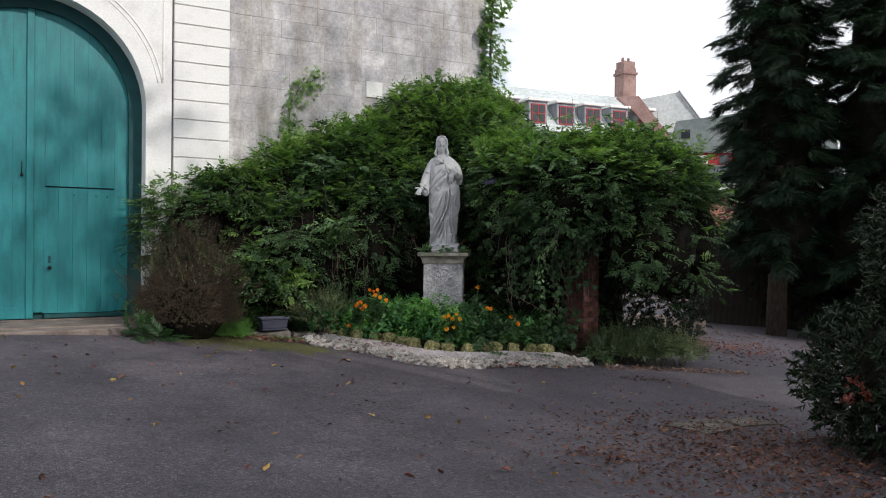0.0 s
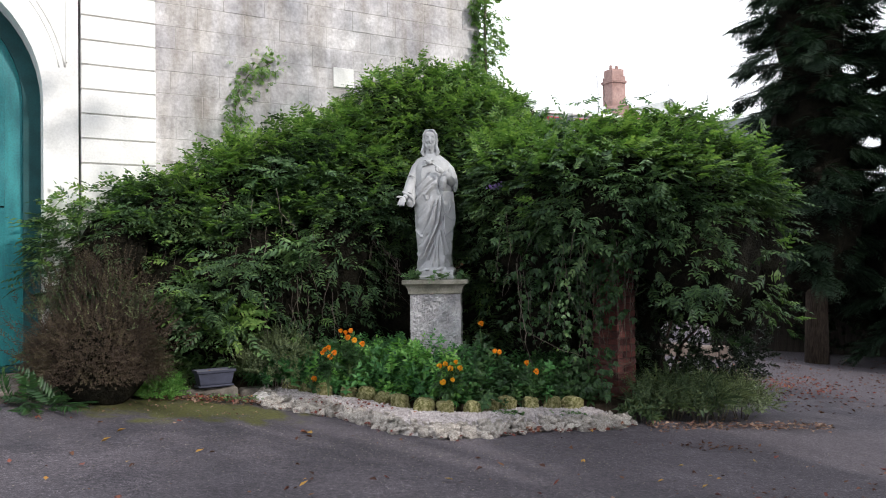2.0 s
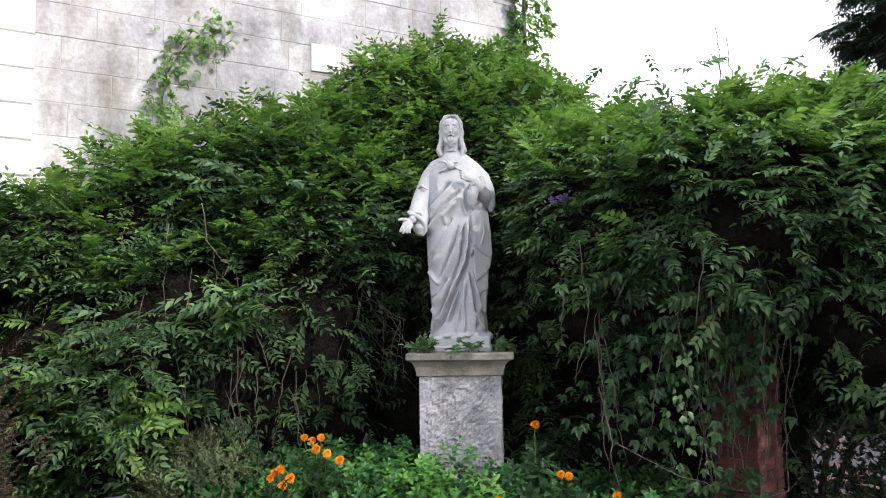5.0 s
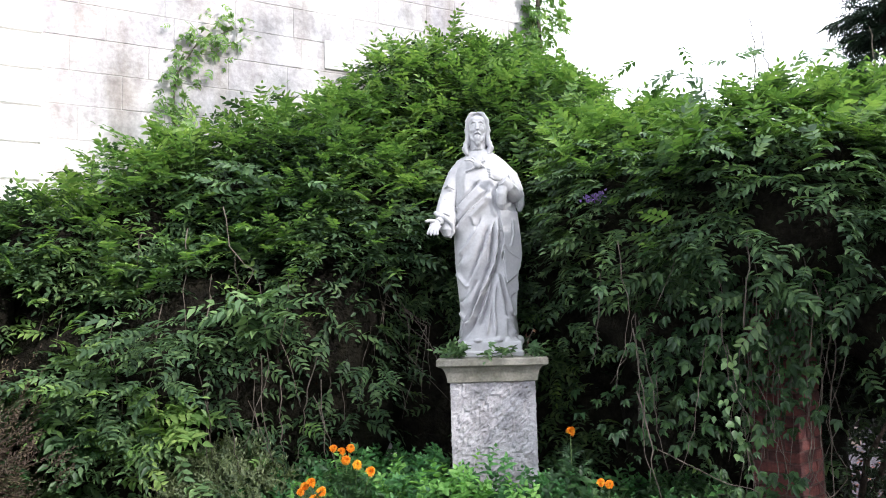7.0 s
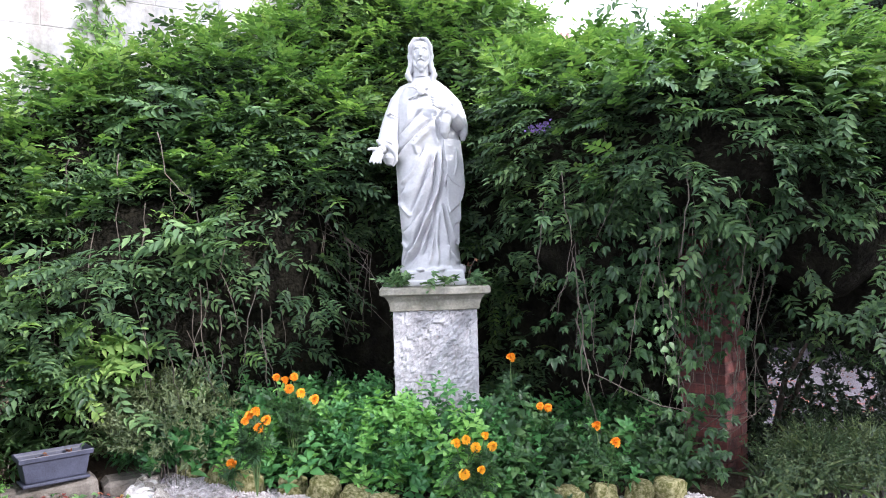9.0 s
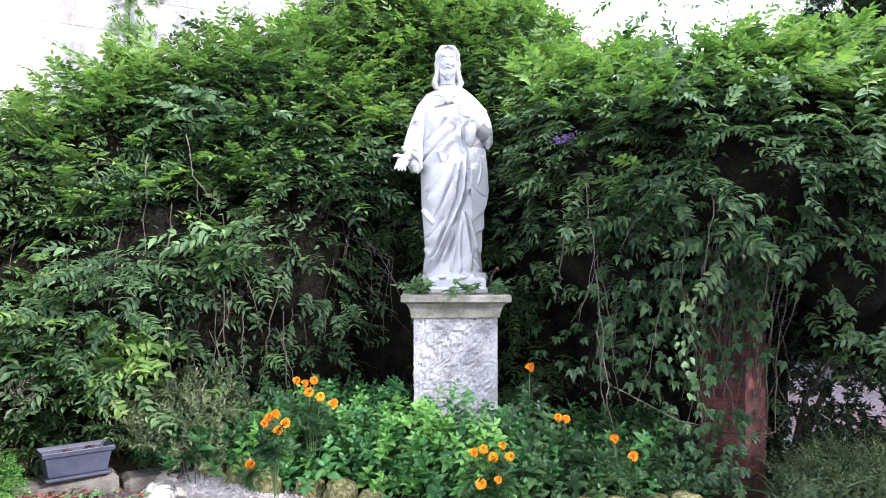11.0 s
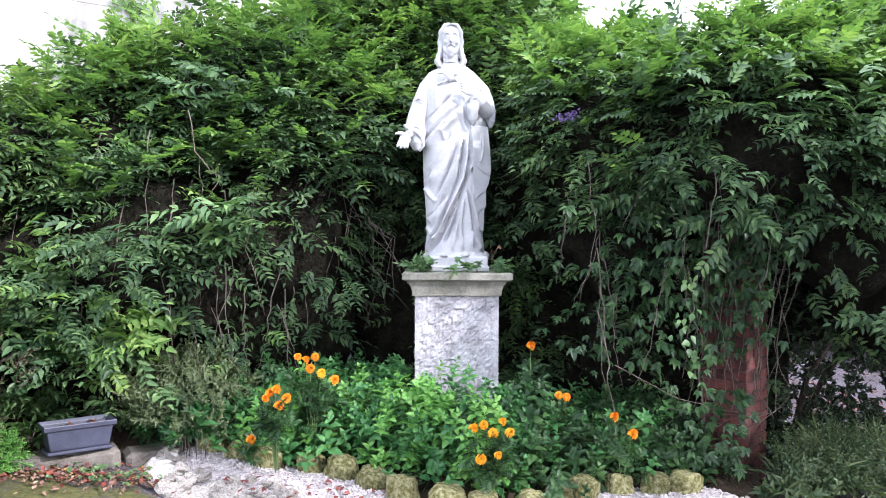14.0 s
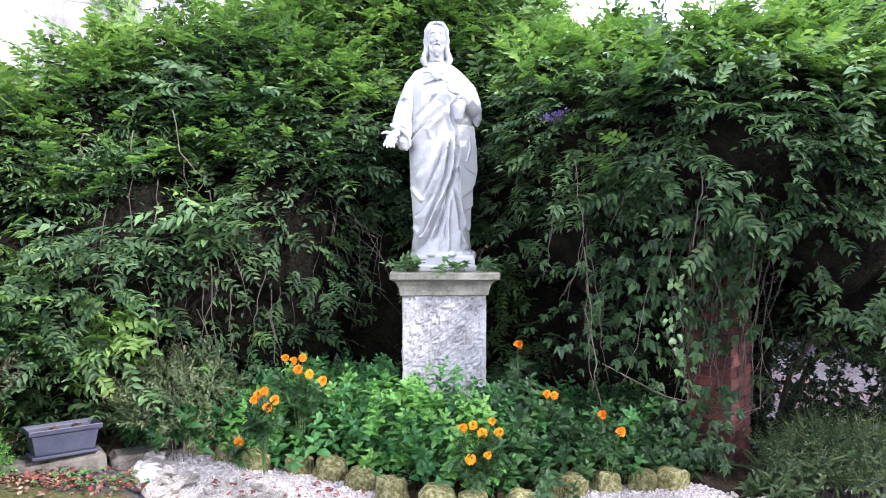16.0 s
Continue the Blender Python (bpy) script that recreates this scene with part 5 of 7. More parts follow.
    # soil mound
    bm = bmesh.new()
    n = 26
    g = {}
    for i in range(n + 1):
        for j in range(n + 1):
            x, y = -3.4 + 5.4 * i / n, -0.85 + 2.6 * j / n
            lim = np.interp(x, [p[0] for p in ARC], [p[1] for p in ARC])
            lim = lim + 0.02 if x > -1.62 else 0.02
            z = gz(x, y) + (0.16 * min(1, max(0, (y - lim) / 0.25)) - 0.1 * (y < lim)) + 0.03 * noise.noise(Vector((x * 4, y * 4, 0)))
            g[i, j] = bm.verts.new((x, y, z))
    for i in range(n):
        for j in range(n):
            bm.faces.new((g[i, j], g[i + 1, j], g[i + 1, j + 1], g[i, j + 1]))
    tagged(part("soil_bed", bm, SOIL, smooth=True), "dark soil of the planted bed", "soil", kind="structure")
    # kerb stones under the trough
    kerb = thing("bed_kerb", "low worn kerb stones along the bed", "kerb")
    for x, y, a, L in ((-2.4, -0.19, 31, 0.62), (-1.88, 0.1, 28, 0.5)):
        bm = boxed(-L / 2, L / 2, -0.12, 0.12, -0.15, 0.06, 0.03)
        bmesh.ops.subdivide_edges(bm, edges=bm.edges[:], cuts=3, use_grid_fill=True)
        for v in bm.verts:
            v.co += Vector((noise.noise(v.co * 7), noise.noise(v.co * 7 + Vector((9, 0, 0))), noise.noise(v.co * 7 + Vector((0, 9, 0))))) * 0.02
        part("kerb_stone", bm, KERBSTONE, kerb, m=pose(x, y, gz(x, y) + 0.035, 0, 0, a))


build_bed()


def in_bed(n, rng, plants=150):
    """Places for shoots in separate plants behind the edging, with the height of each plant's dome."""
    px = rng.uniform(-1.5, 1.6, plants * 2)
    pl = np.interp(px, [p[0] for p in ARC], [p[1] for p in ARC])
    py = pl + rng.uniform(0.15, 1.05, plants * 2)
    ok = (np.abs(px) > 0.34) | (py < 0.0)
    px, py, pl = px[ok][:plants], py[ok][:plants], pl[ok][:plants]
    tall = 0.12 + np.minimum(0.38, (py - pl) * 0.72) + rng.uniform(-0.04, 0.1, len(px)) + 0.06 * np.exp(-(px ** 2 + (py + 0.1) ** 2) / 0.1)
    tall *= np.where(px > 0.55, 0.72, 1.0)
    wide = rng.uniform(0.06, 0.13, len(px))
    i = rng.integers(0, len(px), n)
    off = rng.normal(0, 1, (n, 2)) * wide[i][:, None]
    far = np.hypot(off[:, 0], off[:, 1]) / wide[i]
    x, y = px[i] + off[:, 0], py[i] + off[:, 1]
    return x, y, np.maximum(tall[i] * (1 - 0.16 * far * far), 0.03)


def build_bed_plants():
    rng, rr = np.random.default_rng(41), random.Random(41)
    T = [mint(rr, rr.choice((3, 4, 4)), rr.uniform(0.054, 0.074), rr.uniform(0.02, 0.03)) for _ in range(8)]
    for mat, n, name, label in ((BEDLEAF, 2300, "bed_plants", "low leafy green bedding plants"), (MINT, 2600, "mint_plants", "pale green minty bedding plants"), (CREEPER, 1500, "dark_bed_plants", "dark green leafy ground cover")):
        x, y, top = in_bed(n, rng)
        if mat is MINT:
            keep = ((np.hypot(x + 0.98, y + 0.12) < 0.36) | (np.hypot(x + 0.3, y + 0.42) < 0.3) | (np.hypot(x + 0.68, y + 0.15) < 0.22) | (np.hypot(x - 0.12, y + 0.55) < 0.2))
            x, y, top = x[keep], y[keep], top[keep] + 0.06
        if mat is BEDLEAF:
            keep = (x < 0.45) | (rng.uniform(size=n) < 0.15)
            x, y, top = x[keep], y[keep], top[keep]
        if mat is CREEPER:
            keep = x > 0.3
            x, y, top = x[keep], y[keep], top[keep]
        base = ground_z(x, y) + 0.15
        P = np.column_stack([x, y, base + top * rng.uniform(0.0, 1.0, len(x)) ** 0.45 - 0.03])
        fwd = np.array((0, -0.3, 1.0)) + rng.normal(0, 0.28, P.shape)
        v, t = scatter(T, P, fwd, rng.normal(0, 1, P.shape), rng.uniform(0.75, 1.3, len(x)), rng)
        tagged(tri_mesh(name, v, t, mat), label, "bedding plant", kind="stuff")


build_bed_plants()


def bloom_mesh(rr, mat):
    """A ruffled double flower, about 55 mm across."""
    out = []
    for ring, (n, r, tilt, s) in enumerate(((13, 0.008, 0.25, 0.018), (12, 0.007, -0.2, 0.018), (11, 0.005, -0.6, 0.018), (9, 0.003, -0.95, 0.017), (7, 0.001, -1.25, 0.015))):
        for k in range(n):
            a = 2 * math.pi * k / n + ring * 0.4 + rr.uniform(-0.15, 0.15)
            v, t = blade(s, s * 1.0, 0.35, rr.uniform(0.2, 0.6), 0.65)
            v = turned(v, 0, tilt + rr.uniform(-0.15, 0.15), 0, (r, 0, 0.004 * ring))
            out.append((turned(v, a), t))
    v, t = join(out)
    me = bpy.data.meshes.new("bloom")
    me.from_pydata([tuple(a) for a in v], [], [tuple(int(i) for i in a) for a in t])
    me.materials.append(mat)
    return me


def build_marigolds():
    rr, rng = random.Random(61), np.random.default_rng(61)
    meshes = [(bloom_mesh(rr, PETAL), bloom_mesh(rr, YPETAL)) for _ in range(3)]
    T = [frond(rr, 6, 0.09, 0.035, 0.3) for _ in range(3)]
    clusters = [("orange marigold plant in full bloom", 0, [(-1.15, -0.35, 0.58), (-1.09, -0.35, 0.63), (-1.07, -0.37, 0.54), (-1.03, -0.35, 0.58), (-1.13, -0.33, 0.61)]),
                ("tall orange marigold plant in bloom", 1, [(-1.02, -0.05, 0.78), (-0.97, -0.05, 0.76), (-0.91, -0.05, 0.78), (-0.87, -0.06, 0.68), (-0.79, -0.07, 0.64), (-0.94, -0.06, 0.71)]),
                ("golden marigold plant in bloom beside the edging", 2, [(0.05, -0.6, 0.47), (0.11, -0.6, 0.49), (0.16, -0.61, 0.45), (0.21, -0.6, 0.51), (0.25, -0.6, 0.45), (0.09, -0.7, 0.33), (0.18, -0.7, 0.35)]),
                ("small orange marigold with one bloom", 0, [(-1.27, -0.2, 0.3)]), ("single orange marigold beside the pedestal", 0, [(0.45, 0.2, 0.82)]),
                ("small marigold with two blooms", 1, [(0.59, -0.1, 0.56), (0.64, -0.1, 0.55)]), ("small marigold with two blooms", 1, [(0.91, -0.2, 0.45), (1.0, -0.3, 0.37)])]
    for label, kind, heads in clusters:
        heads = [(x + 0.03, y - 0.06, z - 0.015) for x, y, z in heads]
        plant = thing("marigold", label, "flower", group="marigolds in the bed")
        base = Vector((sum(h[0] for h in heads) / len(heads), sum(h[1] for h in heads) / len(heads) + 0.02, 0))
        base.z = gz(base.x, base.y) + 0.12
        for h in heads:
            top = Vector(h)
            part("stem", tube(bmesh.new(), [base, (base + top) / 2 + Vector((0, 0, 0.04)), top], [0.004, 0.003, 0.003], 6), STEM, plant)
            pair = rr.choice(meshes)
            yellow = kind == 2 or (kind == 1 and rr.random() < 0.4)
            s = rr.uniform(0.95, 1.3)
            piece("bloom", pair[1 if yellow else 0], plant, Matrix.Translation(top) @ pose(0, 0, 0, rr.uniform(20, 60), rr.uniform(-25, 25), rr.uniform(0, 90)) @ Matrix.Diagonal((s, s, s, 1)))
        n = 16 * len(heads)
        P = np.array([np.array(heads[i % len(heads)]) * 0.75 + np.array(base) * 0.25 for i in range(n)]) + rng.normal(0, 0.035, (n, 3)) - np.array((0, 0, 0.03))
        v, t = scatter(T, P, rng.normal(0, 1, P.shape) + np.array((0, -0.2, 0.5)), np.array((0, -0.3, 1)) + rng.normal(0, 0.3, P.shape), rng.uniform(0.7, 1.2, n), rng)
        tri_mesh("leaves", v, t, FERNLEAF, plant)


build_marigolds()


def tuft(name, label, category, spec, mat, centre, radius, n, seed, T, lean=0.5, base=None, squash=1.0):
    """A bushy plant: shoots springing from a dome round its centre."""
    rng = np.random.default_rng(seed)
    plant = thing(name, label, category)
    d = unit(rng.normal(size=(n, 3)) * np.array((1, 1, 1)))
    d[:, 2] = np.abs(d[:, 2]) * squash - spec
    R = np.array(radius)
    P = np.array(centre) + d * R * rng.uniform(0.35, 1.0, (n, 1)) ** 0.5
    P[:, 2] = np.maximum(P[:, 2], ground_z(P[:, 0], P[:, 1]) + 0.03)
    fwd = d * np.array((1, 1, 0.6)) + np.array((0, 0, lean)) + rng.normal(0, 0.3, P.shape)
    v, t = scatter(T, P, fwd, np.array((0, -0.4, 1)) + rng.normal(0, 0.35, P.shape), rng.uniform(0.7, 1.25, n), rng)
    tri_mesh("leaves", v, t, mat, plant)
    for k in range(5):
        a = k * 1.26
        foot = (centre[0] + 0.05 * math.cos(a), centre[1] + 0.05 * math.sin(a), gz(centre[0], centre[1]) - 0.02)
        tip = (centre[0] + R[0] * 0.55 * math.cos(a), centre[1] + R[1] * 0.55 * math.sin(a), centre[2] + R[2] * 0.35)
        part("branch", tube(bmesh.new(), [foot, ((foot[0] + tip[0]) / 2, (foot[1] + tip[1]) / 2, (foot[2] * 0.4 + tip[2] * 0.6)), tip], [min(0.014, R[0] * 0.028), min(0.01, R[0] * 0.02), 0.003], 6), VINE, plant, smooth=True)
    return plant


def build_shrubs():
    rr, rng = random.Random(71), np.random.default_rng(71)
    # dry brown heather-like dome
    T = [sprig(rr, 12, rr.uniform(0.1, 0.16), 0.026, 0.28) for _ in range(6)]
    dome = tuft("dry_shrub", "rounded brown half-dead shrub with fine dry twigs", "shrub", 0.35, DRYLEAF, (-3.22, -0.9, 0.62), (0.62, 0.58, 0.74), 5200, 72, T, 0.15)
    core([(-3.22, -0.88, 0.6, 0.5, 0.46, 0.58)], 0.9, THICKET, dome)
    v, t = scatter(T, np.array((-3.22, -0.9, 0.68)) + unit(np.abs(rng.normal(size=(150, 3))) * np.array((1, 1, 1)) * rng.choice((-1, 1), (150, 3)) * np.array((1, 1, 0)) + np.array((0, 0, 0.9))) * np.array((0.6, 0.56, 0.68)), rng.normal(0, 0.5, (150, 3)) + np.array((0, -0.2, 1)), rng.normal(0, 1, (150, 3)), rng.uniform(0.8, 1.2, 150), rng)
    tri_mesh("living_growth", v, t, DULLLEAF, dome, "olive green living shoot tips")
    for k in range(60):
        a, e = rr.uniform(0, 6.28), rr.uniform(0.1, 1.3)
        tip = Vector((-3.22 + 0.64 * math.cos(a) * math.cos(e), -0.9 + 0.6 * math.sin(a) * math.cos(e), 0.5 + 0.86 * math.sin(e)))
        mid = Vector((-3.22, -0.9, 0.45)).lerp(tip, 0.55) + Vector((rr.uniform(-0.05, 0.05), rr.uniform(-0.05, 0.05), 0))
        part("twig", tube(bmesh.new(), [mid, mid.lerp(tip, 0.5) + Vector((0, 0, 0.02)), tip], [0.004, 0.003, 0.0015], 4), BARK, dome)
    # long wispy sprays that break the outline
    for k in range(150):
        a, e = rr.uniform(0, 6.28), rr.uniform(0.05, 1.5)
        d = Vector((math.cos(a) * math.cos(e), math.sin(a) * math.cos(e), math.sin(e) * 1.1))
        foot = Vector((-3.22, -0.9, 0.62)) + Vector((d.x * 0.52, d.y * 0.48, d.z * 0.55))
        tip = foot + d * rr.uniform(0.12, 0.3) + Vector((rr.uniform(-0.08, 0.08), 0, 0.06))
        part("twig", tube(bmesh.new(), [foot, foot.lerp(tip, 0.5) + Vector((0, 0, 0.015)), tip], [0.003, 0.0025, 0.001], 4), BARK, dome)
    spray = np.array([(rr.uniform(0, 6.28), rr.uniform(0.0, 1.5), rr.uniform(0.9, 1.25)) for _ in range(900)])
    D = np.column_stack([np.cos(spray[:, 0]) * np.cos(spray[:, 1]) * 0.62, np.sin(spray[:, 0]) * np.cos(spray[:, 1]) * 0.58, np.sin(spray[:, 1]) * 0.72]) * (spray[:, 2] * (1 + 0.16 * np.sin(spray[:, 0] * 5 + spray[:, 1] * 7)))[:, None]
    v, t = scatter(T, np.array((-3.22, -0.9, 0.6)) + D, D + np.array((0, 0, 0.5)) + rng.normal(0, 0.2, D.shape), rng.normal(0, 1, D.shape), rng.uniform(0.9, 1.5, 900), rng)
    tri_mesh("outer_growth", v, t, DRYLEAF, dome)
    # ferns
    F = [frond(rr, 14, rr.uniform(0.32, 0.44), 0.1, 0.28) for _ in range(5)]
    tuft("fern", "green feathery fern beside the dry shrub", "fern", 0.1, FERNLEAF, (-3.0, -0.2, 0.75), (0.26, 0.25, 0.3), 46, 73, F, 0.2)
    tuft("fern", "low green fern at the foot of the gate wall", "fern", 0.1, FERNLEAF, (-3.6, -1.45, 0.2), (0.28, 0.18, 0.08), 12, 74, F, 0.05)
    tuft("fern", "dark fern spreading before the dry shrub", "fern", 0.1, FERNLEAF, (-3.3, -1.5, 0.17), (0.22, 0.14, 0.07), 10, 75, F, 0.05)
    S = [sprig(rr, 11, 0.12, 0.03, 0.4) for _ in range(5)]
    tuft("lime_shrub", "small feathery lime-green shrub", "shrub", 0.2, MINT, (-2.82, -0.42, 0.14), (0.26, 0.2, 0.26), 620, 76, S, 0.5)
    # grey-green herb
    H = [sprig(rr, 10, 0.17, 0.045, 0.4) for _ in range(5)]
    tuft("herb_bush", "straggly grey-green herb bush", "shrub", 0.2, DULLLEAF, (-1.72, 0.22, 0.34), (0.42, 0.3, 0.42), 640, 77, H, 0.4)
    tuft("leafy_weed", "pale green leafy weed in front of the herb bush", "plant", 0.1, BEDLEAF, (-1.78, 0.1, 0.22), (0.28, 0.12, 0.24), 110, 83, [mint(rr, 3, 0.055, 0.028) for _ in range(4)], 0.7)
    tuft("leafy_weed", "green leafy weed beside the plant trough", "plant", 0.1, IVY, (-2.75, -0.02, 0.24), (0.18, 0.12, 0.2), 40, 84, [pinnate(rr, 3, 0.16, 0.065, 0.1) for _ in range(4)], 0.4)
    tuft("leafy_weed", "broad-leaved green weed at the edging", "plant", 0.1, BEDLEAF, (-1.62, -0.1, 0.2), (0.13, 0.1, 0.2), 18, 78, [sprig(rr, 6, 0.1, 0.1, 0.45) for _ in range(3)], 0.6)
    # sprigs growing from the cap of the pedestal
    C = [fan(rr, 5, 0.07, 0.5) for _ in range(3)] + [pinnate(rr, 3, 0.1, 0.045, 0.4) for _ in range(3)]
    for label, places in (("small green weeds growing on the pedestal cap", [(-0.28, 0.12), (-0.25, 0.08), (-0.31, 0.2), (-0.2, 0.04), (-0.27, 0.16)]),
                          ("trailing leaves on the front of the pedestal cap", [(-0.03, 0.03), (0.05, 0.02), (0.1, 0.03)]), ("tiny weeds on the pedestal cap corner", [(0.26, 0.1), (0.29, 0.16), (0.24, 0.08)])):
        weed = thing("cap_weed", label, "weed")
        P = np.repeat(np.array([(x, y, 1.3) for x, y in places]), 5, 0) + np.abs(rng.normal(0, 0.02, (len(places) * 5, 3))) * np.array((1, 1, 1.6))
        v, t = scatter(C, P, rng.normal(0, 0.8, P.shape) + np.array((0, -0.4, 0.35)), np.array((0, -0.4, 1)) + rng.normal(0, 0.3, P.shape), rng.uniform(0.7, 1.1, len(P)), rng)
        tri_mesh("leaves", v, t, IVY, weed)
        part("root", tube(bmesh.new(), [(places[0][0], places[0][1], 1.286), (places[-1][0], places[-1][1], 1.31)], 0.003, 5), STEM, weed)
    dry = thing("dry_weed", "dried brown weed stalk beside the statue", "weed")
    part("stalk", tube(bmesh.new(), [(0.22, 0.3, 1.285), (0.24, 0.28, 1.38), (0.28, 0.26, 1.46)], 0.003, 5), VINE, dry)
    v, t = scatter([blade(0.04, 0.02)], np.array([(0.24, 0.28, 1.38), (0.25, 0.27, 1.42), (0.28, 0.26, 1.46), (0.27, 0.26, 1.45), (0.235, 0.28, 1.4)]), rng.normal(0, 1, (5, 3)), rng.normal(0, 1, (5, 3)), np.ones(5), rng)
    tri_mesh("dry_leaves", v, t, LITTER, dry)
    # weeds to the side of the pier
    W = [grass(rr, 5, 0.22)] + [sprig(rr, 14, rr.uniform(0.16, 0.26), 0.034, 0.3, 0.8) for _ in range(5)] + [mint(rr, 4, 0.04, 0.035) for _ in range(3)]
    for k, (x, y, r) in enumerate(((2.25, 0.0, 0.24), (2.5, 0.12, 0.3), (2.75, 0.1, 0.3), (3.0, 0.3, 0.32), (3.3, 0.5, 0.32), (2.7, 0.5, 0.34))):
        tuft("weed_clump", "overgrown grey-green weeds at the drive's edge", "weed", 0.1, WEEDLEAF if k in (0, 1, 2, 5) else DULLLEAF, (x, y, gz(x, y) + 0.14), (r, r * 0.8, 0.27), 200, 90 + k, W, 0.9)
    tuft("weed_clump", "low silvery leafed plant at the foot of the pier", "weed", 0.1, WEEDLEAF, (2.1, -0.12, gz(2.1, -0.1) + 0.04), (0.16, 0.12, 0.12), 40, 99, [sprig(rr, 6, 0.1, 0.09, 0.4) for _ in range(3)], 0.4)


build_shrubs()


# ---- trough ----
def build_trough():
    m = pose(-2.3, -0.22, gz(-2.3, -0.22) + 0.12, 0, 0, 38) @ Matrix.Diagonal((0.88, 0.95, 1.05, 1))
    tr = thing("plant_trough", "dark grey plastic plant trough with soil, on a saucer", "planter", m)
    bm = bmesh.new()
    # tapered open box with a rolled rim
    rings = []
    for z, x, y in ((0.02, 0.185, 0.068), (0.03, 0.19, 0.072), (0.135, 0.212, 0.084), (0.138, 0.232, 0.098), (0.165, 0.235, 0.1), (0.168, 0.228, 0.095), (0.15, 0.212, 0.082), (0.115, 0.2, 0.076)):
        rings.append([bm.verts.new((sx * x, sy * y, z)) for sx, sy in ((-1, -1), (1, -1), (1, 1), (-1, 1))])
    for a, b in zip(rings, rings[1:]):
        for k in range(4):
            bm.faces.new((a[k], a[(k + 1) % 4], b[(k + 1) % 4], b[k]))
    bm.faces.new(rings[0][::-1])
    bmesh.ops.bevel(bm, geom=bm.edges[:], offset=0.004, segments=1, affect="EDGES", clamp_overlap=True)
    body = part("body", bm, TROUGH, tr)
    part("saucer", boxed(-0.21, 0.21, -0.088, 0.088, 0, 0.018, 0.005), TROUGH, tr)
    bm = bmesh.new()
    bmesh.ops.create_grid(bm, x_segments=20, y_segments=8, size=1, matrix=Matrix.Translation((0, 0, 0.125)) @ Matrix.Diagonal((0.2, 0.076, 1, 1)))
    for v in bm.verts:
        v.co.z += 0.02 * noise.noise(v.co * 14)
    part("soil", bm, SOIL, tr, "dry brown soil with dead leaves", smooth=True)
    rng = np.random.default_rng(7)
    P = np.column_stack([rng.uniform(-0.18, 0.18, 14), rng.uniform(-0.06, 0.06, 14), rng.uniform(0.132, 0.145, 14)])
    v, t = scatter([blade(0.05, 0.025, 0.4, -0.2)], P, rng.normal(0, 1, P.shape) * np.array((1, 1, 0.1)), np.array((0, 0, 1)) + rng.normal(0, 0.2, P.shape), rng.uniform(0.7, 1.2, 14), rng)
    tri_mesh("dead_leaves", v, t, LITTER, tr)


build_trough()


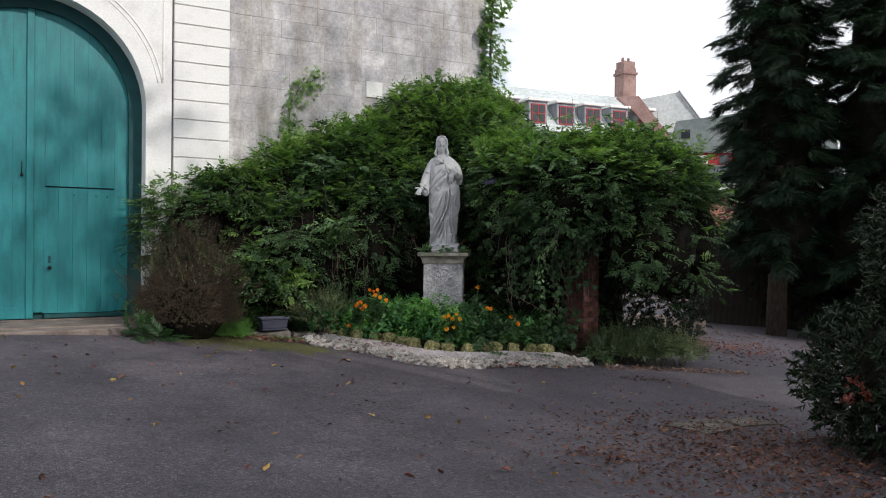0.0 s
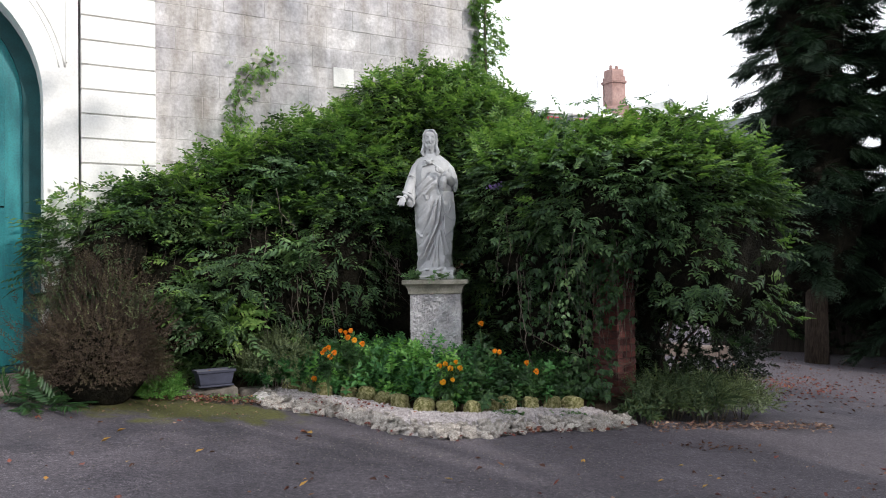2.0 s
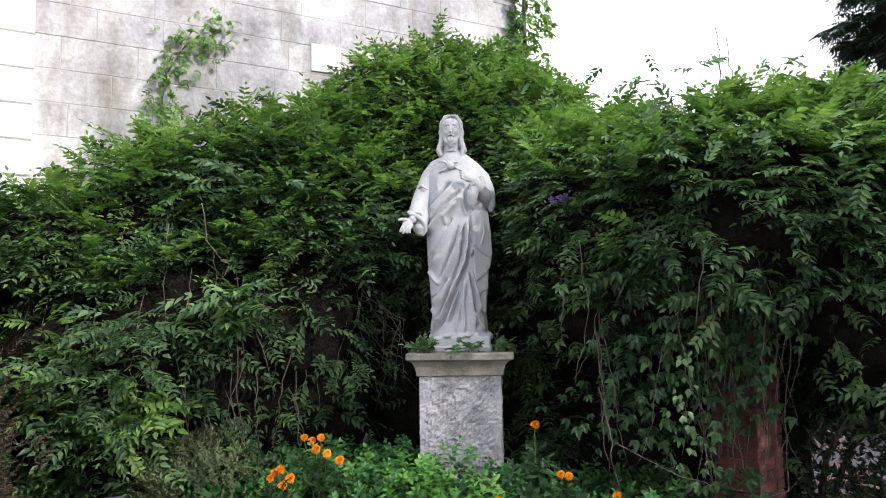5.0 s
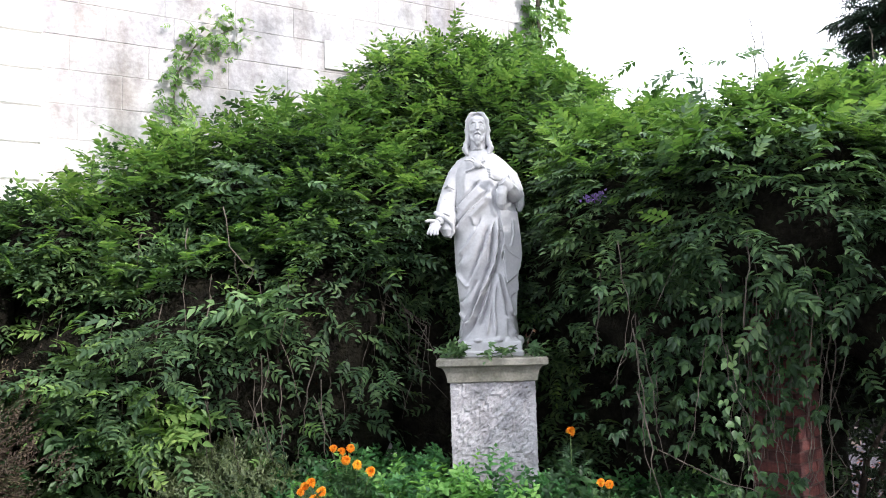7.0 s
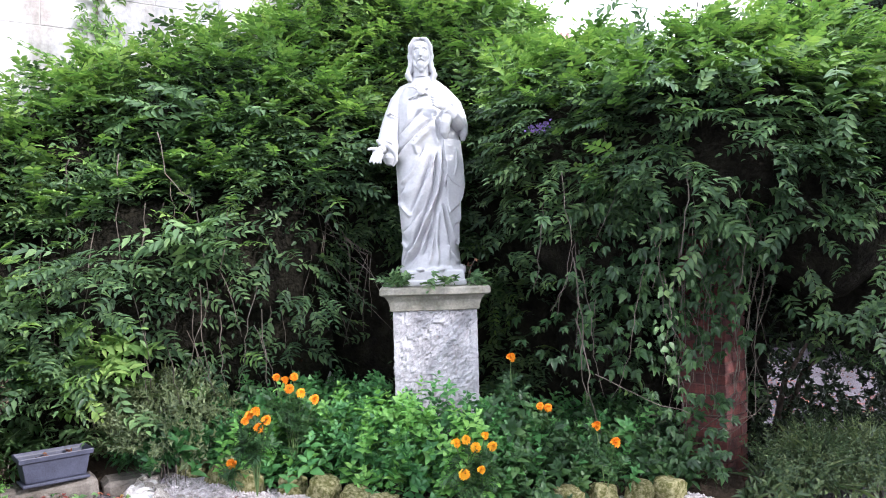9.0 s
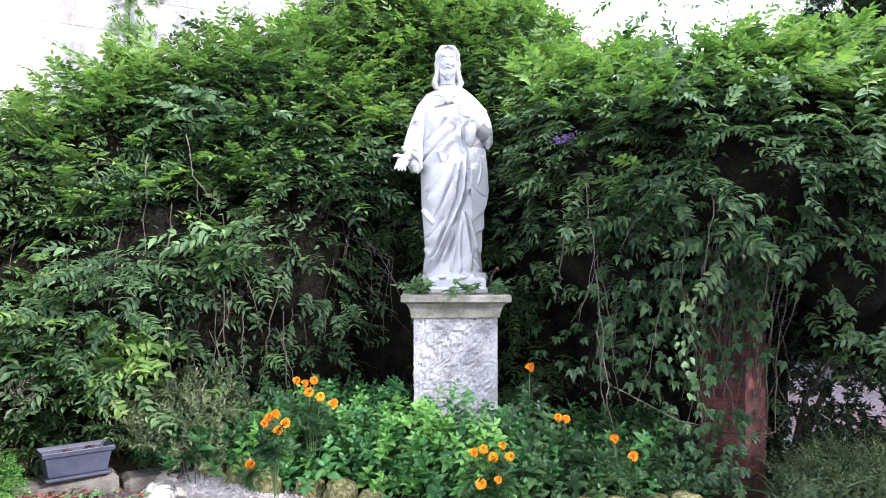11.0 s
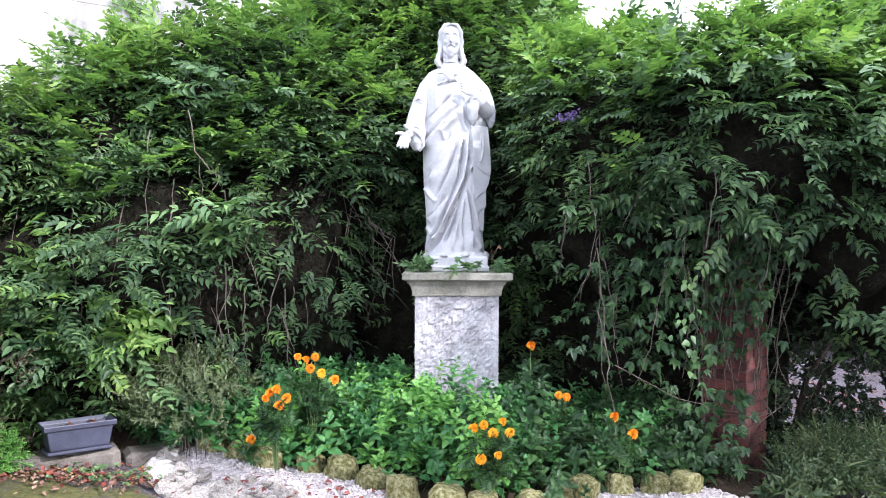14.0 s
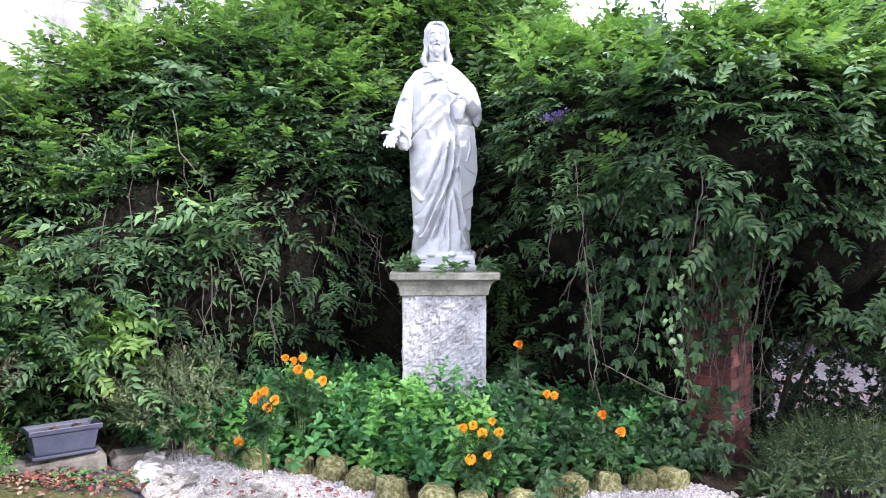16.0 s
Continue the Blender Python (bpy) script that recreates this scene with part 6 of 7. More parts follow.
# ---- brick pier ----
def build_pier():
    pier = thing("brick_pier", "old red brick pier half hidden by creeper", "pier", pose(1.95, 0.55, 0, 0, 0, 45))
    part("pier_core", boxed(-0.158, 0.158, -0.158, 0.158, -0.3, 2.4), MORTAR, pier)
    rr = random.Random(15)
    long_ = mesh_of("brick", boxed(-0.1075, 0.1075, -0.05, 0.05, 0, 0.064, 0.004), BRICK)
    for c in range(34):
        z = -0.2 + c * 0.075
        flip = 90 * (c % 2)
        for f in range(4):
            a = radians(f * 90)
            r = Matrix.Rotation(a, 4, "Z")
            off = -0.0575 if c % 2 else 0.0575
            m = r @ pose(off, -0.118 + rr.uniform(-0.003, 0.003), z, rr.uniform(-0.6, 0.6), rr.uniform(-0.6, 0.6), rr.uniform(-1, 1))
            piece("brick", long_, pier, m)
    rng, r2 = np.random.default_rng(16), random.Random(16)
    creeper = thing("creeper", "broad-leaved green creeper hanging over the brick pier", "climbing plant")
    T = [fan(r2, 3, 0.08, 0.52, 1.8) for _ in range(3)] + [fan(r2, 5, 0.068, 0.48, 2.6) for _ in range(3)]
    n = 740
    z = 0.74 + 1.18 * rng.uniform(0, 1, n) ** 0.8
    P = np.column_stack([1.78 + rng.normal(0, 0.16, n) + 0.1 * np.sin(z * 5), 0.12 - 0.35 * np.clip(z - 0.7, 0, 1) + rng.normal(0, 0.08, n), z])
    far = rng.uniform(size=n) < 0.5
    P[far] += np.column_stack([rng.uniform(-0.85, -0.2, far.sum()), rng.uniform(-0.1, 0.25, far.sum()), rng.uniform(-0.15, 0.1, far.sum())])
    low = rng.uniform(size=n) < 0.16
    P[low] = np.column_stack([rng.uniform(1.3, 1.85, low.sum()), rng.uniform(-0.05, 0.2, low.sum()), rng.uniform(0.05, 0.6, low.sum())])
    v, t = scatter(T, P, np.array((0, -0.6, -0.7)) + rng.normal(0, 0.5, P.shape), np.array((0, -0.5, 1.0)) + rng.normal(0, 0.35, P.shape), rng.uniform(0.65, 1.25, n), rng)
    tri_mesh("leaves", v, t, CREEPER, creeper)
    # a thin runner with small bright leaves
    u = np.linspace(0, 1, 34)
    Q = np.column_stack([1.33 + 0.05 * np.sin(u * 9), np.full(34, -0.42), 1.3 - 0.55 * u]) + rng.normal(0, 0.025, (34, 3))
    v, t = scatter([blade(0.05, 0.036, 0.1, 0.2, 0.4)], Q, np.array((0, -0.5, -0.8)) + rng.normal(0, 0.5, Q.shape), np.array((0, -0.8, 0.6)) + rng.normal(0, 0.3, Q.shape), rng.uniform(0.7, 1.2, 34), rng)
    tri_mesh("runner_leaves", v, t, IVY, creeper, "small bright green leaves")
    vine(creeper, [(1.33, -0.4, 1.35), (1.36, -0.42, 1.1), (1.3, -0.42, 0.7)], 0.003, "stem")
    for k in range(16):
        x = 1.5 + 0.04 * k
        vine(creeper, [(x, -0.2, 1.75), (x + r2.uniform(-0.06, 0.06), -0.1, 1.3), (x + r2.uniform(-0.1, 0.1), 0.05, 0.85), (x + r2.uniform(-0.16, 0.1), 0.12, 0.35 + r2.uniform(0, 0.3)), (x + r2.uniform(-0.3, 0.1), 0.15, 0.1 + r2.uniform(0, 0.3))], r2.uniform(0.003, 0.007), "stem")


build_pier()


# ---- conifers, evergreen shrub, shade trees ----
def conifer(label, x, y, tall, low, reach, limbs, seed, trunk):
    """Trunk, drooping limbs all round, and flat feathery sprays along each limb."""
    rng, rr = np.random.default_rng(seed), random.Random(seed)
    tree = thing("conifer", label, "tree", group="conifers by the drive")
    z0 = gz(x, y)
    part("trunk", tube(bmesh.new(), [(x, y, z0 - 0.1), (x + 0.03, y, z0 + 1.5), (x - 0.02, y + 0.05, z0 + tall * 0.5), (x, y, z0 + tall)], [trunk * 1.15, trunk, trunk * 0.7, trunk * 0.12], 14), BARK, tree, smooth=True)
    n = 5
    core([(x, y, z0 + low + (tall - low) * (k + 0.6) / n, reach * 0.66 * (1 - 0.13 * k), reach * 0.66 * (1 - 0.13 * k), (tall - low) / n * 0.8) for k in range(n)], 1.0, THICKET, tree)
    T = [frond(rr, 8, rr.uniform(0.3, 0.46), 0.1, 0.26) for _ in range(6)]
    Ps, Fs = [], []
    for k in range(limbs):
        u = (k + rr.random()) / limbs
        z = z0 + low + (tall - low) * u
        a = k * 2.399 + rr.uniform(-0.4, 0.4)
        L = reach * np.interp(u, (0, 0.12, 0.3, 0.6, 1), (0.75, 0.95, 1.05, 0.85, 0.15)) * rr.uniform(0.68, 1.12)
        d, side = np.array((math.cos(a), math.sin(a), 0)), np.array((-math.sin(a), math.cos(a), 0))
        rise, fall = rr.uniform(0.05, 0.3), rr.uniform(0.15, 0.5)

        def along_limb(q):
            return np.array((x, y, z)) + d * (L * q)[:, None] + np.array((0, 0, 1)) * (L * (rise * q - fall * q * q))[:, None]

        pts = along_limb(np.linspace(0, 1, 5))
        part("limb", tube(bmesh.new(), [tuple(p) for p in pts], [0.035, 0.028, 0.02, 0.012, 0.005], 5), BARK, tree, smooth=True)
        m = int(62 * L / 1.2)
        q = rng.uniform(0.3, 1.0, m) ** 0.7
        off = rng.normal(0, 0.2, m) * (1.15 - q)
        P = along_limb(q) + side * off[:, None] - np.array((0, 0, 1)) * (0.25 * off * off + rng.uniform(0, 0.1, m))[:, None]
        Ps.append(P)
        Fs.append(d * 0.8 + side * (off * 2.5 + rng.normal(0, 0.35, m))[:, None] + np.array((0, 0, 1)) * rng.normal(-0.12, 0.22, m)[:, None])
    P, F = np.concatenate(Ps), np.concatenate(Fs)
    v, t = scatter(T, P, F, np.array((0, 0, 1)) + rng.normal(0, 0.3, P.shape), rng.uniform(0.7, 1.3, len(P)), rng)
    tri_mesh("crown", v, t, CONIFER, tree)


conifer("tall dark feathery conifer beside the drive", 6.98, 7.8, 11.0, 1.75, 1.28, 190, 111, 0.2)
conifer("broad dark conifer behind the drive", 9.9, 7.6, 12.5, 1.0, 2.7, 230, 112, 0.24)


def evergreen(name, label, lumps, seed, density, mat, leaf, width=0.4, category="shrub", solid=True):
    rng, rr = np.random.default_rng(seed), random.Random(seed)
    bush = thing(name, label, category)
    if solid:
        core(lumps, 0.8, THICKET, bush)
    P, N = on_lumps(lumps, density, rng)
    P = P + N * (rng.uniform(-0.2, 0.08, len(P)) + 0.12 * lump_noise(P, 2.2, seed))[:, None]
    low = P[:, 2] < ground_z(P[:, 0], P[:, 1]) + 0.03
    P, N = P[~low], N[~low]
    T = [sprig(rr, rr.choice((7, 9)), rr.uniform(0.1, 0.16), leaf * rr.uniform(0.85, 1.15), width) for _ in range(6)]
    v, t = scatter(T, P, N + np.array((0, 0, 0.3)) + rng.normal(0, 0.45, P.shape), rng.normal(0, 1, P.shape), rng.uniform(0.75, 1.25, len(P)), rng)
    tri_mesh("leaves", v, t, mat, bush)
    c = lumps[0]
    for k in range(4):
        a = k * 1.6
        part("branch", tube(bmesh.new(), [(c[0], c[1], gz(c[0], c[1]) - 0.03), (c[0] + 0.3 * math.cos(a), c[1] + 0.3 * math.sin(a), c[2]), (c[0] + 0.6 * math.cos(a), c[1] + 0.6 * math.sin(a), c[2] + 0.3)], [0.03, 0.02, 0.01], 6), BARK, bush, smooth=True)
    return bush


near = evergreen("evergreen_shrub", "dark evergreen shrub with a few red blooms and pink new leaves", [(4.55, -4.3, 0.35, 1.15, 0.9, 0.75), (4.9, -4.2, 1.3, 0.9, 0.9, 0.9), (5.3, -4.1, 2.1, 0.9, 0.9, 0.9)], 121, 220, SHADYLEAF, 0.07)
rngn = np.random.default_rng(122)
for name, mat, places in (("bloom", REDLEAF, [(3.5, -4.75, 0.35), (3.56, -4.8, 0.28), (3.46, -4.74, 0.24)]), ("leaf_spray", PINKLEAF, [(3.95, -5.0, 0.6), (4.05, -5.1, 0.5), (4.15, -5.05, 0.3)])):
    for p in places:
        Pn = np.array(p) + rngn.normal(0, 0.03, (22, 3))
        vn, tn = scatter([blade(0.055, 0.028)], Pn, rngn.normal(0, 1, (22, 3)) + np.array((-0.3, -0.5, 0.3)), rngn.normal(0, 1, (22, 3)), np.ones(22), rngn)
        tri_mesh(name, vn, tn, mat, near, "red blooms" if mat is REDLEAF else "pinkish new leaves")
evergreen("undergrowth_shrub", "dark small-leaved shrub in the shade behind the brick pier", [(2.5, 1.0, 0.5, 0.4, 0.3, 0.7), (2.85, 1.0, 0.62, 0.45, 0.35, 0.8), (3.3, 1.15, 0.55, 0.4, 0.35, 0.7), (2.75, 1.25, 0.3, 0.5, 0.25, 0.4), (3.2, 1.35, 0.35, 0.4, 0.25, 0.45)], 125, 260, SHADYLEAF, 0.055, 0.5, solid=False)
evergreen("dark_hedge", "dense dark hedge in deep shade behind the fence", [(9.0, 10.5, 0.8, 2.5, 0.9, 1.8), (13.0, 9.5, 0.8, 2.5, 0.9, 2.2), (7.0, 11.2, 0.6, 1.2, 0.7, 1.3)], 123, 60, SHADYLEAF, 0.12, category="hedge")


def shade_tree(label, x, y, lumps, seed, density):
    """A broad tree out of sight, whose shade falls over the drive."""
    rng, rr = np.random.default_rng(seed), random.Random(seed)
    tree = thing("broadleaf_tree", label, "tree", group="shade trees")
    z0 = gz(x, y)
    part("trunk", tube(bmesh.new(), [(x, y, z0 - 0.1), (x + 0.1, y, z0 + 2), (x, y + 0.1, z0 + 5), (x, y, z0 + 8)], [0.3, 0.24, 0.18, 0.06], 12), BARK, tree, smooth=True)
    for b in lumps:
        part("limb", tube(bmesh.new(), [(x, y, z0 + 3), ((x + b[0]) / 2, (y + b[1]) / 2, b[2] - 0.8), b[:3]], [0.12, 0.08, 0.03], 8), BARK, tree, smooth=True)
    Ps = []
    for b in lumps:
        n = int(density * b[3] * b[4] * b[5])
        Ps.append(np.array(b[:3]) + unit(rng.normal(size=(n, 3))) * np.array(b[3:6]) * rng.uniform(0.2, 1, (n, 1)) ** 0.5)
    P = np.concatenate(Ps)
    P = P[lump_noise(P, 1.1, seed) > -0.22]
    T = [fan(rr, 5, 0.2, 0.6, 3.0) for _ in range(4)]
    v, t = scatter(T, P, rng.normal(0, 1, P.shape), np.array((0, 0, 1)) + rng.normal(0, 0.5, P.shape), rng.uniform(0.8, 1.4, len(P)), rng)
    tri_mesh("crown", v, t, WISTERIA, tree)


shade_tree("broad leafy tree shading the drive", 8.5, -8.5, [(9.6, -5.4, 6.8, 2.4, 2.1, 2.2), (5.0, -7.3, 9.0, 1.7, 1.6, 1.5), (8.4, -5.6, 10.2, 1.9, 1.7, 1.5)], 131, 64)
shade_tree("thin-crowned young tree beside the drive", 6.2, -10.4, [(6.6, -7.2, 6.2, 1.7, 1.6, 1.4), (5.6, -8.6, 5.4, 1.4, 1.4, 1.2)], 141, 22)
shade_tree("broad leafy tree shading the drive", 12.5, -4.0, [(11.5, -4.0, 6.4, 2.3, 2.2, 2.2), (12.5, -3.5, 8.6, 2.2, 2.2, 2.0), (10.5, -2.7, 5.3, 1.8, 1.8, 1.8)], 132, 85)
shade_tree("broad leafy tree over the near drive", 9.0, -14.5, [(11.2, -12.9, 7.0, 2.8, 2.5, 2.2), (8.0, -14.0, 7.0, 2.8, 2.4, 2.2), (5.4, -12.6, 7.2, 2.4, 2.2, 2.0)], 133, 90)
shade_tree("broad leafy tree over the near drive", 2.0, -15.5, [(2.4, -13.4, 7.8, 2.6, 2.2, 1.9), (-0.8, -14.6, 8.0, 2.4, 2.0, 1.8)], 138, 80)
for k, x in enumerate((2.5, 8.0, 13.5)):
    shade_tree("tall leafy tree closing the drive behind", x, -18.5 - (k % 2), [(x, -17.5, 4.2, 3.2, 1.8, 3.2), (x + 1, -17.5, 8.2, 3.0, 1.8, 2.6), (x - 1.2, -18.0, 11.0, 2.2, 1.6, 2.0)], 134 + k, 60)


# ---- fallen leaves ----
def build_litter():
    rng, rr = np.random.default_rng(141), random.Random(141)
    T = [blade(0.055, 0.034, rr.uniform(0.1, 0.5), rr.uniform(-0.35, 0.1)) for _ in range(5)] + [fan(rr, 3, 0.04, 0.5, 1.6) for _ in range(2)]

    def lay(name, label, mat, XY, lift=0.012, size=(0.6, 1.3)):
        n = len(XY)
        P = np.column_stack([XY, ground_z(XY[:, 0], XY[:, 1]) + lift + rng.uniform(0, 0.012, n)])
        fwd = rng.normal(0, 1, P.shape) * np.array((1, 1, 0.12))
        v, t = scatter(T, P, fwd, np.array((0, 0, 1)) + rng.normal(0, 0.25, P.shape), rng.uniform(*size, n), rng)
        tagged(tri_mesh(name, v, t, mat), label, "fallen leaves", kind="stuff")

    drift = np.column_stack([rng.normal(2.6, 0.75, 2600), rng.normal(-4.7, 0.75, 2600)])
    drift = np.concatenate([drift, np.column_stack([rng.normal(3.4, 0.4, 900), rng.normal(-4.4, 0.9, 900)]), np.column_stack([rng.normal(1.62, 0.12, 90), rng.normal(-5.1, 0.09, 90)])])
    lay("leaf_drift", "drift of brown and russet fallen leaves on the drive", LITTER, drift, size=(0.3, 0.85))
    lay("pale_drift", "paler dry leaves in the drift on the drive", PALELITTER, drift[::14] + rng.normal(0, 0.25, drift[::14].shape), size=(0.35, 0.8))
    lay("red_leaf_drift", "scattered dark red fallen leaves", DARKRED, drift[::4] + rng.normal(0, 0.2, drift[::4].shape), size=(0.45, 1.0))
    road = np.column_stack([rng.uniform(-6, 4.5, 700), rng.uniform(-9.5, -1.2, 700)])
    lay("stray_leaves", "stray brown leaves on the asphalt", LITTER, road[::2], size=(0.3, 1.1))
    lay("stray_red_leaves", "stray red leaves on the asphalt", REDLEAF, np.column_stack([rng.uniform(-5, 4, 60), rng.uniform(-9, -1.4, 60)]), size=(0.8, 1.5))
    lay("stray_yellow_leaves", "stray yellow leaves on the asphalt", YELLOWLEAF, np.concatenate([np.column_stack([rng.uniform(-5, 3, 40), rng.uniform(-8.5, -1.6, 40)]), np.array([(-1.92, -3.08), (-0.4, -6.0), (1.5, -0.85)])]), size=(0.7, 1.4))
    a = np.array([p[:2] for p in along(RIM, 150)]) + rng.normal(0, 0.07, (150, 2)) - np.array((0, 0.1))
    lay("rim_leaves", "red and brown leaves caught along the gravel rim", REDLEAF, a[rng.uniform(size=150) < 0.6], 0.02, (0.5, 1.1))
    b = np.concatenate([np.column_stack([rng.normal(0.95, 0.16, 60), rng.normal(-1.0, 0.1, 60)]), np.column_stack([rng.normal(-2.25, 0.3, 90), rng.normal(-0.4, 0.1, 90)])])
    lay("bed_leaves", "red fallen leaves by the kerb and the trough", REDLEAF, b, 0.03, (0.5, 1.1))
    b = np.column_stack([rng.normal(-2.35, 0.4, 700), rng.normal(-0.4, 0.1, 700) + 0.0])
    lay("kerb_litter", "brown and russet leaf scraps below the kerb", PALELITTER, b, 0.015, (0.3, 0.9))
    lay("pale_scraps", "pale dry scraps among the leaf litter", YELLOWLEAF, b[::14] + rng.normal(0, 0.05, b[::14].shape), 0.03, (0.3, 0.7))
    soil = np.column_stack([rng.uniform(-3.0, -1.4, 260), rng.uniform(0.1, 0.6, 260)])
    lay("bed_litter", "dead leaves on the soil behind the kerb", LITTER, soil, 0.17, (0.4, 1.1))
    c = np.column_stack([rng.normal(-0.7, 0.35, 70), rng.normal(-0.6, 0.15, 70)])
    lay("gravel_leaves", "red and orange leaves on the gravel", REDLEAF, c, 0.1, (0.4, 0.9))
    d = np.column_stack([rng.uniform(-3.6, -1.6, 160), rng.normal(-0.9, 0.35, 160)])
    lay("moss_litter", "brown bits of leaf on the mossy edge", PALELITTER, d, 0.012, (0.25, 0.7))
    e = np.column_stack([rng.uniform(2.2, 9.0, 900), rng.uniform(1.2, 8.5, 900)])
    lay("far_red_litter", "pinkish red fallen leaves on the sunlit far drive", REDLEAF, np.column_stack([rng.normal(4.4, 0.7, 800), rng.normal(3.8, 0.7, 800)]), 0.012, (0.6, 1.2))
    lay("far_litter", "thick brown leaf litter along the far edge of the drive", LITTER, e, 0.012, (0.6, 1.3))
    g = np.column_stack([rng.uniform(2.1, 4.2, 420), np.zeros(420)])
    g[:, 1] = -0.5 + 0.42 * (g[:, 0] - 2.1) + rng.normal(0, 0.12, 420)
    lay("edge_litter", "brown and pale leaf litter along the weeds at the drive's edge", PALELITTER, g, 0.012, (0.4, 1.0))
    g = np.column_stack([rng.normal(2.6, 0.25, 70), rng.normal(-1.25, 0.1, 70)])
    lay("small_drift", "small drift of brown leaves on the drive", LITTER, g, 0.012, (0.4, 0.9))
    # a broken pale concrete patch let into the drive
    slab = thing("concrete_patch", "cracked pale concrete patch in the asphalt", "patch", kind="structure")
    for outline in ([(2.3, -3.78), (2.6, -3.45), (2.86, -3.3), (2.98, -3.62), (2.62, -4.0)], [(2.9, -3.28), (3.2, -3.12), (3.42, -3.3), (3.02, -3.55)]):
        bm = bmesh.new()
        top = [bm.verts.new((x, y, gz(x, y) + 0.012)) for x, y in outline]
        low = [bm.verts.new((x, y, gz(x, y) - 0.03)) for x, y in outline]
        bm.faces.new(top)
        for i in range(len(top)):
            j = (i + 1) % len(top)
            bm.faces.new((top[j], top[i], low[i], low[j]))
        bmesh.ops.recalc_face_normals(bm, faces=bm.faces[:])
        part("slab_piece", bm, KERBSTONE, slab)
    # loose grit on the asphalt
    G = []
    for k in range(3):
        b = rock(k + 60, 0.3, 0.7, 1)
        bmesh.ops.triangulate(b, faces=b.faces[:])
        b.verts.index_update()
        G.append((np.array([v.co[:] for v in b.verts]), np.array([[v.index for v in f.verts] for f in b.faces])))
        b.free()
    q = np.column_stack([rng.uniform(-5, 4.5, 3000), rng.uniform(-9, -0.9, 3000)])
    near = np.column_stack([rng.normal(0, 1.6, 1500), rng.normal(-1.9, 0.45, 1500)])
    q = np.concatenate([q, near])
    P = np.column_stack([q, ground_z(q[:, 0], q[:, 1]) + 0.002])
    v, t = scatter(G, P, rng.normal(0, 1, P.shape), np.array((0, 0, 1)) + rng.normal(0, 0.3, P.shape), rng.uniform(0.005, 0.014, len(P)), rng)
    tagged(tri_mesh("loose_grit", v, t, GRIT), "loose pale grit on the asphalt", "grit", kind="stuff")
    # low green weeds through the litter by the trough and gravel
    W = [fan(rr, 3, 0.03, 0.85, 3.2) for _ in range(4)]
    w = np.concatenate([np.column_stack([rng.normal(-2.05, 0.22, 60), rng.normal(-0.38, 0.1, 60)]), np.column_stack([rng.normal(0.75, 0.1, 34), rng.normal(-0.62, 0.06, 34)]), np.column_stack([rng.normal(1.35, 0.1, 20), rng.normal(-0.5, 0.06, 20)])])
    P = np.column_stack([w, ground_z(w[:, 0], w[:, 1]) + 0.1 + 0.02 * rng.uniform(size=len(w))])
    P[:60, 2] -= 0.06
    v, t = scatter(W, P, rng.normal(0, 1, P.shape) * np.array((1, 1, 0.2)), np.array((0, -0.2, 1)) + rng.normal(0, 0.2, P.shape), rng.uniform(0.8, 1.5, len(P)), rng)
    tagged(tri_mesh("low_weeds", v, t, IVY), "small green weeds at the edge of the gravel", "weeds", kind="stuff")


build_litter()


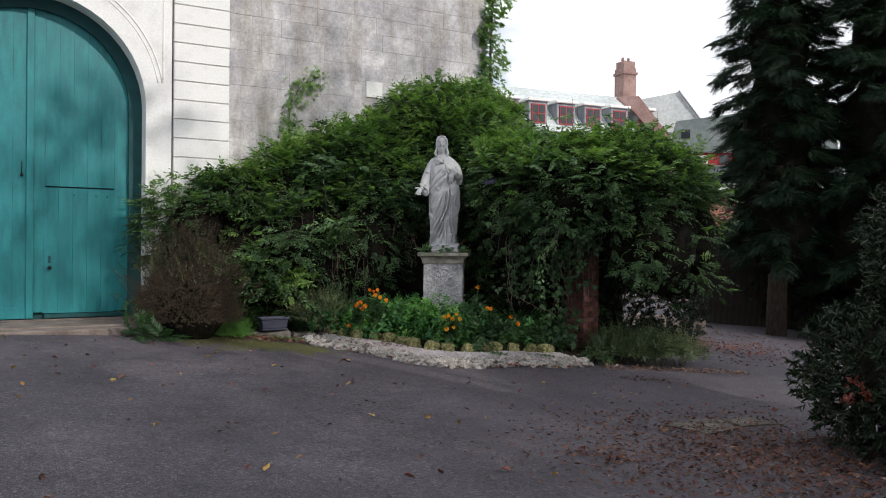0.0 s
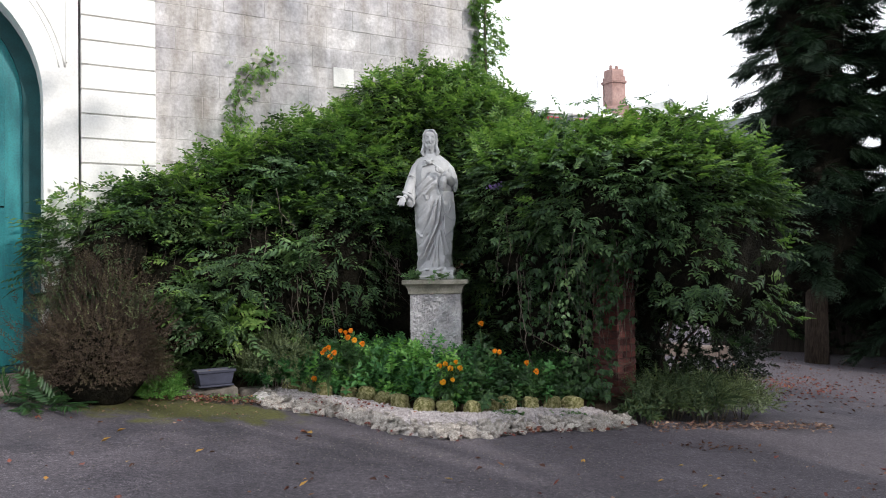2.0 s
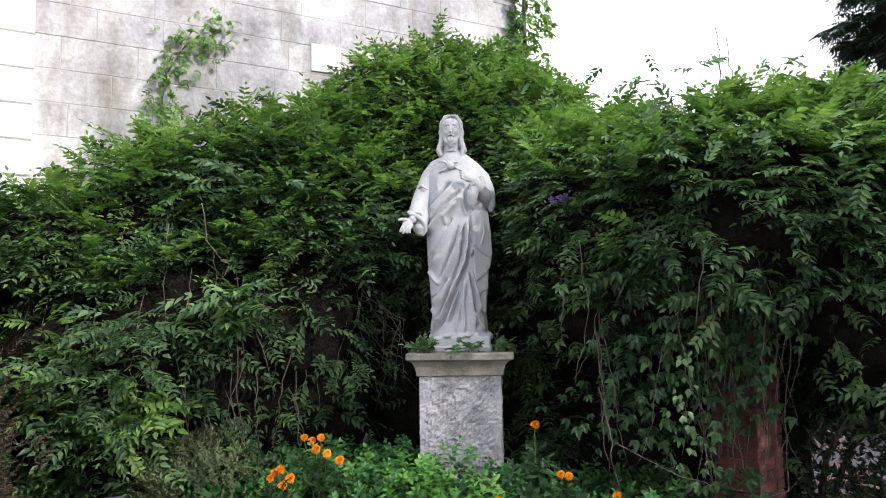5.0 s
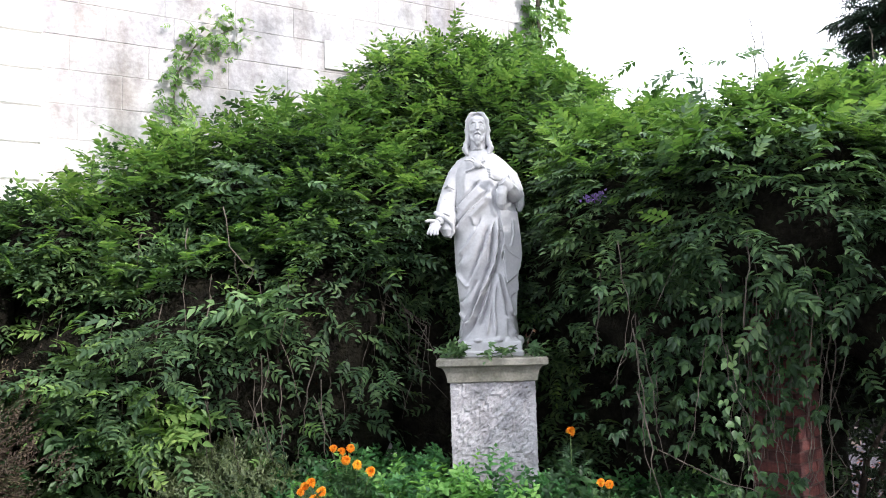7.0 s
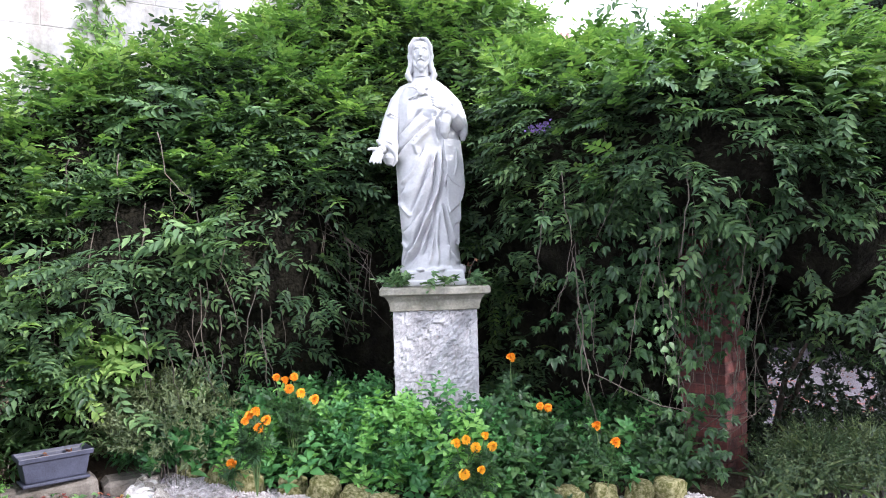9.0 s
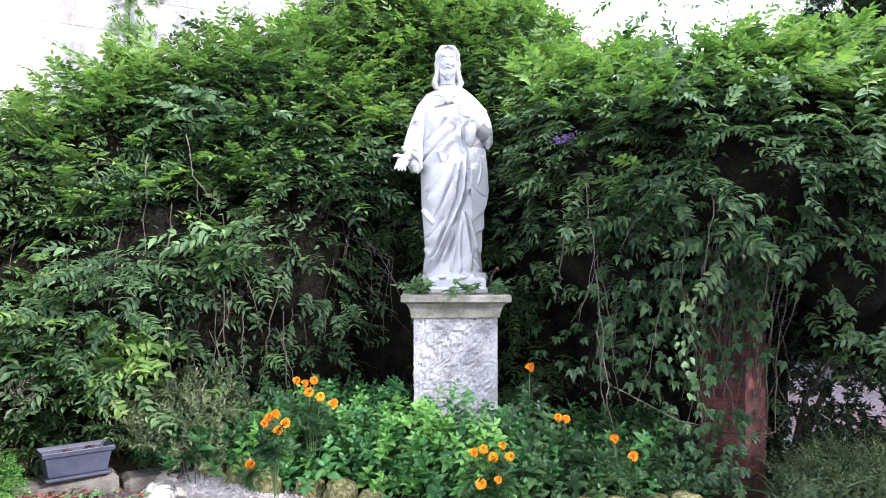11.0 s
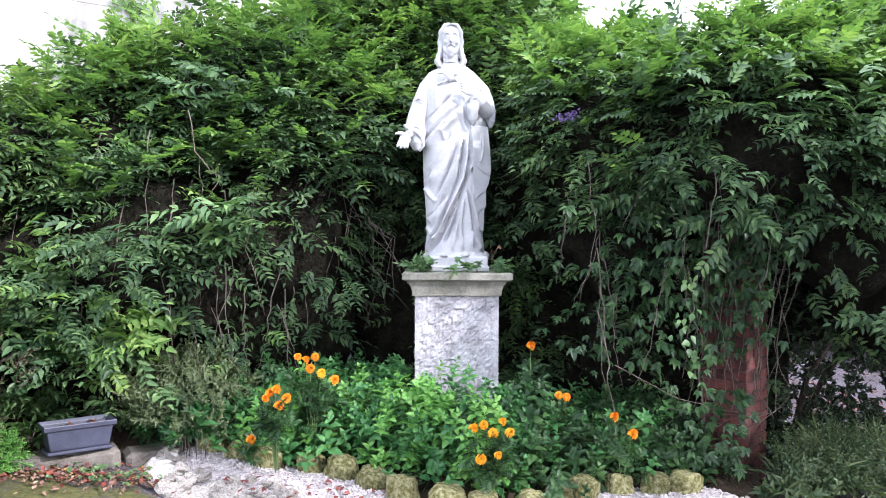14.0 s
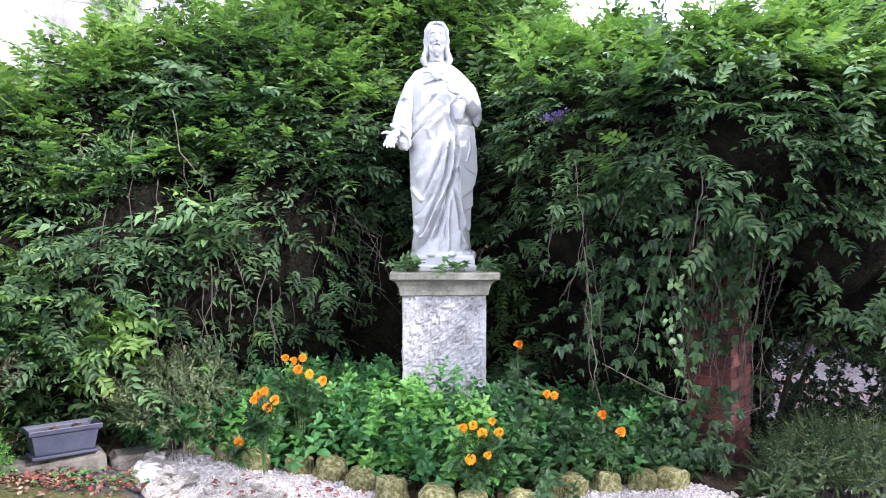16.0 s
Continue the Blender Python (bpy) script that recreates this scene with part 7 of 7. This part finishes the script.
# ---- far side of the drive and the houses beyond ----
def build_far():
    fence = thing("fence", "dark stained close-boarded fence in shade", "fence")
    me = mesh_of("fence_board", boxed(-0.07, 0.07, -0.012, 0.012, 0, 2.5, 0.004), DARKWOOD)
    for k in range(60):
        x = 5.6 + k * 0.145
        piece("fence_board", me, fence, pose(x, 9.95 + 0.004 * (k % 2), gz(x, 9.9) - 0.05))
    for k in range(4):
        x = 5.6 + k * 2.7
        part("fence_post", boxed(x - 0.06, x + 0.06, 9.97, 10.09, -0.8, 1.98, 0.008), DARKWOOD, fence)
    part("fence_rail", boxed(5.5, 14.2, 9.968, 10.03, 1.2, 1.28, 0.006), DARKWOOD, fence)
    low = thing("low_wall", "low pale stone wall catching light beside the drive", "wall")
    rr = random.Random(3)
    x = 3.6
    while x < 5.1:
        L = rr.uniform(0.35, 0.6)
        part("wall_stone", boxed(x, x + L - 0.012, 7.3, 7.6, gz(x, 7.4) - 0.1, gz(x, 7.4) + 0.22 + rr.uniform(-0.02, 0.02), 0.02), STEP, low)
        x += L

    # long house with dormers
    H = pose(1.05, 34.0, -0.6, 0, 0, 27.6)
    house = thing("house", "long white house with pale slate roof and red-framed dormers", "house", H)
    part("wall", boxed(-9, 8.3, -3.1, 3.1, -0.6, 7.5), RENDER_WHITE, house)
    bm = bmesh.new()
    for y0, y1 in ((-3.5, 0.0), (3.5, 0.0)):
        for k in range(14):
            u0, u1 = k / 14, (k + 1) / 14
            z0, z1 = 7.4 + 3.5 * u0, 7.4 + 3.5 * u1
            ya, yb = y0 + (y1 - y0) * u0, y0 + (y1 - y0) * u1
            q = [bm.verts.new(p) for p in ((-9.2, ya, z0 + 0.03), (8.3, ya, z0 + 0.03), (8.3, yb, z1), (-9.2, yb, z1))]
            bm.faces.new(q)
            q2 = [bm.verts.new(p) for p in ((-9.2, ya, z0 - 0.12), (8.3, ya, z0 - 0.12), (8.3, ya, z0 + 0.03), (-9.2, ya, z0 + 0.03))]
            bm.faces.new(q2)
    part("roof", bm, SLATE, house)
    part("gutter", boxed(-9.2, 8.3, -3.62, -3.5, 7.3, 7.42), LEAD, house)
    for k in range(6):
        x = -1.35 + k * 1.72
        d = part("dormer", boxed(x - 0.55, x + 0.55, -2.35, -0.6, 8.3, 9.75), LEAD, house, "grey lead-clad dormer")
        part("dormer_lid", boxed(x - 0.68, x + 0.68, -2.5, -0.4, 9.752, 9.9, 0.02), RENDER_WHITE, d)
        part("window_frame", boxed(x - 0.42, x + 0.42, -2.41, -2.352, 8.6, 9.6), REDPAINT, d, "red painted window frame")
        for sx in (-1, 1):
            for j in range(2):
                part("pane", boxed(x + sx * 0.2 - 0.165, x + sx * 0.2 + 0.165, -2.43, -2.412, 8.66 + j * 0.47, 9.07 + j * 0.47), GLASS, d)
    ch = part("chimney", boxed(7.15, 8.05, -0.45, 0.45, 9.5, 12.6), CHIMNEYBRICK, house, "tall brick chimney stack")
    part("chimney_cap", boxed(7.08, 8.12, -0.52, 0.52, 12.2, 12.36, 0.02), CHIMNEYBRICK, ch)
    part("chimney_cap", boxed(7.2, 8.0, -0.4, 0.4, 12.602, 13.0, 0.02), CHIMNEYBRICK, ch)
    for k in range(2):
        part("chimney_pot", tube(bmesh.new(), [(7.4 + 0.4 * k, 0, 13.0), (7.4 + 0.4 * k, 0, 13.25)], [0.1, 0.08], 10), CHIMNEYBRICK, ch)
    # gabled wing with a brick parapet running down from the chimney
    wing = thing("house", "gabled wing with sunlit slate roof and brick parapet", "house", pose(0.6, 35.2, -0.6))
    part("wall", boxed(7.5, 12.5, 0.6, 6, -0.8, 7.0), RENDER_WHITE, wing)
    part("parapet", prism(bmesh.new(), [(6.35, 10.45), (7.55, 10.5), (9.85, 7.5), (9.85, 6.2), (9.3, 7.4), (7.3, 9.6)], -0.4, 0.1), CHIMNEYBRICK, wing, "brick gable parapet")
    part("roof", prism(bmesh.new(), [(7.6, 10.4), (9.9, 10.85), (11.1, 9.2), (12.4, 7.2), (9.9, 7.0), (9.9, 7.5)], 0.3, 0.55), SLATE, wing)
    part("roof_verge", tube(bmesh.new(), [(9.85, 0.2, 10.9), (11.15, 0.2, 9.15)], 0.06, 6), LEAD, wing)

    # brick chapel
    ch2 = thing("house", "pink brick house with dark diamond brickwork and slate roofs", "house", pose(0.3, 22, -0.35))
    part("wall", boxed(7.6, 13.5, 0, 6, -1.0, 4.15), FARBRICK, ch2)
    part("lower_roof", prism(bmesh.new(), [(7.2, 4.15), (13.6, 4.15), (13.6, 5.05), (7.6, 5.05)], -0.3, 1.5), SLATEGREY, ch2, "grey slate lean-to roof")
    part("eaves", boxed(7.3, 13.6, -0.36, -0.302, 4.05, 4.2), RENDER_WHITE, ch2)
    part("clerestory", boxed(7.0, 13.5, 0.2, 5, 5.052, 5.6), REDPAINT, ch2, "red painted clerestory band")
    for k in range(7):
        x = 7.35 + k * 0.85
        part("window_pane", boxed(x, x + 0.4, 0.17, 0.197, 5.14, 5.5), RENDER_WHITE if k % 2 else GLASS, ch2)
    part("upper_roof", prism(bmesh.new(), [(7.0, 5.62), (13.6, 5.62), (13.4, 7.6), (7.35, 6.85)], 0.0, 0.3), SLATEGREY, ch2, "grey slate main roof with a skylight")
    part("skylight", boxed(7.5, 7.85, -0.05, -0.004, 6.15, 6.5, 0.01), GLASS, ch2)
    dm = mesh_of("diaper_brick", boxed(-0.05, 0.05, -0.016, 0, -0.04, 0.04), DIAPER)
    for cx in (9.75, 11.4):
        for k in range(-6, 7):
            for s in (-1, 1):
                for w in (0, 1):
                    piece("diaper_brick", dm, ch2, pose(cx + k * 0.11, 0, 3.0 + s * (0.66 - abs(k) * 0.11) - (0.12 * s if w else 0)))
        part("diamond_panel", prism(bmesh.new(), [(cx - 0.22, 3.0), (cx, 2.74), (cx + 0.22, 3.0), (cx, 3.26)], -0.02, 0), DIAPER, ch2)
    for x in (9.55, 9.92, 11.2, 11.57):
        part("window", boxed(x - 0.1, x + 0.1, -0.02, 0, 2.0, 2.5), GLASS, ch2)
        part("window_head", prism(bmesh.new(), [(x - 0.12, 2.5), (x + 0.12, 2.5), (x, 2.66)], -0.03, 0), DIAPER, ch2)


build_far()
